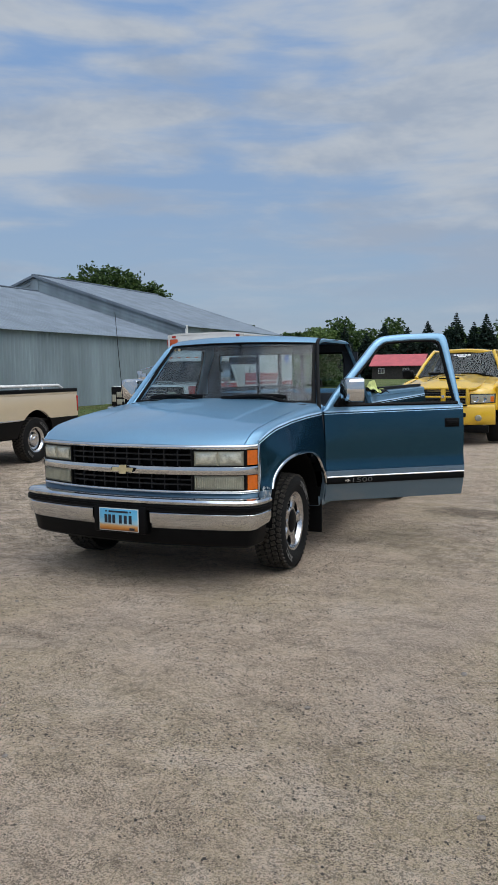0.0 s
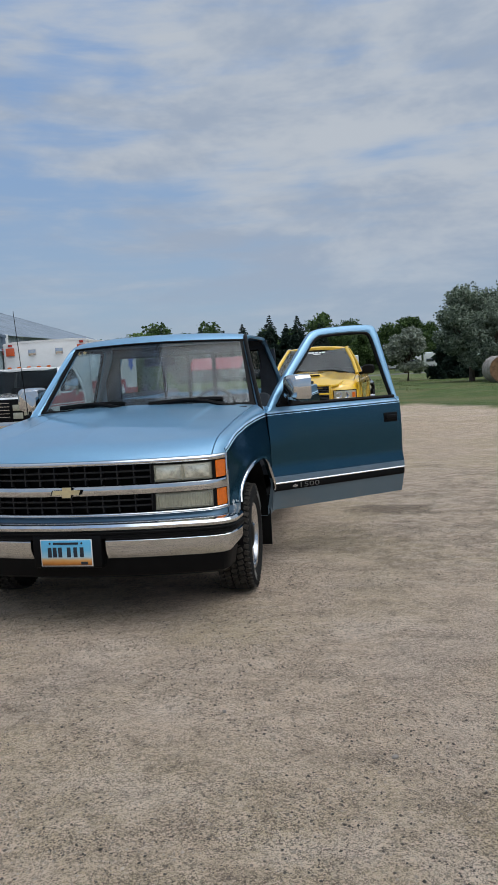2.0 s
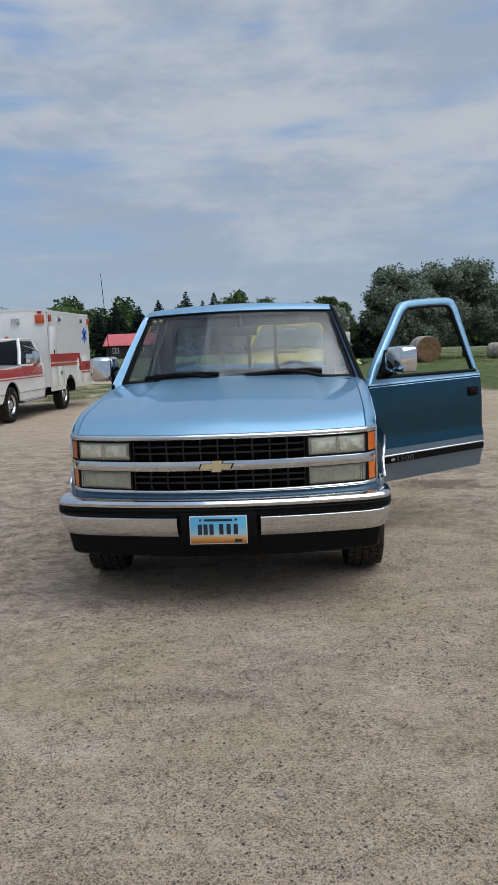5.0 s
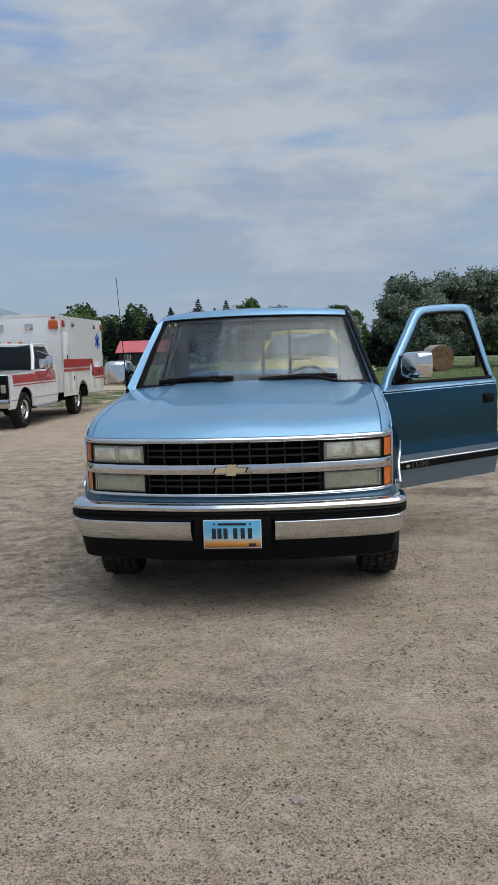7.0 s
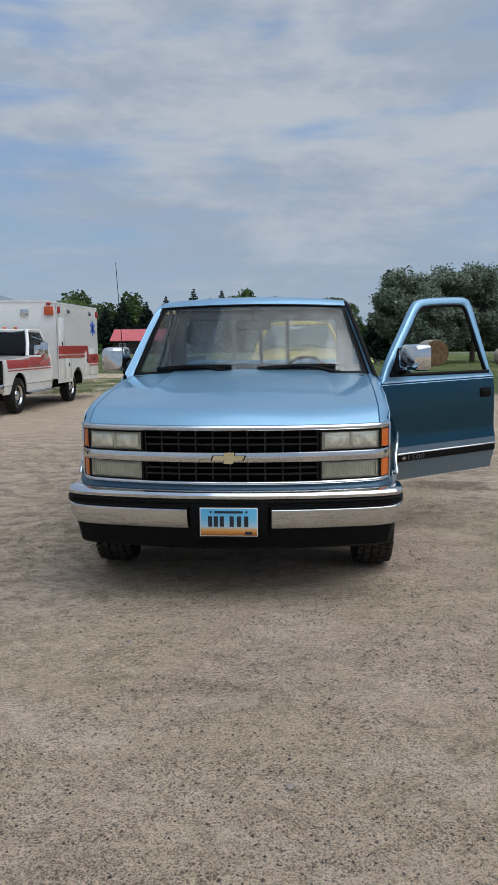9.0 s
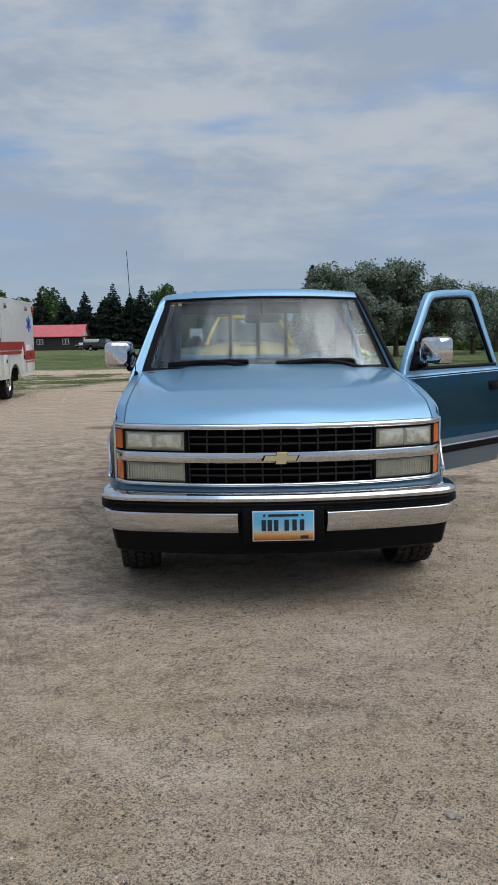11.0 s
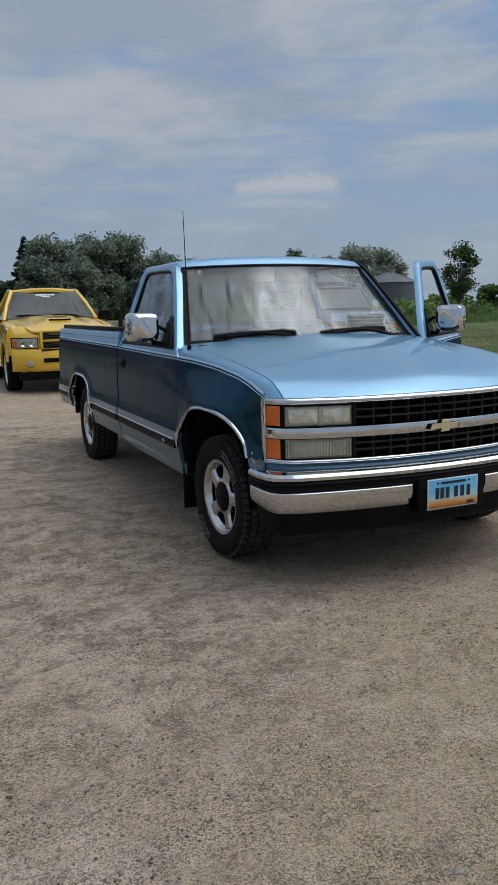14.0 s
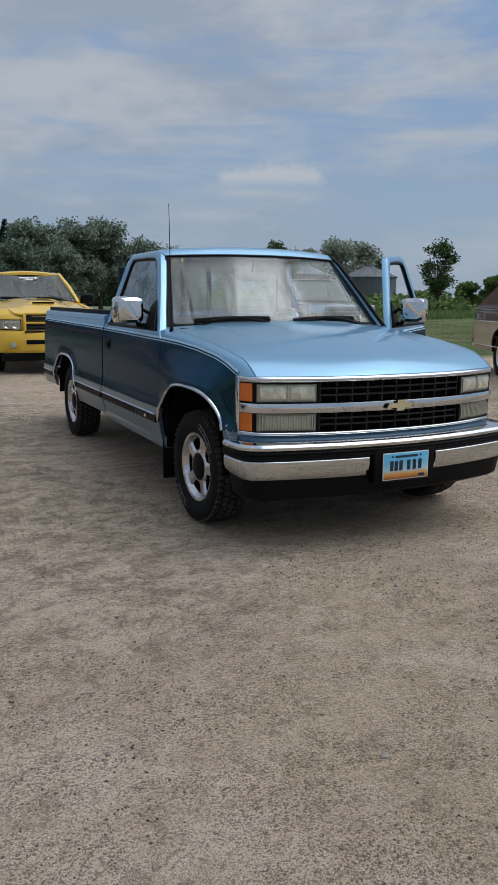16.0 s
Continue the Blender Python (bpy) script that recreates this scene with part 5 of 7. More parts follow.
def square_truck(name, label, m, upper, lower=None, length=5.4, wheelbase=3.34, bed=True, roof_z=1.76, belt=1.17, hood_top=1.10, w=0.99, split=0.72, category="pickup truck", duals=False, bed_top=1.22, grille_mat=None, rim_mat=None, r=0.37, lamp_z=0.78, glass_mat=None):
    """A square-bodied older pickup: nose at y = 0, tail at y = length."""
    lower = lower or upper
    t0 = thing(name, label, category, m)
    fa, ra = 0.90, 0.90 + wheelbase
    arches = ((fa, 0.45, 0.40), (ra, 0.45, 0.40))
    cab0, cab1 = 1.55, 2.95
    for s in (-1, 1):
        rows = [("front_fender", 0.10, cab0 - 0.005, hood_top - 0.04), ("door", cab0 + 0.005, cab1 - 0.10, belt), ]
        rows += [("cab_corner", cab1 - 0.09, cab1, belt)] + ([("bed_side", cab1 + 0.05, length, bed_top)] if bed else [])
        for nm, a, b, top in rows:
            p = side_with_arches(t0, nm, upper, s, w, a, b, split, top, arches, 40 if nm in ("front_fender", "bed_side") else 6, 10)
            side_with_arches(p, "lower_panel", lower, s, w, a, b, 0.42, split - 0.004, arches, 40 if nm in ("front_fender", "bed_side") else 6, 5)
            if nm == "door":
                bm = bm_new()
                box(bm, s * w - 0.012, s * w + 0.014, b - 0.20, b - 0.06, 0.98, 1.02, 0.005)
                part("handle", bm, CHROME, p)
        bm = bm_new()
        tube(bm, [(s * (w - 0.02), 0.12, split), (s * (w + 0.004), fa - 0.46, split)], 0.010, 6)
        part("side_trim", bm, CHROME, t0)
        bm = bm_new()
        tube(bm, [(s * (w + 0.004), fa + 0.46, split), (s * (w + 0.004), (ra - 0.46) if bed else cab1, split)], 0.010, 6)
        part("side_trim", bm, CHROME, t0)
        for y in ((fa, ra) if True else ()):
            hub = pose(s * (w - 0.135), y, r - 0.004, 0, 0, 0 if s < 0 else 180)
            wheel(t0, hub, r, 0.22, 0.195, rim_mat, "steel", 40, True)
            bm = bm_new()
            lathe(bm, [(0.44, 0.0), (0.44, 0.34), (0.0, 0.34)], 20, Matrix.Translation((s * 0.95, y, 0.41)) @ Matrix.Diagonal((-s, 1, 1, 1)), 0.0, math.pi)
            part("wheel_well", bm, DARK, t0)
        # mirror
        bm = bm_new()
        box(bm, s * (w + 0.13) - 0.09, s * (w + 0.13) + 0.09, cab0 + 0.12, cab0 + 0.17, belt + 0.02, belt + 0.22, 0.02)
        tube(bm, [(s * (w - 0.03), cab0 + 0.2, belt), (s * (w + 0.12), cab0 + 0.15, belt + 0.04)], 0.012, 6)
        part("mirror", bm, CHROME, t0)
    bm = bm_new()
    sheet(bm, lambda u, v: ((-1 + 2 * u) * (w - 0.03), 0.05 + (cab0 - 0.05) * v, hood_top - 0.05 + 0.07 * v + 0.025 * (1 - (2 * u - 1) ** 4) - 0.04 * max(0, 1 - v * 10) ** 2), 20, 12, (0, 0, -0.04))
    part("hood", bm, upper, t0)
    greenhouse(t0, upper, w - 0.05, belt + 0.01, w - 0.20, roof_z - 0.04, cab0 - 0.02, cab0 + 0.42, cab1 - 0.02, cab1 - 0.16, glass_mat=glass_mat)
    cabin(t0, w - 0.12, cab0, cab1 - 0.1, belt)
    slab(t0, "cowl", BLACK, -w + 0.1, w - 0.1, cab0 - 0.10, cab0 + 0.02, hood_top - 0.02, belt + 0.005, 0.01)
    slab(t0, "cab_rear", upper, -w + 0.02, w - 0.02, cab1 - 0.03, cab1, 0.45, belt + 0.02, 0.01)
    slab(t0, "chassis", DARK, -0.75, 0.75, 0.25, length - 0.15, 0.38, 0.70, 0.02)
    # front
    slab(t0, "grille_shell", grille_mat or CHROME, -w + 0.03, w - 0.03, 0.02, 0.12, 0.66, hood_top - 0.05, 0.015)
    gr = slab(t0, "grille", BLACK, -0.52, 0.52, 0.005, 0.05, 0.71, hood_top - 0.10, 0.01)
    for k in range(5):
        bm = bm_new()
        z = 0.74 + (hood_top - 0.10 - 0.77) * k / 4
        box(bm, -0.51, 0.51, -0.004, 0.01, z - 0.006, z + 0.006)
        part("slat", bm, CHROME, gr)
    for s in (-1, 1):
        for z in (0.76, 0.93):
            lamp = slab(t0, "headlight", LENS, s * 0.58, s * 0.80, 0.0, 0.04, z - 0.065, z + 0.065, 0.012)
        slab(t0, "marker_lamp", AMBER if grille_mat is None else LENS, s * 0.83, s * 0.93, 0.005, 0.05, 0.76, 0.93, 0.01)
    slab(t0, "front_bumper", CHROME, -w - 0.01, w + 0.01, -0.12, 0.06, 0.46, 0.65, 0.035)
    if bed:
        slab(t0, "tailgate", upper, -w + 0.12, w - 0.12, length - 0.05, length, 0.55, bed_top - 0.01, 0.012)
        slab(t0, "bed_floor", lower, -w + 0.05, w - 0.05, cab1 + 0.06, length - 0.04, 0.66, 0.70, 0)
        slab(t0, "bed_front", upper, -w + 0.03, w - 0.03, cab1 + 0.05, cab1 + 0.09, 0.60, bed_top - 0.01, 0.005)
        for s in (-1, 1):
            slab(t0, "bed_rail", upper, s * (w - 0.13), s * (w - 0.012), cab1 + 0.05, length, bed_top - 0.03, bed_top + 0.012, 0.012)
            slab(t0, "tail_lamp", RED_LENS, s * (w - 0.10), s * (w + 0.008), length - 0.03, length + 0.008, lamp_z, lamp_z + 0.27, 0.012)
        slab(t0, "rear_bumper", CHROME, -w + 0.02, w - 0.02, length + 0.02, length + 0.16, 0.46, 0.62, 0.03)
    return t0


# tan pickup, seen from behind its tail
tan = square_truck("pickup_truck", "tan and dark brown square-bodied pickup with white bed rails", pose(-6.14, 1.35, 0, 0, 0, 3.7), TAN, BLACK, split=0.70, bed_top=1.11)
for s in (-1, 1):
    slab(tan, "bed_cap", BLACK, s * 0.865, s * 0.992, 3.02, 5.40, 1.122, 1.18, 0.012)
    bm = bm_new()
    tube(bm, [(s * 0.94, 3.3, 1.18), (s * 0.94, 3.38, 1.235), (s * 0.94, 4.90, 1.235), (s * 0.94, 5.02, 1.18)], 0.024, 8)
    for y in (3.9, 4.45):
        tube(bm, [(s * 0.94, y, 1.18), (s * 0.94, y, 1.235)], 0.016, 6)
    part("bed_rail_bar", bm, LETTER, tan, "white tubular bed rail")

# tan and brown pickup with a topper
topper = square_truck("pickup_truck", "tan and brown square-bodied pickup with a sloping brown topper", pose(6.65, 3.38, 0, 0, 0, -24.3), BROWN, BROWN, split=0.50, bed_top=1.18, lamp_z=0.56, wheelbase=2.95)
for s in (-1, 1):
    side_with_arches(topper, "tan_panel", TAN, s, 0.996, 3.01, 5.395, 0.525, 0.96, ((0.90 + 2.95, 0.46, 0.40),), 40, 6)
    for z in (0.52, 0.965):
        bm = bm_new()
        tube(bm, [(s * 0.997, 3.01, z), (s * 0.997, 5.39, z)], 0.008, 6)
        part("trim_line", bm, CHROME, topper)
    bm = text_mesh("BIG 10", 0.15, 0.001)
    for v in bm.verts:
        v.co = Vector((s * 0.992, (4.95 if s < 0 else 4.2) + s * 1.25 * v.co.x, 1.04 + v.co.y))
    part("decal", bm, LETTER, topper, "cream decal lettering")
bm = bm_new()
prof = [(2.98, 1.195), (5.38, 1.195), (5.31, 1.24), (3.85, 1.77), (3.55, 1.86), (3.02, 1.90)]
loft(bm, [[(x, y, z - (0.05 if abs(x) > 0.8 and z > 1.6 else 0)) for y, z in prof] for x in (-0.95, -0.80, 0.80, 0.95)])
shell = part("topper_shell", bm, BROWN, topper, "brown fibreglass topper")
for s in (-1, 1):
    bm = bm_new()
    lathe(bm, [(0.0, 0.0), (0.14, 0.0), (0.14, 0.012), (0.0, 0.012)], 24, Matrix.Translation((s * 0.952 - (0 if s > 0 else 0.012), 3.72, 1.40)))
    part("porthole", bm, LETTER, shell, "round pale vent panel")

# black truck, facing the lot
black = square_truck("pickup_truck", "black square-bodied heavy pickup with amber roof lamps", pose(8.55, 14.55, 0, 0, 0, -6), BLACK_PAINT, BLACK_PAINT, roof_z=1.93, belt=1.30, hood_top=1.24, split=0.8, bed_top=1.32, r=0.40, glass_mat=CAB_GLASS)
for k in range(5):
    x = -0.5 + 0.25 * k
    slab(black, "roof_lamp", AMBER, x - 0.035, x + 0.035, 2.02, 2.10, 1.925, 1.965, 0.012)

# ---- ambulance ----
amb = square_truck("ambulance", "white box ambulance with red stripes parked before the shed", pose(-6.74, 10.95, 0), WHITE, WHITE, length=6.2, wheelbase=3.55, bed=False, roof_z=1.80, belt=1.20, hood_top=1.16, split=0.60, category="ambulance", rim_mat=CHROME, r=0.375, glass_mat=CAB_GLASS, grille_mat=BLACK)
bw, b0, b1, bz0, bz1 = 1.13, 2.98, 6.30, 0.52, 2.42
def box_side(s):
    n = 60
    return side_with_arches(amb, "box_side", WHITE, s, bw + 0.01, b0, b1, bz0, bz1, ((4.45, 0.46, 0.40),), n, 12, (0.4, 2.5), 0.004)
for s in (-1, 1):
    bs = box_side(s)
    # compartment doors
    for y0, y1, z0, z1 in ((3.06, 3.44, 0.62, 2.05), (3.50, 3.92, 0.62, 1.12), (5.00, 5.45, 0.62, 1.25), (5.52, 6.22, 0.62, 1.32)):
        d = slab(bs, "compartment_door", WHITE, s * (bw + 0.008), s * (bw + 0.022), y0, y1, z0, z1, 0.005)
        slab(d, "latch", BLACK, s * (bw + 0.02), s * (bw + 0.032), (y0 + y1) / 2 - 0.03, (y0 + y1) / 2 + 0.03, z0 + (z1 - z0) * 0.55, z0 + (z1 - z0) * 0.55 + 0.09, 0.004)
    # stripes
    for z0, z1, y0, y1, slant in ((1.20, 1.40, 3.0, 5.05, 0.12), (1.10, 1.17, 3.0, 5.0, 0.04), (0.93, 1.17, 5.42, 6.29, 0.0), (0.86, 0.90, 5.42, 6.29, 0.0)):
        bm = bm_new()
        xo = s * (bw + 0.012)
        loft(bm, [[(xo + dx, y + (slant if y == y1 and z == z1 else 0.0), z) for dx, z in ((-0.013, z0), (0.013, z0), (0.013, z1), (-0.013, z1))] for y in (y0, y1)])
        part("stripe", bm, STRIPE_RED, bs)
    bm = bm_new()
    loft(bm, [[(s * (bw + 0.012) + dx, y, z) for y, z in ((5.14, 1.40), (5.30, 1.40), (5.42, 0.93), (5.26, 0.93))] for dx in (-0.013, 0.013)])
    part("slanted_stripe", bm, STRIPE_RED, bs)
    for y0, y1, z0, z1 in ((0.28, 1.54, 0.94, 1.115), (1.56, 2.84, 0.94, 1.16), (0.28, 1.54, 0.885, 0.91), (1.56, 2.84, 0.885, 0.91)):
        bm = bm_new()
        sheet(bm, lambda u, v: (s * (flat_x(z0 + (z1 - z0) * v, 0.99, 0.4, 1.15, 0.04) + 0.004), y0 + (y1 - y0) * u, z0 + (z1 - z0) * v), 8, 3, (-s * 0.006, 0, 0))
        part("stripe", bm, STRIPE_RED, amb, "red body stripe")
    # emblem: six arms
    bm = bm_new()
    for k in range(3):
        turn = Matrix.Translation((s * (bw + 0.013), 5.85, 1.86)) @ Matrix.Rotation(radians(60 * k), 4, "X")
        box(bm, -0.006, 0.006, -0.045, 0.045, -0.21, 0.21, m=turn)
    part("emblem", bm, STAR_BLUE, bs, "blue six-armed emblem")
    # lamps
    for y, col in ((3.06, RED_LENS), (6.22, RED_LENS)):
        slab(amb, "warning_lamp", col, s * (bw + 0.005), s * (bw + 0.05), y - 0.06, y + 0.06, 2.16, 2.32, 0.012)
    for y in (3.75, 5.55):
        slab(amb, "scene_lamp", CHROME, s * (bw + 0.005), s * (bw + 0.04), y - 0.10, y + 0.10, 2.18, 2.30, 0.012)
    slab(amb, "corner_lamp", ORANGE_LENS, s * 0.84, s * 1.06, b0 - 0.05, b0 + 0.01, 2.12, 2.32, 0.015)
    slab(amb, "small_lamp", RED_LENS, s * 0.90, s * 1.0, b0 - 0.03, b0 + 0.01, 2.35, 2.41, 0.008)
    slab(amb, "flood_lamp", CHROME, s * 0.36 - 0.10, s * 0.36 + 0.10, b0 - 0.04, b0 + 0.01, 2.10, 2.26, 0.015)
    # big mirrors, running boards
    slab(amb, "west_coast_mirror", CHROME, s * 1.17, s * 1.33, 1.70, 1.75, 1.12, 1.48, 0.02)
    bm = bm_new()
    tube(bm, [(s * 0.98, 1.9, 0.95), (s * 1.25, 1.76, 1.10), (s * 1.25, 1.76, 1.50), (s * 0.92, 1.9, 1.60)], 0.014, 6)
    part("mirror_bracket", bm, CHROME, amb)
    slab(amb, "running_board", BRUSHED, s * 0.80, s * 1.05, 1.45, 2.98, 0.36, 0.41, 0.01)
slab(amb, "box_front", WHITE, -bw, bw, b0, b0 + 0.04, bz0 + 0.1, bz1 + 0.02, 0.01)
slab(amb, "box_rear", WHITE, -bw, bw, b1 - 0.04, b1, bz0, bz1 + 0.02, 0.01)
bm = bm_new()
sheet(bm, lambda u, v: ((-1 + 2 * u) * (bw + 0.012), b0 - 0.01 + (b1 - b0 + 0.02) * v, bz1 + 0.055 * (1 - abs(2 * u - 1) ** 6)), 24, 4, (0, 0, -0.05))
part("box_roof", bm, WHITE, amb)
for k in range(5):
    x = -0.5 + 0.25 * k
    slab(amb, "roof_marker", AMBER, x - 0.04, x + 0.04, 1.99, 2.06, 1.785, 1.825, 0.012)

# ---- yellow pickup ----
ram = thing("pickup_truck", "bright yellow rounded pickup with hood scoop and body-colour grille", "pickup truck", pose(0.08, 10.72, 0))
ry_hood = smooth_of((0.0, 1.02), (0.12, 1.09), (0.4, 1.165), (0.9, 1.225), (1.45, 1.285), (1.7, 1.30))
rflank = smooth_of((0.25, 0.93), (0.40, 0.97), (0.60, 0.985), (0.80, 0.975), (1.00, 0.985), (1.15, 0.96), (1.28, 0.90))
def rcheek(x):
    """Front face of the fenders, swept back round the corner."""
    return 0.07 + 0.36 * (max(0.0, x - 0.50) / 0.465) ** 2.4
def rbrow(x):
    return 1.075 - 0.055 * ((x - 0.44) / 0.5) ** 2
def rtaper(y):
    return 0.13 * (max(0.0, 0.55 - y) / 0.55) ** 2
for s in (-1, 1):
    for nm, a, b, top in (("front_fender", 0.40, 1.63, lambda y: min(1.17, ry_hood(y) - 0.06)), ("door", 1.64, 2.95, lambda y: 1.235), ("bed_side", 2.99, 5.25, lambda y: 1.25)):
        bm = bm_new()
        def f(u, v):
            y = a + (b - a) * u
            lo = max(arch_low(y, 0.92, 0.47, 0.42, 0.40 if y > 0.5 else 0.55), arch_low(y, 4.0, 0.46, 0.42, 0.40))
            z = lo + (max(top(y), lo + 0.01) - lo) * v
            flare = 0.03 * math.exp(-((math.hypot(y - 0.92, z - 0.42) - 0.50) / 0.09) ** 2) + 0.03 * math.exp(-((math.hypot(y - 4.0, z - 0.42) - 0.50) / 0.09) ** 2)
            return (s * (rflank(z) - rtaper(y) + flare), y, z)
        sheet(bm, f, 60, 14, (-s * 0.03, 0, 0))
        side = part(nm, bm, YELLOW, ram)
        if nm == "door":
            slab(side, "handle", BLACK, s * 0.975, s * 0.995, 2.72, 2.88, 1.04, 1.09, 0.008)
    bm = bm_new()
    def sh(u, v):
        q = v * math.pi / 2
        xs = 0.50 + 0.465 * math.cos(q)
        ys = rcheek(xs) + 0.09
        y = ys + (1.67 - ys) * u ** 1.3
        k = math.sin(min(1.0, (y - ys) / 0.28) * math.pi / 2)
        z0 = min(1.17, ry_hood(y) - 0.06)
        x0, x1, z1 = rflank(z0) - rtaper(y), 0.64 - 0.40 * max(0.0, 0.35 - y), ry_hood(y) - 0.005
        z = z0 + (z1 - z0) * math.sin(q) - 0.03 * math.sin(math.pi * v) ** 2 * (v > 0.5)
        zs = rbrow(xs)
        x = x1 + (x0 - x1) * math.cos(q) ** 0.8
        return (s * (xs + (x - xs) * k), y, zs + (z - zs) * k)
    sheet(bm, sh, 30, 12, (0, 0, -0.03))
    part("fender_top", bm, YELLOW, ram)
    for y in (0.92, 4.0):
        wheel(ram, pose(s * 0.855, y, 0.375, 0, 0, 0 if s < 0 else 180), 0.38, 0.27, 0.265, CHROME, "five", 0, False)
        bm = bm_new()
        lathe(bm, [(0.46, 0.0), (0.46, 0.36), (0.0, 0.36)], 20, Matrix.Translation((s * 0.95, y, 0.42)) @ Matrix.Diagonal((-s, 1, 1, 1)), 0.0, math.pi)
        part("wheel_well", bm, DARK, ram)
    bm = bm_new()
    def cheek(u, v):
        x = 0.44 + 0.525 * u
        return (s * x, rcheek(x) + 0.09 * v ** 5, 0.66 + (rbrow(x) - 0.66) * v)
    sheet(bm, cheek, 20, 14, (0, 0.04, 0))
    part("headlight_panel", bm, YELLOW, ram)
    bm = bm_new()
    sheet(bm, lambda u, v: (s * (0.495 + 0.425 * u), rcheek(0.495 + 0.425 * u) - 0.006, 0.775 + 0.02 * u + (0.195 - 0.02 * u) * v), 14, 2, (0, 0.02, 0))
    part("headlight_bezel", bm, BLACK, ram)
    lamp = new("headlight")
    lamp.parent = ram
    bm = bm_new()
    def le(u, v):
        x = 0.51 + 0.395 * u
        return (s * x, rcheek(x) - 0.016 - 0.008 * math.sin(math.pi * v), 0.79 + 0.018 * u + (0.165 - 0.02 * u) * v)
    sheet(bm, le, 12, 6, (0, 0.03, 0))
    part("lens", bm, LENS, lamp)
    for x in (0.60, 0.735):
        y = rcheek(x) - 0.018
        bm = bm_new()
        lathe(bm, [(0.0, 0.0), (0.062, 0.0), (0.066, -0.012), (0.056, -0.014), (0.02, 0.006)], 20, Matrix.Translation((s * x, y, 0.872)) @ Matrix.Rotation(radians(90), 4, "Z"))
        part("reflector", bm, CHROME, lamp)
    bm = bm_new()
    sheet(bm, lambda u, v: (s * (0.845 + 0.055 * u), rcheek(0.845 + 0.055 * u) - 0.03, 0.82 + 0.10 * v), 4, 2, (0, 0.02, 0))
    part("indicator", bm, AMBER, lamp)
    # fog lamp
    bm = bm_new()
    lathe(bm, [(0.0, -0.03), (0.05, -0.02), (0.062, 0.0), (0.062, 0.04)], 20, Matrix.Translation((s * 0.66, -0.03, 0.52)) @ Matrix.Rotation(radians(90), 4, "Z"))
    part("fog_lamp", bm, LENS, ram)
    # mirror
    bm = bm_new()
    rings = [[(s * (1.10 + 0.13 * k * math.copysign(abs(math.cos(q)) ** 0.6, math.cos(q))), y, 1.335 + 0.10 * k * math.copysign(abs(math.sin(q)) ** 0.6, math.sin(q))) for q in np.linspace(0, 2 * math.pi, 16, endpoint=False)] for y, k in ((1.72, 0.75), (1.76, 1.0), (1.86, 0.98))]
    loft(bm, rings)
    tube(bm, [(s * 0.90, 1.85, 1.25), (s * 1.02, 1.82, 1.28)], 0.03, 8)
    part("door_mirror", bm, BLACK, ram)
    slab(ram, "bed_rail", YELLOW, s * 0.80, s * 0.915, 2.99, 5.25, 1.235, 1.27, 0.015)
bm = bm_new()
def rhood(u, v):
    x = -1 + 2 * u
    front = 0.02 + 0.10 * x * x
    y = front + (1.66 - front) * v ** 1.3
    half = 0.66 - 0.35 * max(0, 0.3 - y)
    xx = x * half
    z = ry_hood(y) + 0.045 * (1 / (1 + math.exp((abs(xx) - 0.42) / 0.04))) * min(1.0, v * 2.5)
    scoop = 1 / (1 + math.exp((abs(xx) - 0.24) / 0.018)) * (1 / (1 + math.exp(-(y - 0.62) / 0.015))) * max(0.0, 1 - max(0, y - 0.62) / 0.75)
    return (xx, y, z + 0.055 * scoop)
sheet(bm, rhood, 60, 60, (0, 0, -0.03))
part("hood", bm, YELLOW, ram)
slab(ram, "scoop_mouth", BLACK, -0.20, 0.20, 0.590, 0.60, 1.245, 1.278, 0.006)
# grille: surround and four openings with slats
gr = new("grille")
gr.parent = ram
bm = bm_new()
for x0, x1, z0, z1 in ((-0.46, 0.46, 1.055, 1.09), (-0.46, 0.46, 0.895, 0.93), (-0.44, 0.44, 0.74, 0.775), (-0.045, 0.045, 0.76, 1.07), (-0.47, -0.42, 0.75, 1.08), (0.42, 0.47, 0.75, 1.08)):
    box(bm, x0, x1, -0.015, 0.08, z0, z1, 0.012)
part("surround", bm, YELLOW, gr)
slab(gr, "mesh_back", DARK, -0.44, 0.44, 0.05, 0.07, 0.75, 1.07, 0)
for x0, x1 in ((-0.42, -0.045), (0.045, 0.42)):
    for z0, z1 in ((0.775, 0.895), (0.93, 1.055)):
        for k in range(4):
            z = z0 + (z1 - z0) * (k + 0.5) / 4
            slab(gr, "slat", BLACK_PAINT, x0, x1, 0.01, 0.05, z - 0.008, z + 0.008, 0.004)
slab(gr, "emblem", CHROME, -0.03, 0.03, -0.022, -0.01, 0.885, 0.945, 0.006)
# bumper
bm = bm_new()
rings = []
for x in np.linspace(-0.93, 0.93, 30):
    y = -0.09 + 0.30 * abs(x / 0.93) ** 3
    rings.append([(x, y + o, z) for o, z in ((0.14, 0.775), (0.03, 0.765), (0.0, 0.71), (-0.01, 0.56), (0.01, 0.43), (0.05, 0.385), (0.16, 0.38))])
loft(bm, rings)
bump_r = part("front_bumper", bm, YELLOW, ram)
slab(bump_r, "air_intake", BLACK, -0.44, 0.44, -0.108, -0.02, 0.54, 0.615, 0.015)
slab(bump_r, "upper_slot", BLACK, -0.46, 0.46, -0.075, 0.0, 0.742, 0.768, 0.008)
slab(ram, "air_dam", BLACK, -0.84, 0.84, 0.02, 0.10, 0.24, 0.38, 0.02)
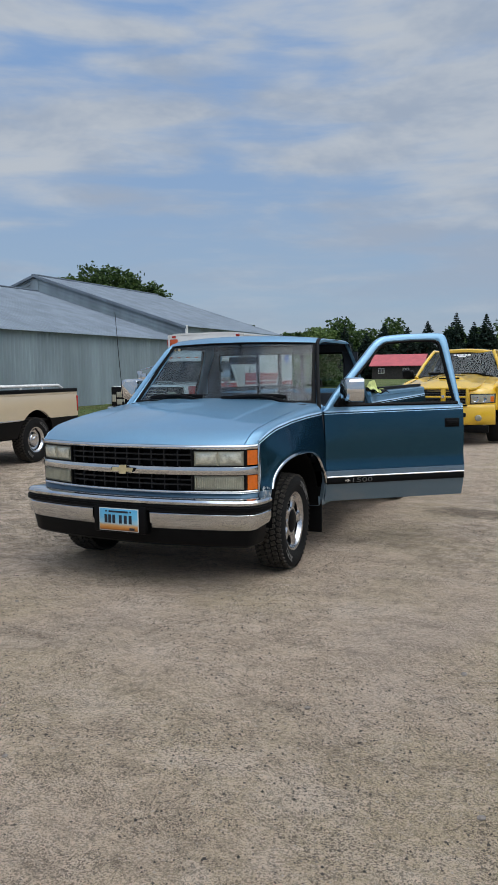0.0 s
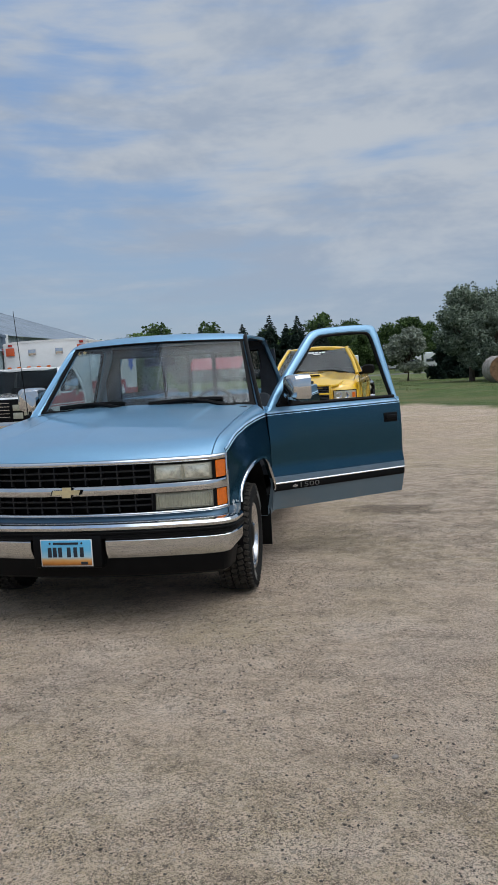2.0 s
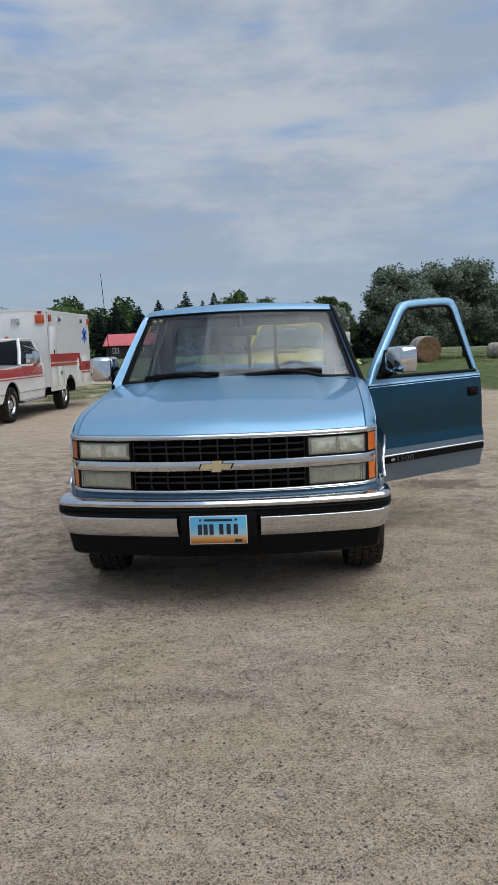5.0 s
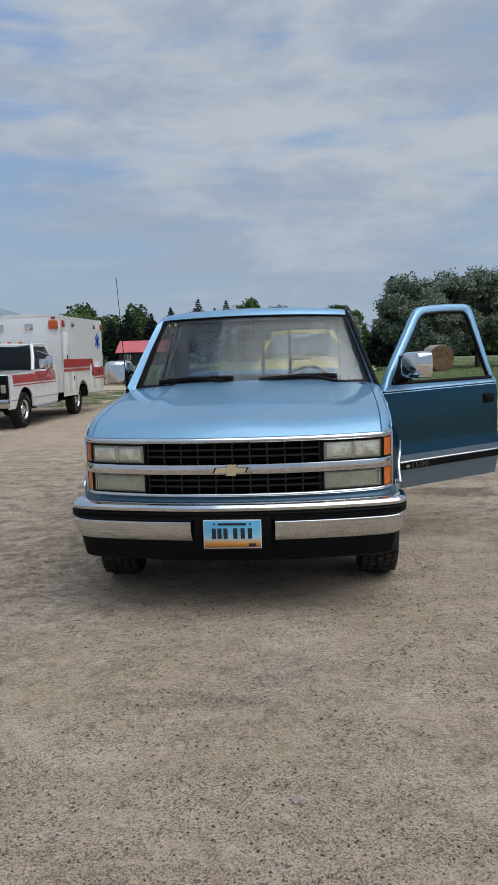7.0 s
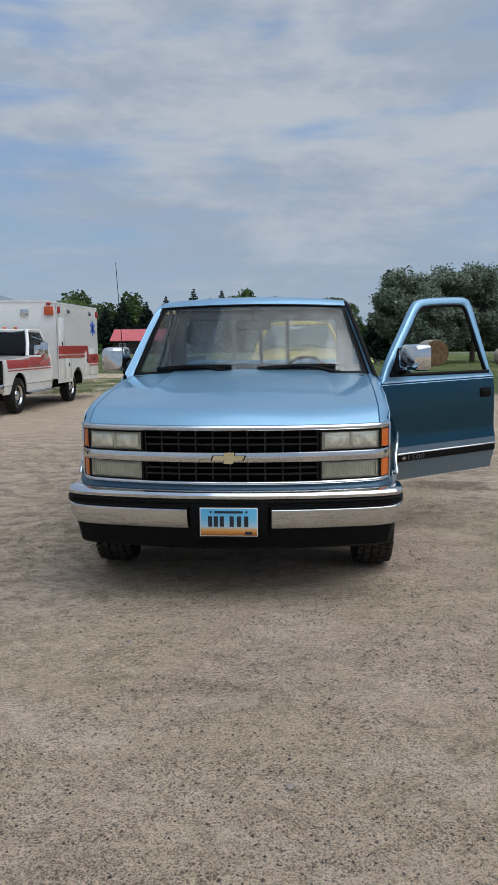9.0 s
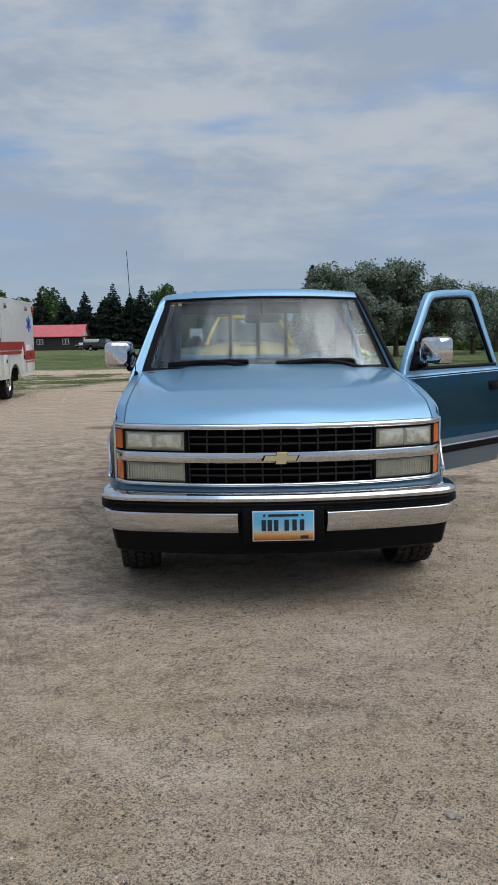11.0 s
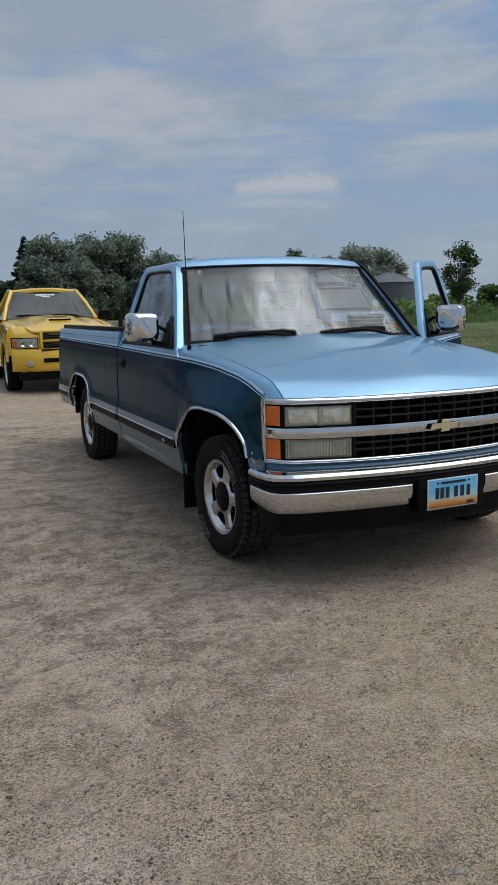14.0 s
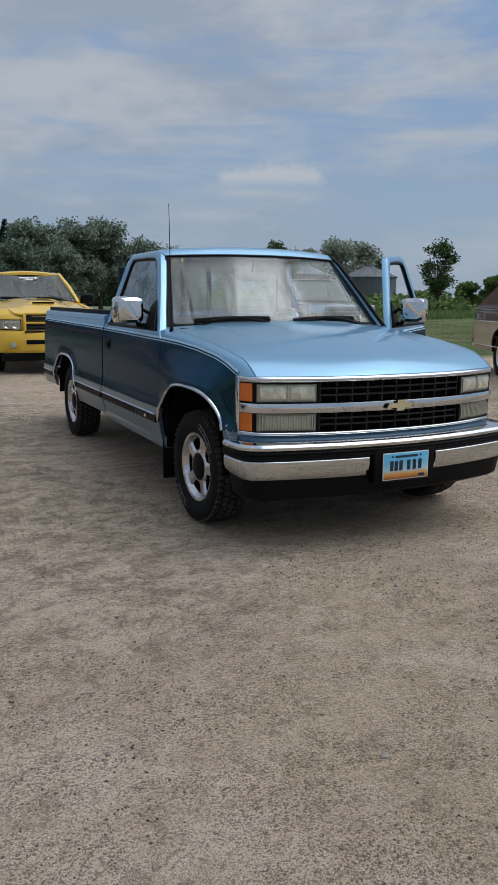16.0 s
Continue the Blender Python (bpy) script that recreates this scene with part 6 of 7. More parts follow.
greenhouse(ram, YELLOW, 0.885, 1.275, 0.65, 1.83, 1.60, 2.22, 3.0, 2.82, (), 0.05, PICKUP_GLASS)
cabin(ram, 0.84, 1.6, 2.9, 1.25)
slab(ram, "cowl", BLACK, -0.72, 0.72, 1.50, 1.64, 1.25, 1.297, 0.01)
for x0, x1 in ((-0.62, 0.0), (0.05, 0.66)):
    bm = bm_new()
    tube(bm, [(x1, 1.585, 1.295), (x0 + 0.3, 1.655, 1.355), (x0, 1.655, 1.355)], 0.014, 6)
    part("wiper", bm, BLACK, ram)
bm = bm_new()
for x, wd in ((-0.16, 0.05), (-0.09, 0.06), (-0.01, 0.07), (0.07, 0.05), (0.14, 0.06)):
    box(bm, x - wd / 2, x + wd / 2, -0.002, 0, -0.02, 0.02, m=pose(0, 2.105, 1.74, -46, 0, 0))
box(bm, -0.08, 0.08, -0.002, 0, -0.065, -0.035, m=pose(0, 2.105, 1.74, -46, 0, 0))
part("windscreen_banner", bm, LETTER, ram, "white bars across the windscreen top")
slab(ram, "cab_rear", YELLOW, -0.93, 0.93, 2.95, 2.98, 0.45, 1.27, 0.01)
slab(ram, "bed_front", YELLOW, -0.90, 0.90, 2.99, 3.03, 0.45, 1.25, 0.01)
slab(ram, "tailgate", YELLOW, -0.86, 0.86, 5.20, 5.25, 0.55, 1.25, 0.02)
slab(ram, "bed_floor", BLACK, -0.86, 0.86, 3.0, 5.2, 0.68, 0.72, 0)
slab(ram, "chassis", DARK, -0.70, 0.70, 0.15, 5.1, 0.36, 0.66, 0.02)

# ---- old dark sedan ----
sedan = thing("sedan", "dark grey old saloon car with chrome bumper and round headlights", "car", pose(0.05, 20.5, 0, 0, 0, 4))
for s in (-1, 1):
    side_with_arches(sedan, "body_side", BLACK_PAINT, s, 0.97, 0.1, 5.3, 0.30, lambda y: 0.93 - 0.05 * abs(y - 2.6) / 2.6, ((1.0, 0.40, 0.34), (4.1, 0.38, 0.34)), 60, 10, (0.3, 0.95), 0.06)
    for y in (1.0, 4.1):
        wheel(sedan, pose(s * 0.85, y, 0.335, 0, 0, 0 if s < 0 else 180), 0.34, 0.19, 0.19, CHROME, "steel", 0, False)
    for x in (0.60, 0.78):
        bm = bm_new()
        lathe(bm, [(0.0, -0.02), (0.07, -0.01), (0.085, 0.0), (0.085, 0.06)], 20, Matrix.Translation((s * x, 0.05, 0.72)) @ Matrix.Rotation(radians(90), 4, "Z"))
        part("headlight", bm, LENS, sedan)
bm = bm_new()
sheet(bm, lambda u, v: ((-1 + 2 * u) * 0.95, 0.08 + 1.75 * v, 0.86 + 0.06 * v + 0.05 * (1 - (2 * u - 1) ** 2)), 16, 8, (0, 0, -0.04))
part("hood", bm, BLACK_PAINT, sedan)
bm = bm_new()
sheet(bm, lambda u, v: ((-1 + 2 * u) * 0.95, 3.9 + 1.4 * v, 0.93 - 0.05 * v + 0.04 * (1 - (2 * u - 1) ** 2)), 16, 8, (0, 0, -0.04))
part("boot_lid", bm, BLACK_PAINT, sedan)
greenhouse(sedan, BLACK_PAINT, 0.90, 0.93, 0.66, 1.36, 1.75, 2.30, 4.05, 3.55, ((2.85, 2.85),), 0.04)
slab(sedan, "grille", CHROME, -0.48, 0.48, 0.03, 0.12, 0.60, 0.82, 0.02)
slab(sedan, "front_bumper", CHROME, -0.97, 0.97, -0.08, 0.10, 0.36, 0.52, 0.04)
slab(sedan, "chassis", DARK, -0.75, 0.75, 0.2, 5.1, 0.26, 0.6, 0.02)
slab(sedan, "rear_panel", BLACK_PAINT, -0.93, 0.93, 5.22, 5.3, 0.4, 0.88, 0.03)


# ---- shed of ribbed sheet metal ----
def ribbed(name, colour, axis, pitch, rough=0.45, metal=0.5):
    """Sheet metal: streaks and dulled zinc; ribs are in the mesh."""
    m, t, b = material(name)
    co = t.coords()
    a = t.noise(t.mapped(co, (0.8, 0.8, 0.12)), 1.2, 6.0, 0.6)
    f = t.noise(t.mapped(co, (3, 3, 0.4)), 4.0, 4.0, 0.6)
    col = t.mix(t.smooth(a, 0.3, 0.7), tuple(c * 0.8 for c in colour), tuple(c * 1.12 for c in colour))
    col = t.mix(t.math("MULTIPLY", t.smooth(f, 0.55, 0.8), 0.25), col, (0.30, 0.31, 0.30))
    put(t, b, Base_Color=col, Metallic=metal, Roughness=t.math("MULTIPLY_ADD", f, 0.2, rough))
    return m


WALL_METAL = ribbed("galvanised_wall", (0.27, 0.325, 0.355), 0, 0.3, 0.5, 0.35)
ROOF_METAL = ribbed("galvanised_roof", (0.20, 0.24, 0.285), 0, 0.6, 0.5, 0.3)
RED_ROOF = simple("red_roof_metal", (0.50, 0.10, 0.11), 0.5, 0, 0.15, 1.0)
BARN_WALL = simple("dark_barn_boards", (0.035, 0.030, 0.028), 0.8, 0, 0.35, 3.0)
BIN_METAL = ribbed("bin_metal", (0.12, 0.13, 0.14), 0, 0.1, 0.55, 0.3)
STRAW = simple("weathered_straw", (0.17, 0.095, 0.05), 0.95, 0, 0.45, 5.0, 0.6)
WRAP = simple("bale_wrap", (0.30, 0.265, 0.235), 0.7, 0, 0.35, 4.0, 0.5)


def ribbed_sheet(bm, a, b, c, d, step, depth):
    """A ribbed panel with ribs from edge ab to edge dc; a, b run across the ribs."""
    a, b, c, d = (Vector(p) for p in (a, b, c, d))
    n = max(2, round((b - a).length / step))
    nrm = (b - a).cross(d - a).normalized()
    us, off = [], []
    for i in range(n):
        us += [i / n, (i + 0.12) / n, (i + 0.24) / n, (i + 0.36) / n]
        off += [0, 1, 1, 0]
    us.append(1.0), off.append(0)
    lo = [bm.verts.new(a.lerp(b, u) + nrm * (o * depth)) for u, o in zip(us, off)]
    hi = [bm.verts.new(d.lerp(c, u) + nrm * (o * depth)) for u, o in zip(us, off)]
    for i in range(len(us) - 1):
        bm.faces.new((lo[i], lo[i + 1], hi[i + 1], hi[i]))


def shed(name, label, x_e, x_r, y0, y1, eave, ridge, gable_a=True):
    """A gabled shed along y: near eave at x_e, ridge at x_r, far eave mirrored."""
    x_w = 2 * x_r - x_e
    root = thing(name, label, "shed")
    bm = bm_new()
    ribbed_sheet(bm, (x_e, y0, 0), (x_e, y1, 0), (x_e, y1, eave), (x_e, y0, eave), 0.22, 0.022)
    part("side_wall", bm, WALL_METAL, root, sharp=10)
    bm = bm_new()
    ribbed_sheet(bm, (x_w, y1, 0), (x_w, y0, 0), (x_w, y0, eave), (x_w, y1, eave), 0.22, 0.022)
    part("side_wall", bm, WALL_METAL, root, sharp=10)
    for y, s in ((y0, 1), (y1, -1)):
        bm = bm_new()
        for xa, xb in ((x_w, x_r), (x_r, x_e)):
            za, zb = (eave, ridge) if xa == x_w else (ridge, eave)
            n = 24
            for k in range(n):
                u0, u1 = k / n, (k + 1) / n
                p = [(xa + (xb - xa) * u, za + (zb - za) * u) for u in (u0, u1)]
                vs = [bm.verts.new(q) for q in ((p[0][0], y - 0.012 * (k % 2), 0), (p[1][0], y - 0.012 * (k % 2), 0), (p[1][0], y - 0.012 * (k % 2), p[1][1]), (p[0][0], y - 0.012 * (k % 2), p[0][1]))]
                bm.faces.new(vs)
        # horizontal laps
        part("gable_wall", bm, WALL_METAL, root, sharp=10)
    for xa, sgn in ((x_e, 1), (x_w, -1)):
        bm = bm_new()
        ov = 0.25 if sgn > 0 else -0.25
        dz = -(ridge - eave) / abs(x_r - x_e) * 0.25
        pts = [(xa + ov, y0 - 0.2, eave + dz + 0.03), (xa + ov, y1 + 0.2, eave + dz + 0.03), (x_r, y1 + 0.2, ridge + 0.03), (x_r, y0 - 0.2, ridge + 0.03)]
        if sgn < 0:
            pts = [pts[1], pts[0], pts[3], pts[2]]
        ribbed_sheet(bm, *pts, 0.30, 0.018)
        part("roof_slope", bm, ROOF_METAL, root, sharp=10)
    bm = bm_new()
    box(bm, x_r - 0.18, x_r + 0.18, y0 - 0.2, y1 + 0.2, ridge + 0.0, ridge + 0.08, 0.03)
    part("ridge_cap", bm, ROOF_METAL, root)
    for y in (y0 - 0.2, y1 + 0.2):
        for xa in (x_e + 0.25, x_w - 0.25):
            bm = bm_new()
            dz = -(ridge - eave) / abs(x_r - x_e) * 0.25
            loft(bm, [[(x, y + dy, z + dq) for dy, dq in ((-0.02, -0.10), (0.02, -0.10), (0.02, 0.05), (-0.02, 0.05))] for x, z in ((xa, eave + dz), (x_r, ridge))])
            part("rake_trim", bm, ROOF_METAL, root)
    return root


shed("metal_shed", "long low shed of galvanised ribbed sheet metal", -18.2, -28.2, 2.0, 32.7, 3.2, 6.35)
tall_shed = shed("metal_shed", "taller galvanised shed joined behind the low one", -18.2, -28.3, 33.0, 46.5, 4.0, 7.3)
# horizontal cladding on the tall gable above the low roof
for side in (-1, 1):
    for k in range(7):
        bm = bm_new()
        ends = ((-28.3 + side * 0.25, 7.3 - 0.08), (-28.3 + side * 10.0, 4.0 + 0.03))
        loft(bm, [[(x, y, z - 0.22 * k + dz) for y, dz in ((32.955, 0.0), (32.925, -0.20), (32.975, -0.205), (32.975, 0.0))] for x, z in ends])
        part("lap_board", bm, WALL_METAL, tall_shed)
slab(tall_shed, "apex_panel", WALL_METAL, -28.55, -28.05, 32.90, 32.97, 5.4, 7.12, 0.01)
slab(tall_shed, "corner_trim", ROOF_METAL, -18.25, -18.05, 32.88, 33.05, 0, 4.0, 0.01)
slab(tall_shed, "downspout", LETTER, -18.02, -17.9, 32.8, 32.92, 3.2, 4.0, 0.02)

# ---- far barn with a red roof ----
barn = thing("barn", "small dark barn with a red metal roof beyond the mown field", "barn")
bx0, bx1, by0, by1 = -34.2, -25.8, 127.0, 133.0
for x in (bx0, bx1):
    slab(barn, "end_wall", BARN_WALL, x - 0.1, x + 0.1, by0, by1, 0, 2.4, 0)
for y in (by0, by1):
    slab(barn, "long_wall", BARN_WALL, bx0, bx1, y - 0.1, y + 0.1, 0, 2.4, 0)
for x in (bx0, bx1):
    bm = bm_new()
    loft(bm, [[(x + dx, y, z) for y, z in ((by0, 2.4), ((by0 + by1) / 2, 4.1), (by1, 2.4))] for dx in (-0.1, 0.1)])
    part("gable", bm, LETTER if x == bx1 else BARN_WALL, barn)
for a, b in ((by0 - 0.5, (by0 + by1) / 2), (by1 + 0.5, (by0 + by1) / 2)):
    bm = bm_new()
    sheet(bm, lambda u, v: (bx0 - 0.5 + (bx1 - bx0 + 1.0) * u, a + (b - a) * v, 2.2 + 2.0 * v), 2, 2, (0, 0, 0.08))
    part("roof", bm, RED_ROOF, barn, "red metal roof")
slab(barn, "door", LETTER, bx1 + 0.1, bx1 + 0.16, 128.8, 130.0, 0, 2.1, 0.01, "white door")
for x in (-32.6, -28.3):
    wn = slab(barn, "window", LETTER, x - 0.55, x + 0.55, by0 - 0.18, by0 - 0.1, 0.95, 1.9, 0.01)
    for dx in (-0.26, 0.26):
        slab(wn, "pane", DARK_GLASS, x + dx - 0.21, x + dx + 0.21, by0 - 0.2, by0 - 0.17, 1.03, 1.82, 0)


# ---- grain bins ----
def grain_bin(x, y, r=3.2, eave=3.9, peak=5.25):
    root = thing("grain_bin", "round galvanised grain bin with a conical roof", "grain bin", pose(x, y, 0), "grain bins")
    bm = bm_new()
    prof = []
    for k in range(60):
        z = eave * k / 59
        prof.append((r + 0.012 * math.sin(k * math.pi * 0.5 * 2 + 0.7), z))
    lathe(bm, [(q, z) for q, z in prof], 40, Matrix.Rotation(radians(-90), 4, "Y"))
    part("wall", bm, BIN_METAL, root)
    n = 20
    for k in range(n):
        bm = bm_new()
        a0, a1 = 2 * math.pi * k / n, 2 * math.pi * (k + 1) / n
        rr = r + 0.15
        vs = [(rr * math.cos(a0), rr * math.sin(a0), eave - 0.05), (rr * math.cos(a1), rr * math.sin(a1), eave - 0.05), (0.35 * math.cos(a1), 0.35 * math.sin(a1), peak - 0.12), (0.35 * math.cos(a0), 0.35 * math.sin(a0), peak - 0.12)]
        bm.faces.new([bm.verts.new(v) for v in vs])
        tube(bm, [vs[0], vs[3]], 0.04, 5)
        part("roof_panel", bm, BIN_METAL, root)
    bm = bm_new()
    lathe(bm, [(0.45, peak - 0.16), (0.42, peak + 0.08), (0.0, peak + 0.16)], 20, Matrix.Rotation(radians(-90), 4, "Y"))
    part("cap", bm, BIN_METAL, root)
    bm = bm_new()
    box(bm, -0.45, 0.45, -r - 0.06, -r + 0.1, 0.6, 2.2, 0.02)
    part("hatch", bm, BIN_METAL, root)
    return root


grain_bin(49.4, 75.2)
grain_bin(43.1, 80.6, 3.4, 4.2, 5.75)


# ---- hay bales ----
def bale(x, y, turn, r=0.75, ln=1.5):
    root = thing("hay_bale", "weathered brown round hay bale lying in the grass", "hay bale", pose(x, y, 0, 0, 0, turn), "round bales")
    bm = bm_new()
    rng = random.Random(int(x * 10))
    rings = []
    for i in range(9):
        u = -ln / 2 + ln * i / 8
        rings.append([(u, (r - (0.04 if i in (0, 8) else 0)) * math.cos(q) * (1 + 0.02 * rng.uniform(-1, 1)), r - 0.03 + (r - (0.04 if i in (0, 8) else 0)) * math.sin(q) * (1 + 0.02 * rng.uniform(-1, 1))) for q in np.linspace(0, 2 * math.pi, 32, endpoint=False)])
    loft(bm, rings, True, False)
    part("net_wrap", bm, WRAP, root)
    for sx in (-1, 1):
        bm = bm_new()
        lathe(bm, [(r * 0.96, 0.0), (r * 0.7, 0.020), (r * 0.66, 0.014), (r * 0.42, 0.026), (r * 0.38, 0.020), (0.0, 0.03)], 28, Matrix.Translation((sx * (ln / 2 - 0.005), 0, r - 0.03)) @ (Matrix.Identity(4) if sx > 0 else Matrix.Rotation(math.pi, 4, "Z")))
        part("straw_end", bm, STRAW, root)
    return root


bale(7.45, 44.0, -78, 0.80)
bale(12.45, 46.5, -40, 0.52, 1.2)


# ---- far vehicles on the road ----
def caravan(x, y, ln=7.0, hgt=2.9, turn=0):
    root = thing("travel_trailer", "white travel trailer parked along the far road", "trailer", pose(x, y, 0, 0, 0, turn), "far trailers")
    bm = bm_new()
    box(bm, -1.2, 1.2, -ln / 2, ln / 2, 0.55, hgt, 0.25, 3)
    part("body", bm, WHITE, root)
    slab(root, "front_window", DARK_GLASS, -0.7, 0.7, -ln / 2 - 0.02, -ln / 2 + 0.03, 1.5, 2.1, 0.02)
    for s in (-1, 1):
        slab(root, "side_window", DARK_GLASS, s * 1.19, s * 1.22, -1.2, 0.2, 1.5, 2.1, 0.01)
        slab(root, "stripe", STAR_BLUE, s * 1.19, s * 1.215, -ln / 2 + 0.3, ln / 2 - 0.3, 1.0, 1.2, 0)
        for y2 in (-0.4, 0.45):
            bm = bm_new()
            lathe(bm, [(0.0, -0.1), (0.33, -0.1), (0.35, 0), (0.33, 0.1), (0, 0.1)], 16, Matrix.Translation((s * 1.05, y2, 0.35)))
            part("wheel", bm, RUBBER, root)
    slab(root, "chassis", DARK, -0.9, 0.9, -ln / 2 - 0.8, ln / 2 - 0.3, 0.4, 0.56, 0)
    return root


caravan(-7.6, 147.0, 7.0, 3.5, 4)
caravan(0.2, 152.0, 7.0, 2.7, 4)
caravan(4.6, 158.0, 7.0, 3.4, -3)
caravan(7.2, 150.0, 6.0, 3.3, -3)
far_a = square_truck("pickup_truck", "far dark pickup with a white cap by the field", pose(-17.2, 112.0, 0, 0, 0, 75), BLACK_PAINT)
slab(far_a, "cap", WHITE, -0.95, 0.95, 3.05, 5.35, 1.24, 1.75, 0.08)
square_truck("pickup_truck", "far white work truck standing before the spruces", pose(-20.0, 124.0, 0, 0, 0, 90), WHITE)
trailer = thing("flatbed_trailer", "long low flatbed trailer hitched in the far yard", "trailer", pose(-23.2, 122.0, 0.0))
slab(trailer, "deck", BRUSHED, -2.4, 2.4, -1.1, 1.1, 0.75, 0.9, 0.02)
slab(trailer, "frame", DARK, -2.3, 3.2, -0.6, 0.6, 0.58, 0.75, 0.0)
for s in (-1, 1):
    for x in (-0.5, 0.45):
        bm = bm_new()
        lathe(bm, [(0.0, -0.1), (0.36, -0.1), (0.38, 0), (0.36, 0.1), (0, 0.1)], 16, Matrix.Translation((x, s * 0.9, 0.36)) @ Matrix.Rotation(radians(90), 4, "Z"))
        part("wheel", bm, RUBBER, trailer)


# ---- trees and plants ----
def leaf_material(name, dark, light):
    m, t, b = material(name)
    rnd = t.n("ShaderNodeNewGeometry").outputs["Random Per Island"]
    big = t.noise(t.coords(), 0.6, 3.0)
    k = t.math("ADD", t.math("MULTIPLY", rnd, 0.65), t.math("MULTIPLY", big, 0.35))
    put(t, b, Base_Color=t.mix(t.smooth(k, 0.15, 0.8), dark, light), Roughness=0.6)
    b.inputs["Specular IOR Level"].default_value = 0.25
    through_light = t.n("ShaderNodeBsdfTranslucent", {"Color": b.inputs["Base Color"].links[0].from_socket})
    mixed = t.n("ShaderNodeMixShader", {0: 0.34, 1: b.outputs[0], 2: through_light.outputs[0]})
    t.t.links.new(mixed.outputs[0], t.t.nodes["Material Output"].inputs[0])
    return m


OLIVE = leaf_material("silver_green_leaves", (0.060, 0.088, 0.055), (0.31, 0.365, 0.285))
GREEN = leaf_material("green_leaves", (0.022, 0.048, 0.014), (0.088, 0.140, 0.042))
BRIGHT = leaf_material("bright_green_leaves", (0.075, 0.13, 0.036), (0.20, 0.28, 0.095))
SPRUCE = leaf_material("spruce_needles", (0.010, 0.022, 0.016), (0.036, 0.062, 0.044))
SILVER = leaf_material("silver_leaves", (0.14, 0.165, 0.125), (0.40, 0.44, 0.36))
BLADES = leaf_material("grass_blades", (0.10, 0.13, 0.045), (0.25, 0.27, 0.115))
BARK = simple("bark", (0.085, 0.065, 0.050), 0.95, 0, 0.4, 5.0, 0.7)


def leaf_mesh(points, size, rng, mat, name, parent, stretch=1.6, flat=0.35):
    """One crown: a small folded leaf cluster at each point."""
    n = len(points)
    p = np.asarray(points, float)
    d1 = rng.normal(size=(n, 3))
    d1[:, 2] *= 0.7
    d1 /= np.linalg.norm(d1, axis=1)[:, None]
    d2 = rng.normal(size=(n, 3))
    d2 -= (d2 * d1).sum(1)[:, None] * d1
    d2 /= np.linalg.norm(d2, axis=1)[:, None]
    s = size * rng.uniform(0.6, 1.4, (n, 1))
    up = np.cross(d1, d2)
    a, b = d1 * s * stretch * 0.5, d2 * s * 0.5
    v = np.stack([p - a, p + b + up * s * flat * 0.4, p + a, p - b + up * s * flat * 0.4], 1).reshape(-1, 3)
    idx = np.arange(n)[:, None] * 4
    f = np.concatenate([idx + [0, 1, 2], idx + [0, 2, 3]])
    me = bpy.data.meshes.new(name)
    me.from_pydata(v.tolist(), [], f.tolist())
    me.materials.append(mat)
    ob = new(name, me)
    ob.parent = parent
    return ob


def crown_points(rng, lobes, count):
    """Points in the outer shells of lobes (x, y, z, rx, rz)."""
    w = np.array([l[3] ** 2 for l in lobes])
    pick = rng.choice(len(lobes), count, p=w / w.sum())
    L = np.array(lobes)[pick]
    d = rng.normal(size=(count, 3))
    d /= np.linalg.norm(d, axis=1)[:, None]
    rad = rng.uniform(0.1, 1.15, (count, 1)) ** 0.6
    lump = 1 + 0.22 * np.sin(d[:, :1] * 7 + pick[:, None]) * np.sin(d[:, 1:2] * 6) + 0.12 * np.sin(d[:, 2:3] * 11 + 2 * pick[:, None])
    return L[:, :3] + d * rad * lump * np.stack([L[:, 3], L[:, 3], L[:, 4]], 1)


def broad_tree(name, label, x, y, h, r, mat, seed, leaves=5000, size=0.2, trunk=0.25, group="", clear=0.25, lobes_n=14):
    rng = np.random.default_rng(seed)
    root = thing(name, label, "tree", pose(x, y, 0), group)
    bm = bm_new()
    lean = rng.uniform(-0.05, 0.05, 2) * h
    top = Vector((lean[0], lean[1], h * 0.72))
    tube(bm, [(0, 0, -0.1), (lean[0] * 0.2, lean[1] * 0.2, h * 0.2), (lean[0] * 0.6, lean[1] * 0.6, h * 0.45), top], [trunk, trunk * 0.8, trunk * 0.5, trunk * 0.15], 8)
    lobes = []
    for k in range(lobes_n):
        q = rng.uniform(0, 2 * math.pi)
        zz = h * rng.uniform(clear + 0.12, 0.90)
        span = r * math.sin(math.pi * min(1.0, max(0.12, (zz / h - clear * 0.6) / (1.08 - clear * 0.6)))) ** 0.6
        d = span * rng.uniform(0.35, 0.85)
        lr = r * rng.uniform(0.20, 0.40)
        lobes.append((d * math.cos(q), d * math.sin(q), min(zz, h - lr * 0.75), lr, lr * rng.uniform(0.65, 0.95)))
        a = Vector((lean[0] * 0.5, lean[1] * 0.5, h * rng.uniform(0.15, 0.5)))
        e = Vector(lobes[-1][:3])
        tube(bm, [a, a.lerp(e, 0.5) + Vector((0, 0, 0.06 * h * rng.uniform(-0.3, 1))), e], [trunk * 0.35, trunk * 0.2, trunk * 0.06], 5)
    lobes.append((lean[0], lean[1], h * 0.85, r * 0.4, h * 0.15))
    part("trunk", bm, BARK, root)
    leaf_mesh(crown_points(rng, lobes, leaves), size, rng, mat, "crown", root)
    return root


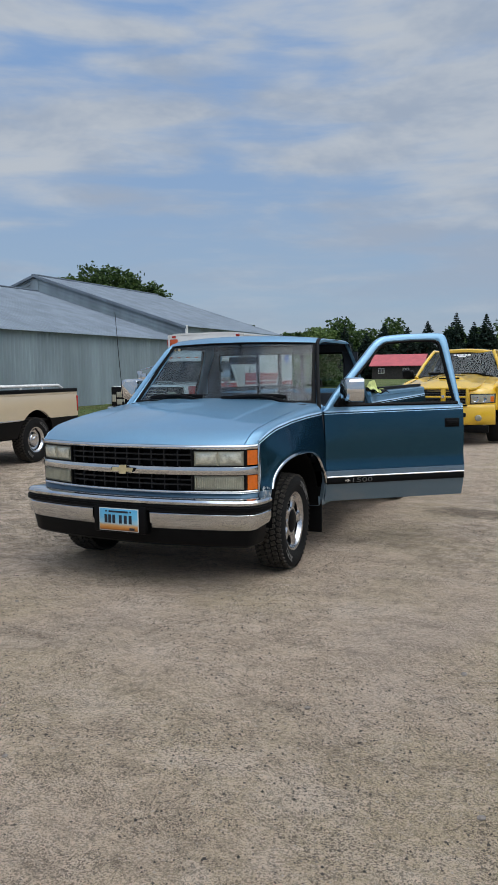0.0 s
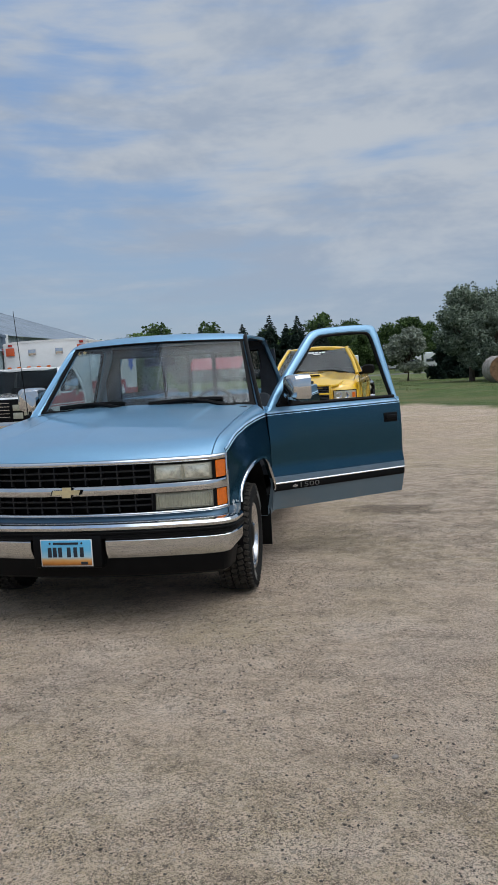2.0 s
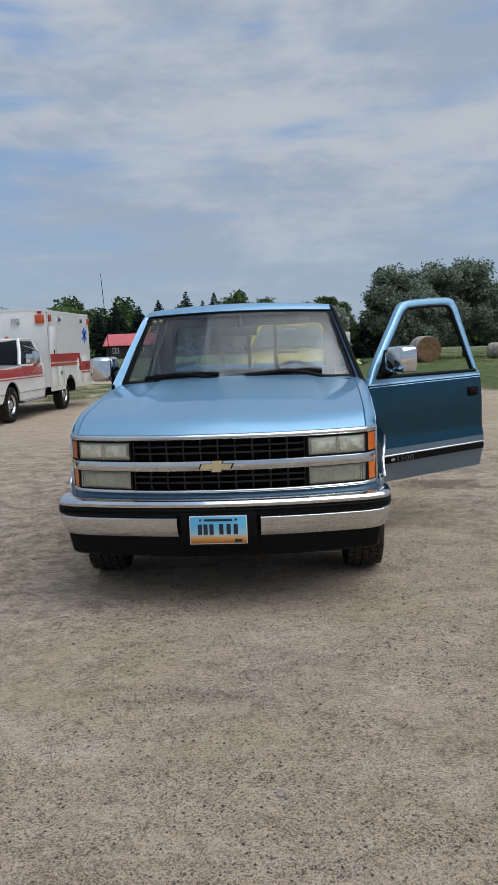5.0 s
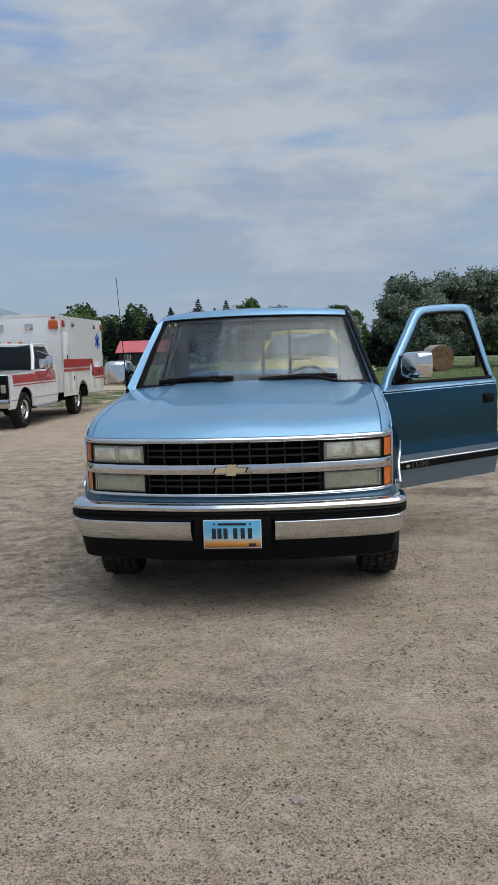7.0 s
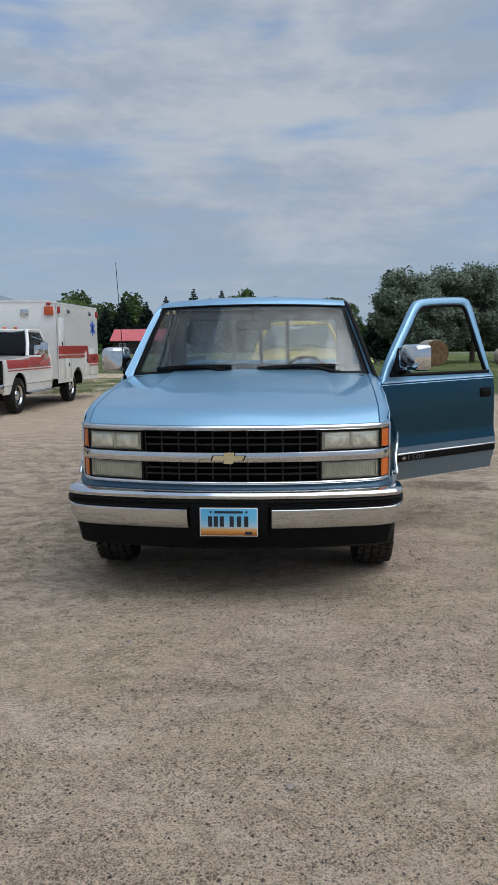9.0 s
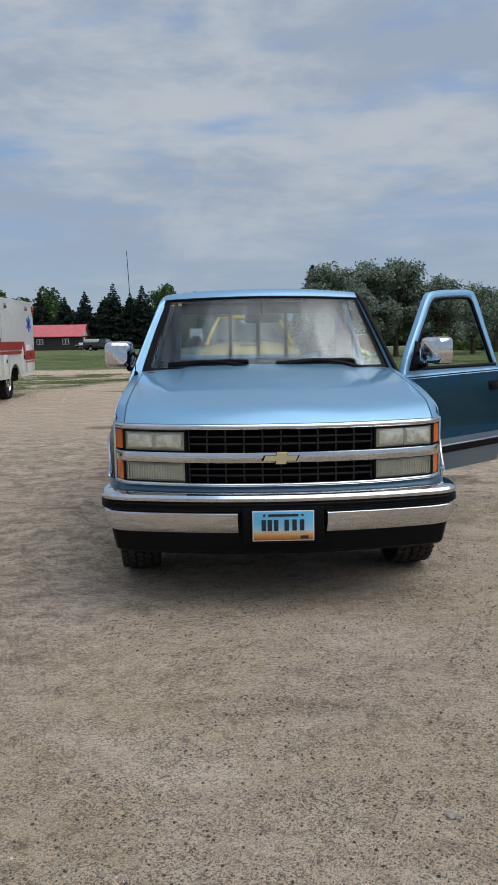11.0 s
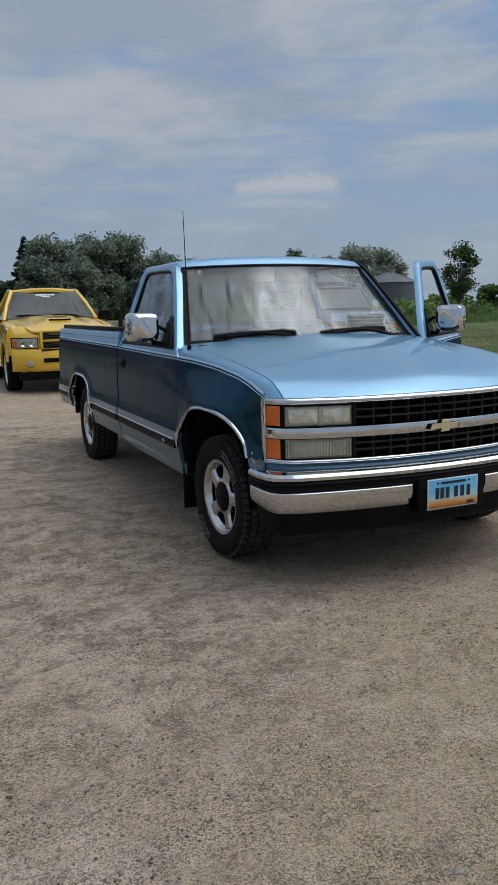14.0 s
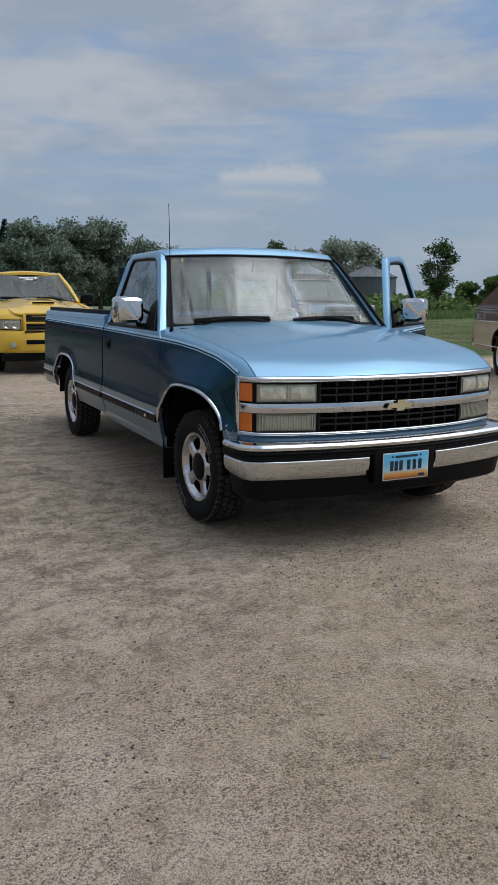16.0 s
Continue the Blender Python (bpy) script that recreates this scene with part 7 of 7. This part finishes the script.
def spruce(name, label, x, y, h, r, seed, leaves=9000, group="spruces"):
    rng = np.random.default_rng(seed)
    root = thing(name, label, "tree", pose(x, y, 0), group)
    bm = bm_new()
    tube(bm, [(0, 0, -0.1), (0, 0, h * 0.5), (0, 0, h)], [0.22, 0.12, 0.01], 8)
    part("trunk", bm, BARK, root)
    pts, sizes = [], []
    tiers = 30
    for k in range(tiers):
        u = k / tiers
        z0 = h * (0.06 + 0.94 * u)
        rr = 1.2 * r * (1 - u) ** 0.95 + 0.04
        for j in range(9):
            q = rng.uniform(0, 2 * math.pi)
            ln = rr * rng.uniform(0.7, 1.12)
            cnt = max(4, int(leaves / tiers / 9 * (1 - u) * 1.9))
            t = rng.uniform(0.1, 1, cnt) ** 0.7
            spread = rng.normal(size=cnt) * 0.10 * rr * (1.3 - t)
            px = math.cos(q) * ln * t - math.sin(q) * spread
            py = math.sin(q) * ln * t + math.cos(q) * spread
            pz = z0 - 0.28 * ln * t + 0.12 * ln * t ** 3 + rng.normal(size=cnt) * 0.05
            pts.append(np.stack([px, py, pz], 1))
            sizes.append(np.full((cnt, 1), 0.14 + 0.30 * (1 - u)))
    leaf_mesh(np.concatenate(pts), np.concatenate(sizes), rng, SPRUCE, "crown", root, 2.2)
    return root


# silver-green trees behind the lot
for i, (x, y, h, r, n) in enumerate(((6.4, 49.5, 6.3, 2.3, 8000), (8.9, 51.0, 6.6, 2.6, 9000), (11.4, 52.0, 6.8, 2.5, 9000), (7.6, 47.6, 4.6, 1.8, 4500), (14.6, 53.0, 5.6, 2.4, 5000), (18.2, 56.0, 5.4, 2.4, 3600), (22.0, 62.0, 5.2, 2.2, 3000))):
    broad_tree("olive_tree", "silver-green olive-like tree with an uneven leafy crown", x, y, h, r, OLIVE, 20 + i, int(n * 3.3), 0.115, 0.2, "silver-green trees", 0.08, 34)
broad_tree("olive_tree", "pale silver bushy tree beside the far road", 2.3, 60.5, 4.3, 1.7, SILVER, 41, 16000, 0.13, 0.12, "", 0.04, 22)
# spruces
for i, (dx, dy, h, r) in enumerate(((-40.5, 131, 9.5, 3.4), (-37.3, 134, 8.6, 3.2), (-34.3, 135, 10.2, 3.5), (-30.2, 136, 9.4, 3.4), (-26.6, 136, 10.4, 3.6), (-23.9, 139, 9.0, 3.4), (-21.4, 135, 11.6, 3.7), (-18.7, 137, 10.0, 3.3), (-16.2, 134, 11.1, 3.7), (-12.6, 137, 9.7, 3.7))):
    spruce("spruce", "dark blue-green spruce with drooping branches", dx, dy, h, r, 60 + i)
spruce("spruce", "dark spruce standing among the silver-green trees", 6.4, 62.0, 7.5, 2.0, 79)
# leafy trees round the horizon
rows = [(-11.0, 146, 8.2, 4.2, GREEN), (-8.4, 156, 8.6, 4.5, GREEN), (-6.0, 172, 9.0, 4.0, GREEN), (-14.6, 152, 8.0, 4.3, BRIGHT), (-3.5, 200, 10, 4.5, GREEN),
        (3.6, 168, 11.4, 4.6, GREEN), (7.8, 176, 10.2, 4.5, GREEN), (0.8, 230, 9.5, 4, GREEN), (2.3, 112, 8.0, 3.4, GREEN), (12.0, 120, 6.0, 4.0, GREEN), (17.5, 124, 6.2, 4.0, GREEN),
        (-32.0, 44.8, 9.6, 3.4, GREEN), (-30.6, 46.6, 9.3, 3.2, GREEN),
        (-21.0, 63.0, 5.4, 2.6, BRIGHT), (-24.5, 66.0, 5.2, 2.7, GREEN),
        (37.4, 76.0, 7.7, 2.6, GREEN), (33.5, 80.0, 5.0, 2.0, GREEN), (54.2, 58.6, 3.8, 1.9, BRIGHT), (56.5, 60.5, 3.6, 1.9, BRIGHT), (52.3, 61.0, 3.0, 1.6, BRIGHT), (-9.0, 160, 11.2, 5.0, GREEN), (-14.5, 158, 11.6, 5.2, GREEN)]
for i, (x, y, h, r, mat) in enumerate(rows):
    far = y > 90
    broad_tree("tree", "leafy green tree with a rounded broken crown" if mat is GREEN else "bright green leafy tree with an open crown", x, y, h, r, mat, 100 + i, 9500 if far else 16000, 0.28 if far else 0.17, 0.25, "", 0.06 if far else 0.12, 22)
for i, (x, y, h, r) in enumerate(((54.4, 90.6, 9.6, 4.0), (60.0, 93.0, 9.3, 3.8), (50.5, 95.0, 8.2, 3.0), (47.0, 94.7, 8.6, 3.2))):
    broad_tree("olive_tree", "grey-green spreading tree behind the grain bins", x, y, h, r, SILVER, 150 + i, 7500, 0.24, 0.25, "", 0.12, 20)
broad_tree("tree", "tall narrow tree with gaps between its limbs", 44.0, 55.3, 6.8, 1.9, GREEN, 171, 4600, 0.13, 0.14, "", 0.12, 34)

# far woods: one joined band of leaf clumps along the horizon
def woods(name, label, spans, mat, size, count, seed):
    rng = np.random.default_rng(seed)
    pts = []
    for x0, y0, x1, y1, h in spans:
        u = rng.uniform(0, 1, count)
        top = h * (0.62 + 0.25 * np.sin(u * 23 + x0) * np.sin(u * 9.7 + 1) + 0.16 * np.sin(u * 71 + y0))
        z = rng.uniform(0.0, 1, count) ** 0.8 * top
        dep = rng.normal(size=count) * 2.0
        nx_, ny_ = -(y1 - y0), (x1 - x0)
        ln = math.hypot(nx_, ny_)
        pts.append(np.stack([x0 + (x1 - x0) * u + nx_ / ln * dep, y0 + (y1 - y0) * u + ny_ / ln * dep, z], 1))
    root = leaf_mesh(np.concatenate(pts), size, rng, mat, name, None, 1.3)
    return tagged(root, label, "woods", kind="stuff")
woods("far_woods", "distant dark green belt of mixed woods", ((-75, 146, -12, 146, 12.5), (-75, 152, -12, 152, 13.0), (-14, 160, -6, 230, 9.5), (8, 185, 40, 150, 8.0), (12, 128, 34, 118, 6.0), (-60, 90, -40, 120, 8.0)), GREEN, 0.55, 20000, 8)
woods("far_woods", "distant hedge and scrub beyond the field", ((28, 92, 42, 88, 3.0), (22, 70, 34, 78, 2.6), (40, 66, 66, 62, 2.6), (36, 60, 70, 50, 1.5), (-34, 58, -22, 70, 3.0)), BRIGHT, 0.45, 3500, 9)


# grass blades and weeds, one joined sheet of tufts
def tufts(name, label, areas, mat, seed, height, width):
    rng = np.random.default_rng(seed)
    pts = []
    for x0, x1, y0, y1, n in areas:
        pts.append(np.stack([rng.uniform(x0, x1, n), rng.uniform(y0, y1, n)], 1))
    p = np.concatenate(pts)
    n = len(p)
    clump = np.array([noise.noise(Vector((a * 0.45, b * 0.45, 2.2))) + 0.6 * noise.noise(Vector((a * 1.7, b * 1.7, 7.2))) for a, b in p])
    p = p[clump > rng.uniform(-0.12, 0.42, n)]
    n = len(p)
    hgt = height * rng.uniform(0.4, 1.2, n)
    q = rng.uniform(0, 2 * math.pi, n)
    lean = rng.normal(size=(n, 2)) * 0.3
    wv = np.stack([np.cos(q), np.sin(q)], 1) * width
    z = np.full(n, -0.02)
    v = np.stack([np.c_[p - wv, z], np.c_[p + wv, z], np.c_[p + lean * hgt[:, None], hgt]], 1).reshape(-1, 3)
    f = np.arange(n * 3).reshape(-1, 3)
    me = bpy.data.meshes.new(name)
    me.from_pydata(v.tolist(), [], f.tolist())
    me.materials.append(mat)
    return tagged(new(name, me), label, "grass", kind="stuff")


tufts("grass", "rough uneven grass and weeds round the gravel lot", ((-17.8, -12.5, 8, 32, 36000), (-14, -5.0, 18, 29, 50000), (-5.0, 1.0, 23, 29, 20000), (6.5, 11.5, 12.5, 24.0, 30000), (11.5, 26, 11.5, 40, 50000)), BLADES, 11, 0.042, 0.010)
tufts("grass", "mown green field grass", ((-40, 30, 35, 75, 90000),), BLADES, 12, 0.07, 0.02)
tufts("tall_weeds", "tall green weeds along the field edge", ((26, 75, 40, 62, 140000),), BRIGHT, 13, 0.5, 0.03)


# ---- a crumpled yellow-green cloth on the bed rail, with dark scraps under it ----
CLOTH = simple("yellow_green_cloth", (0.55, 0.60, 0.22), 0.85, 0, 0.2, 20.0, 0.4)
cloth = thing("cloth", "crumpled yellow-green cloth lying on the bed rail", "cloth", pose(0.86, 3.04, 1.222))
bm = bm_new()
sheet(bm, lambda u, v: (-0.07 + 0.16 * u + 0.02 * math.sin(9 * v), -0.08 + 0.16 * v, 0.012 + 0.09 * math.exp(-((u - 0.35) / 0.2) ** 2) * (0.5 + v * 0.5) + 0.018 * math.sin(11 * u + 5 * v)), 14, 10, (0, 0, -0.006))
part("folded_sheet", bm, CLOTH, cloth)
bm = bm_new()
sheet(bm, lambda u, v: (0.0 + 0.16 * u, -0.09 + 0.14 * v, 0.004 + 0.02 * math.sin(7 * u) * math.sin(4 * v + 1)), 10, 6, (0, 0, -0.004))
part("dark_scrap", bm, BLACK, cloth, "dark rag under it")
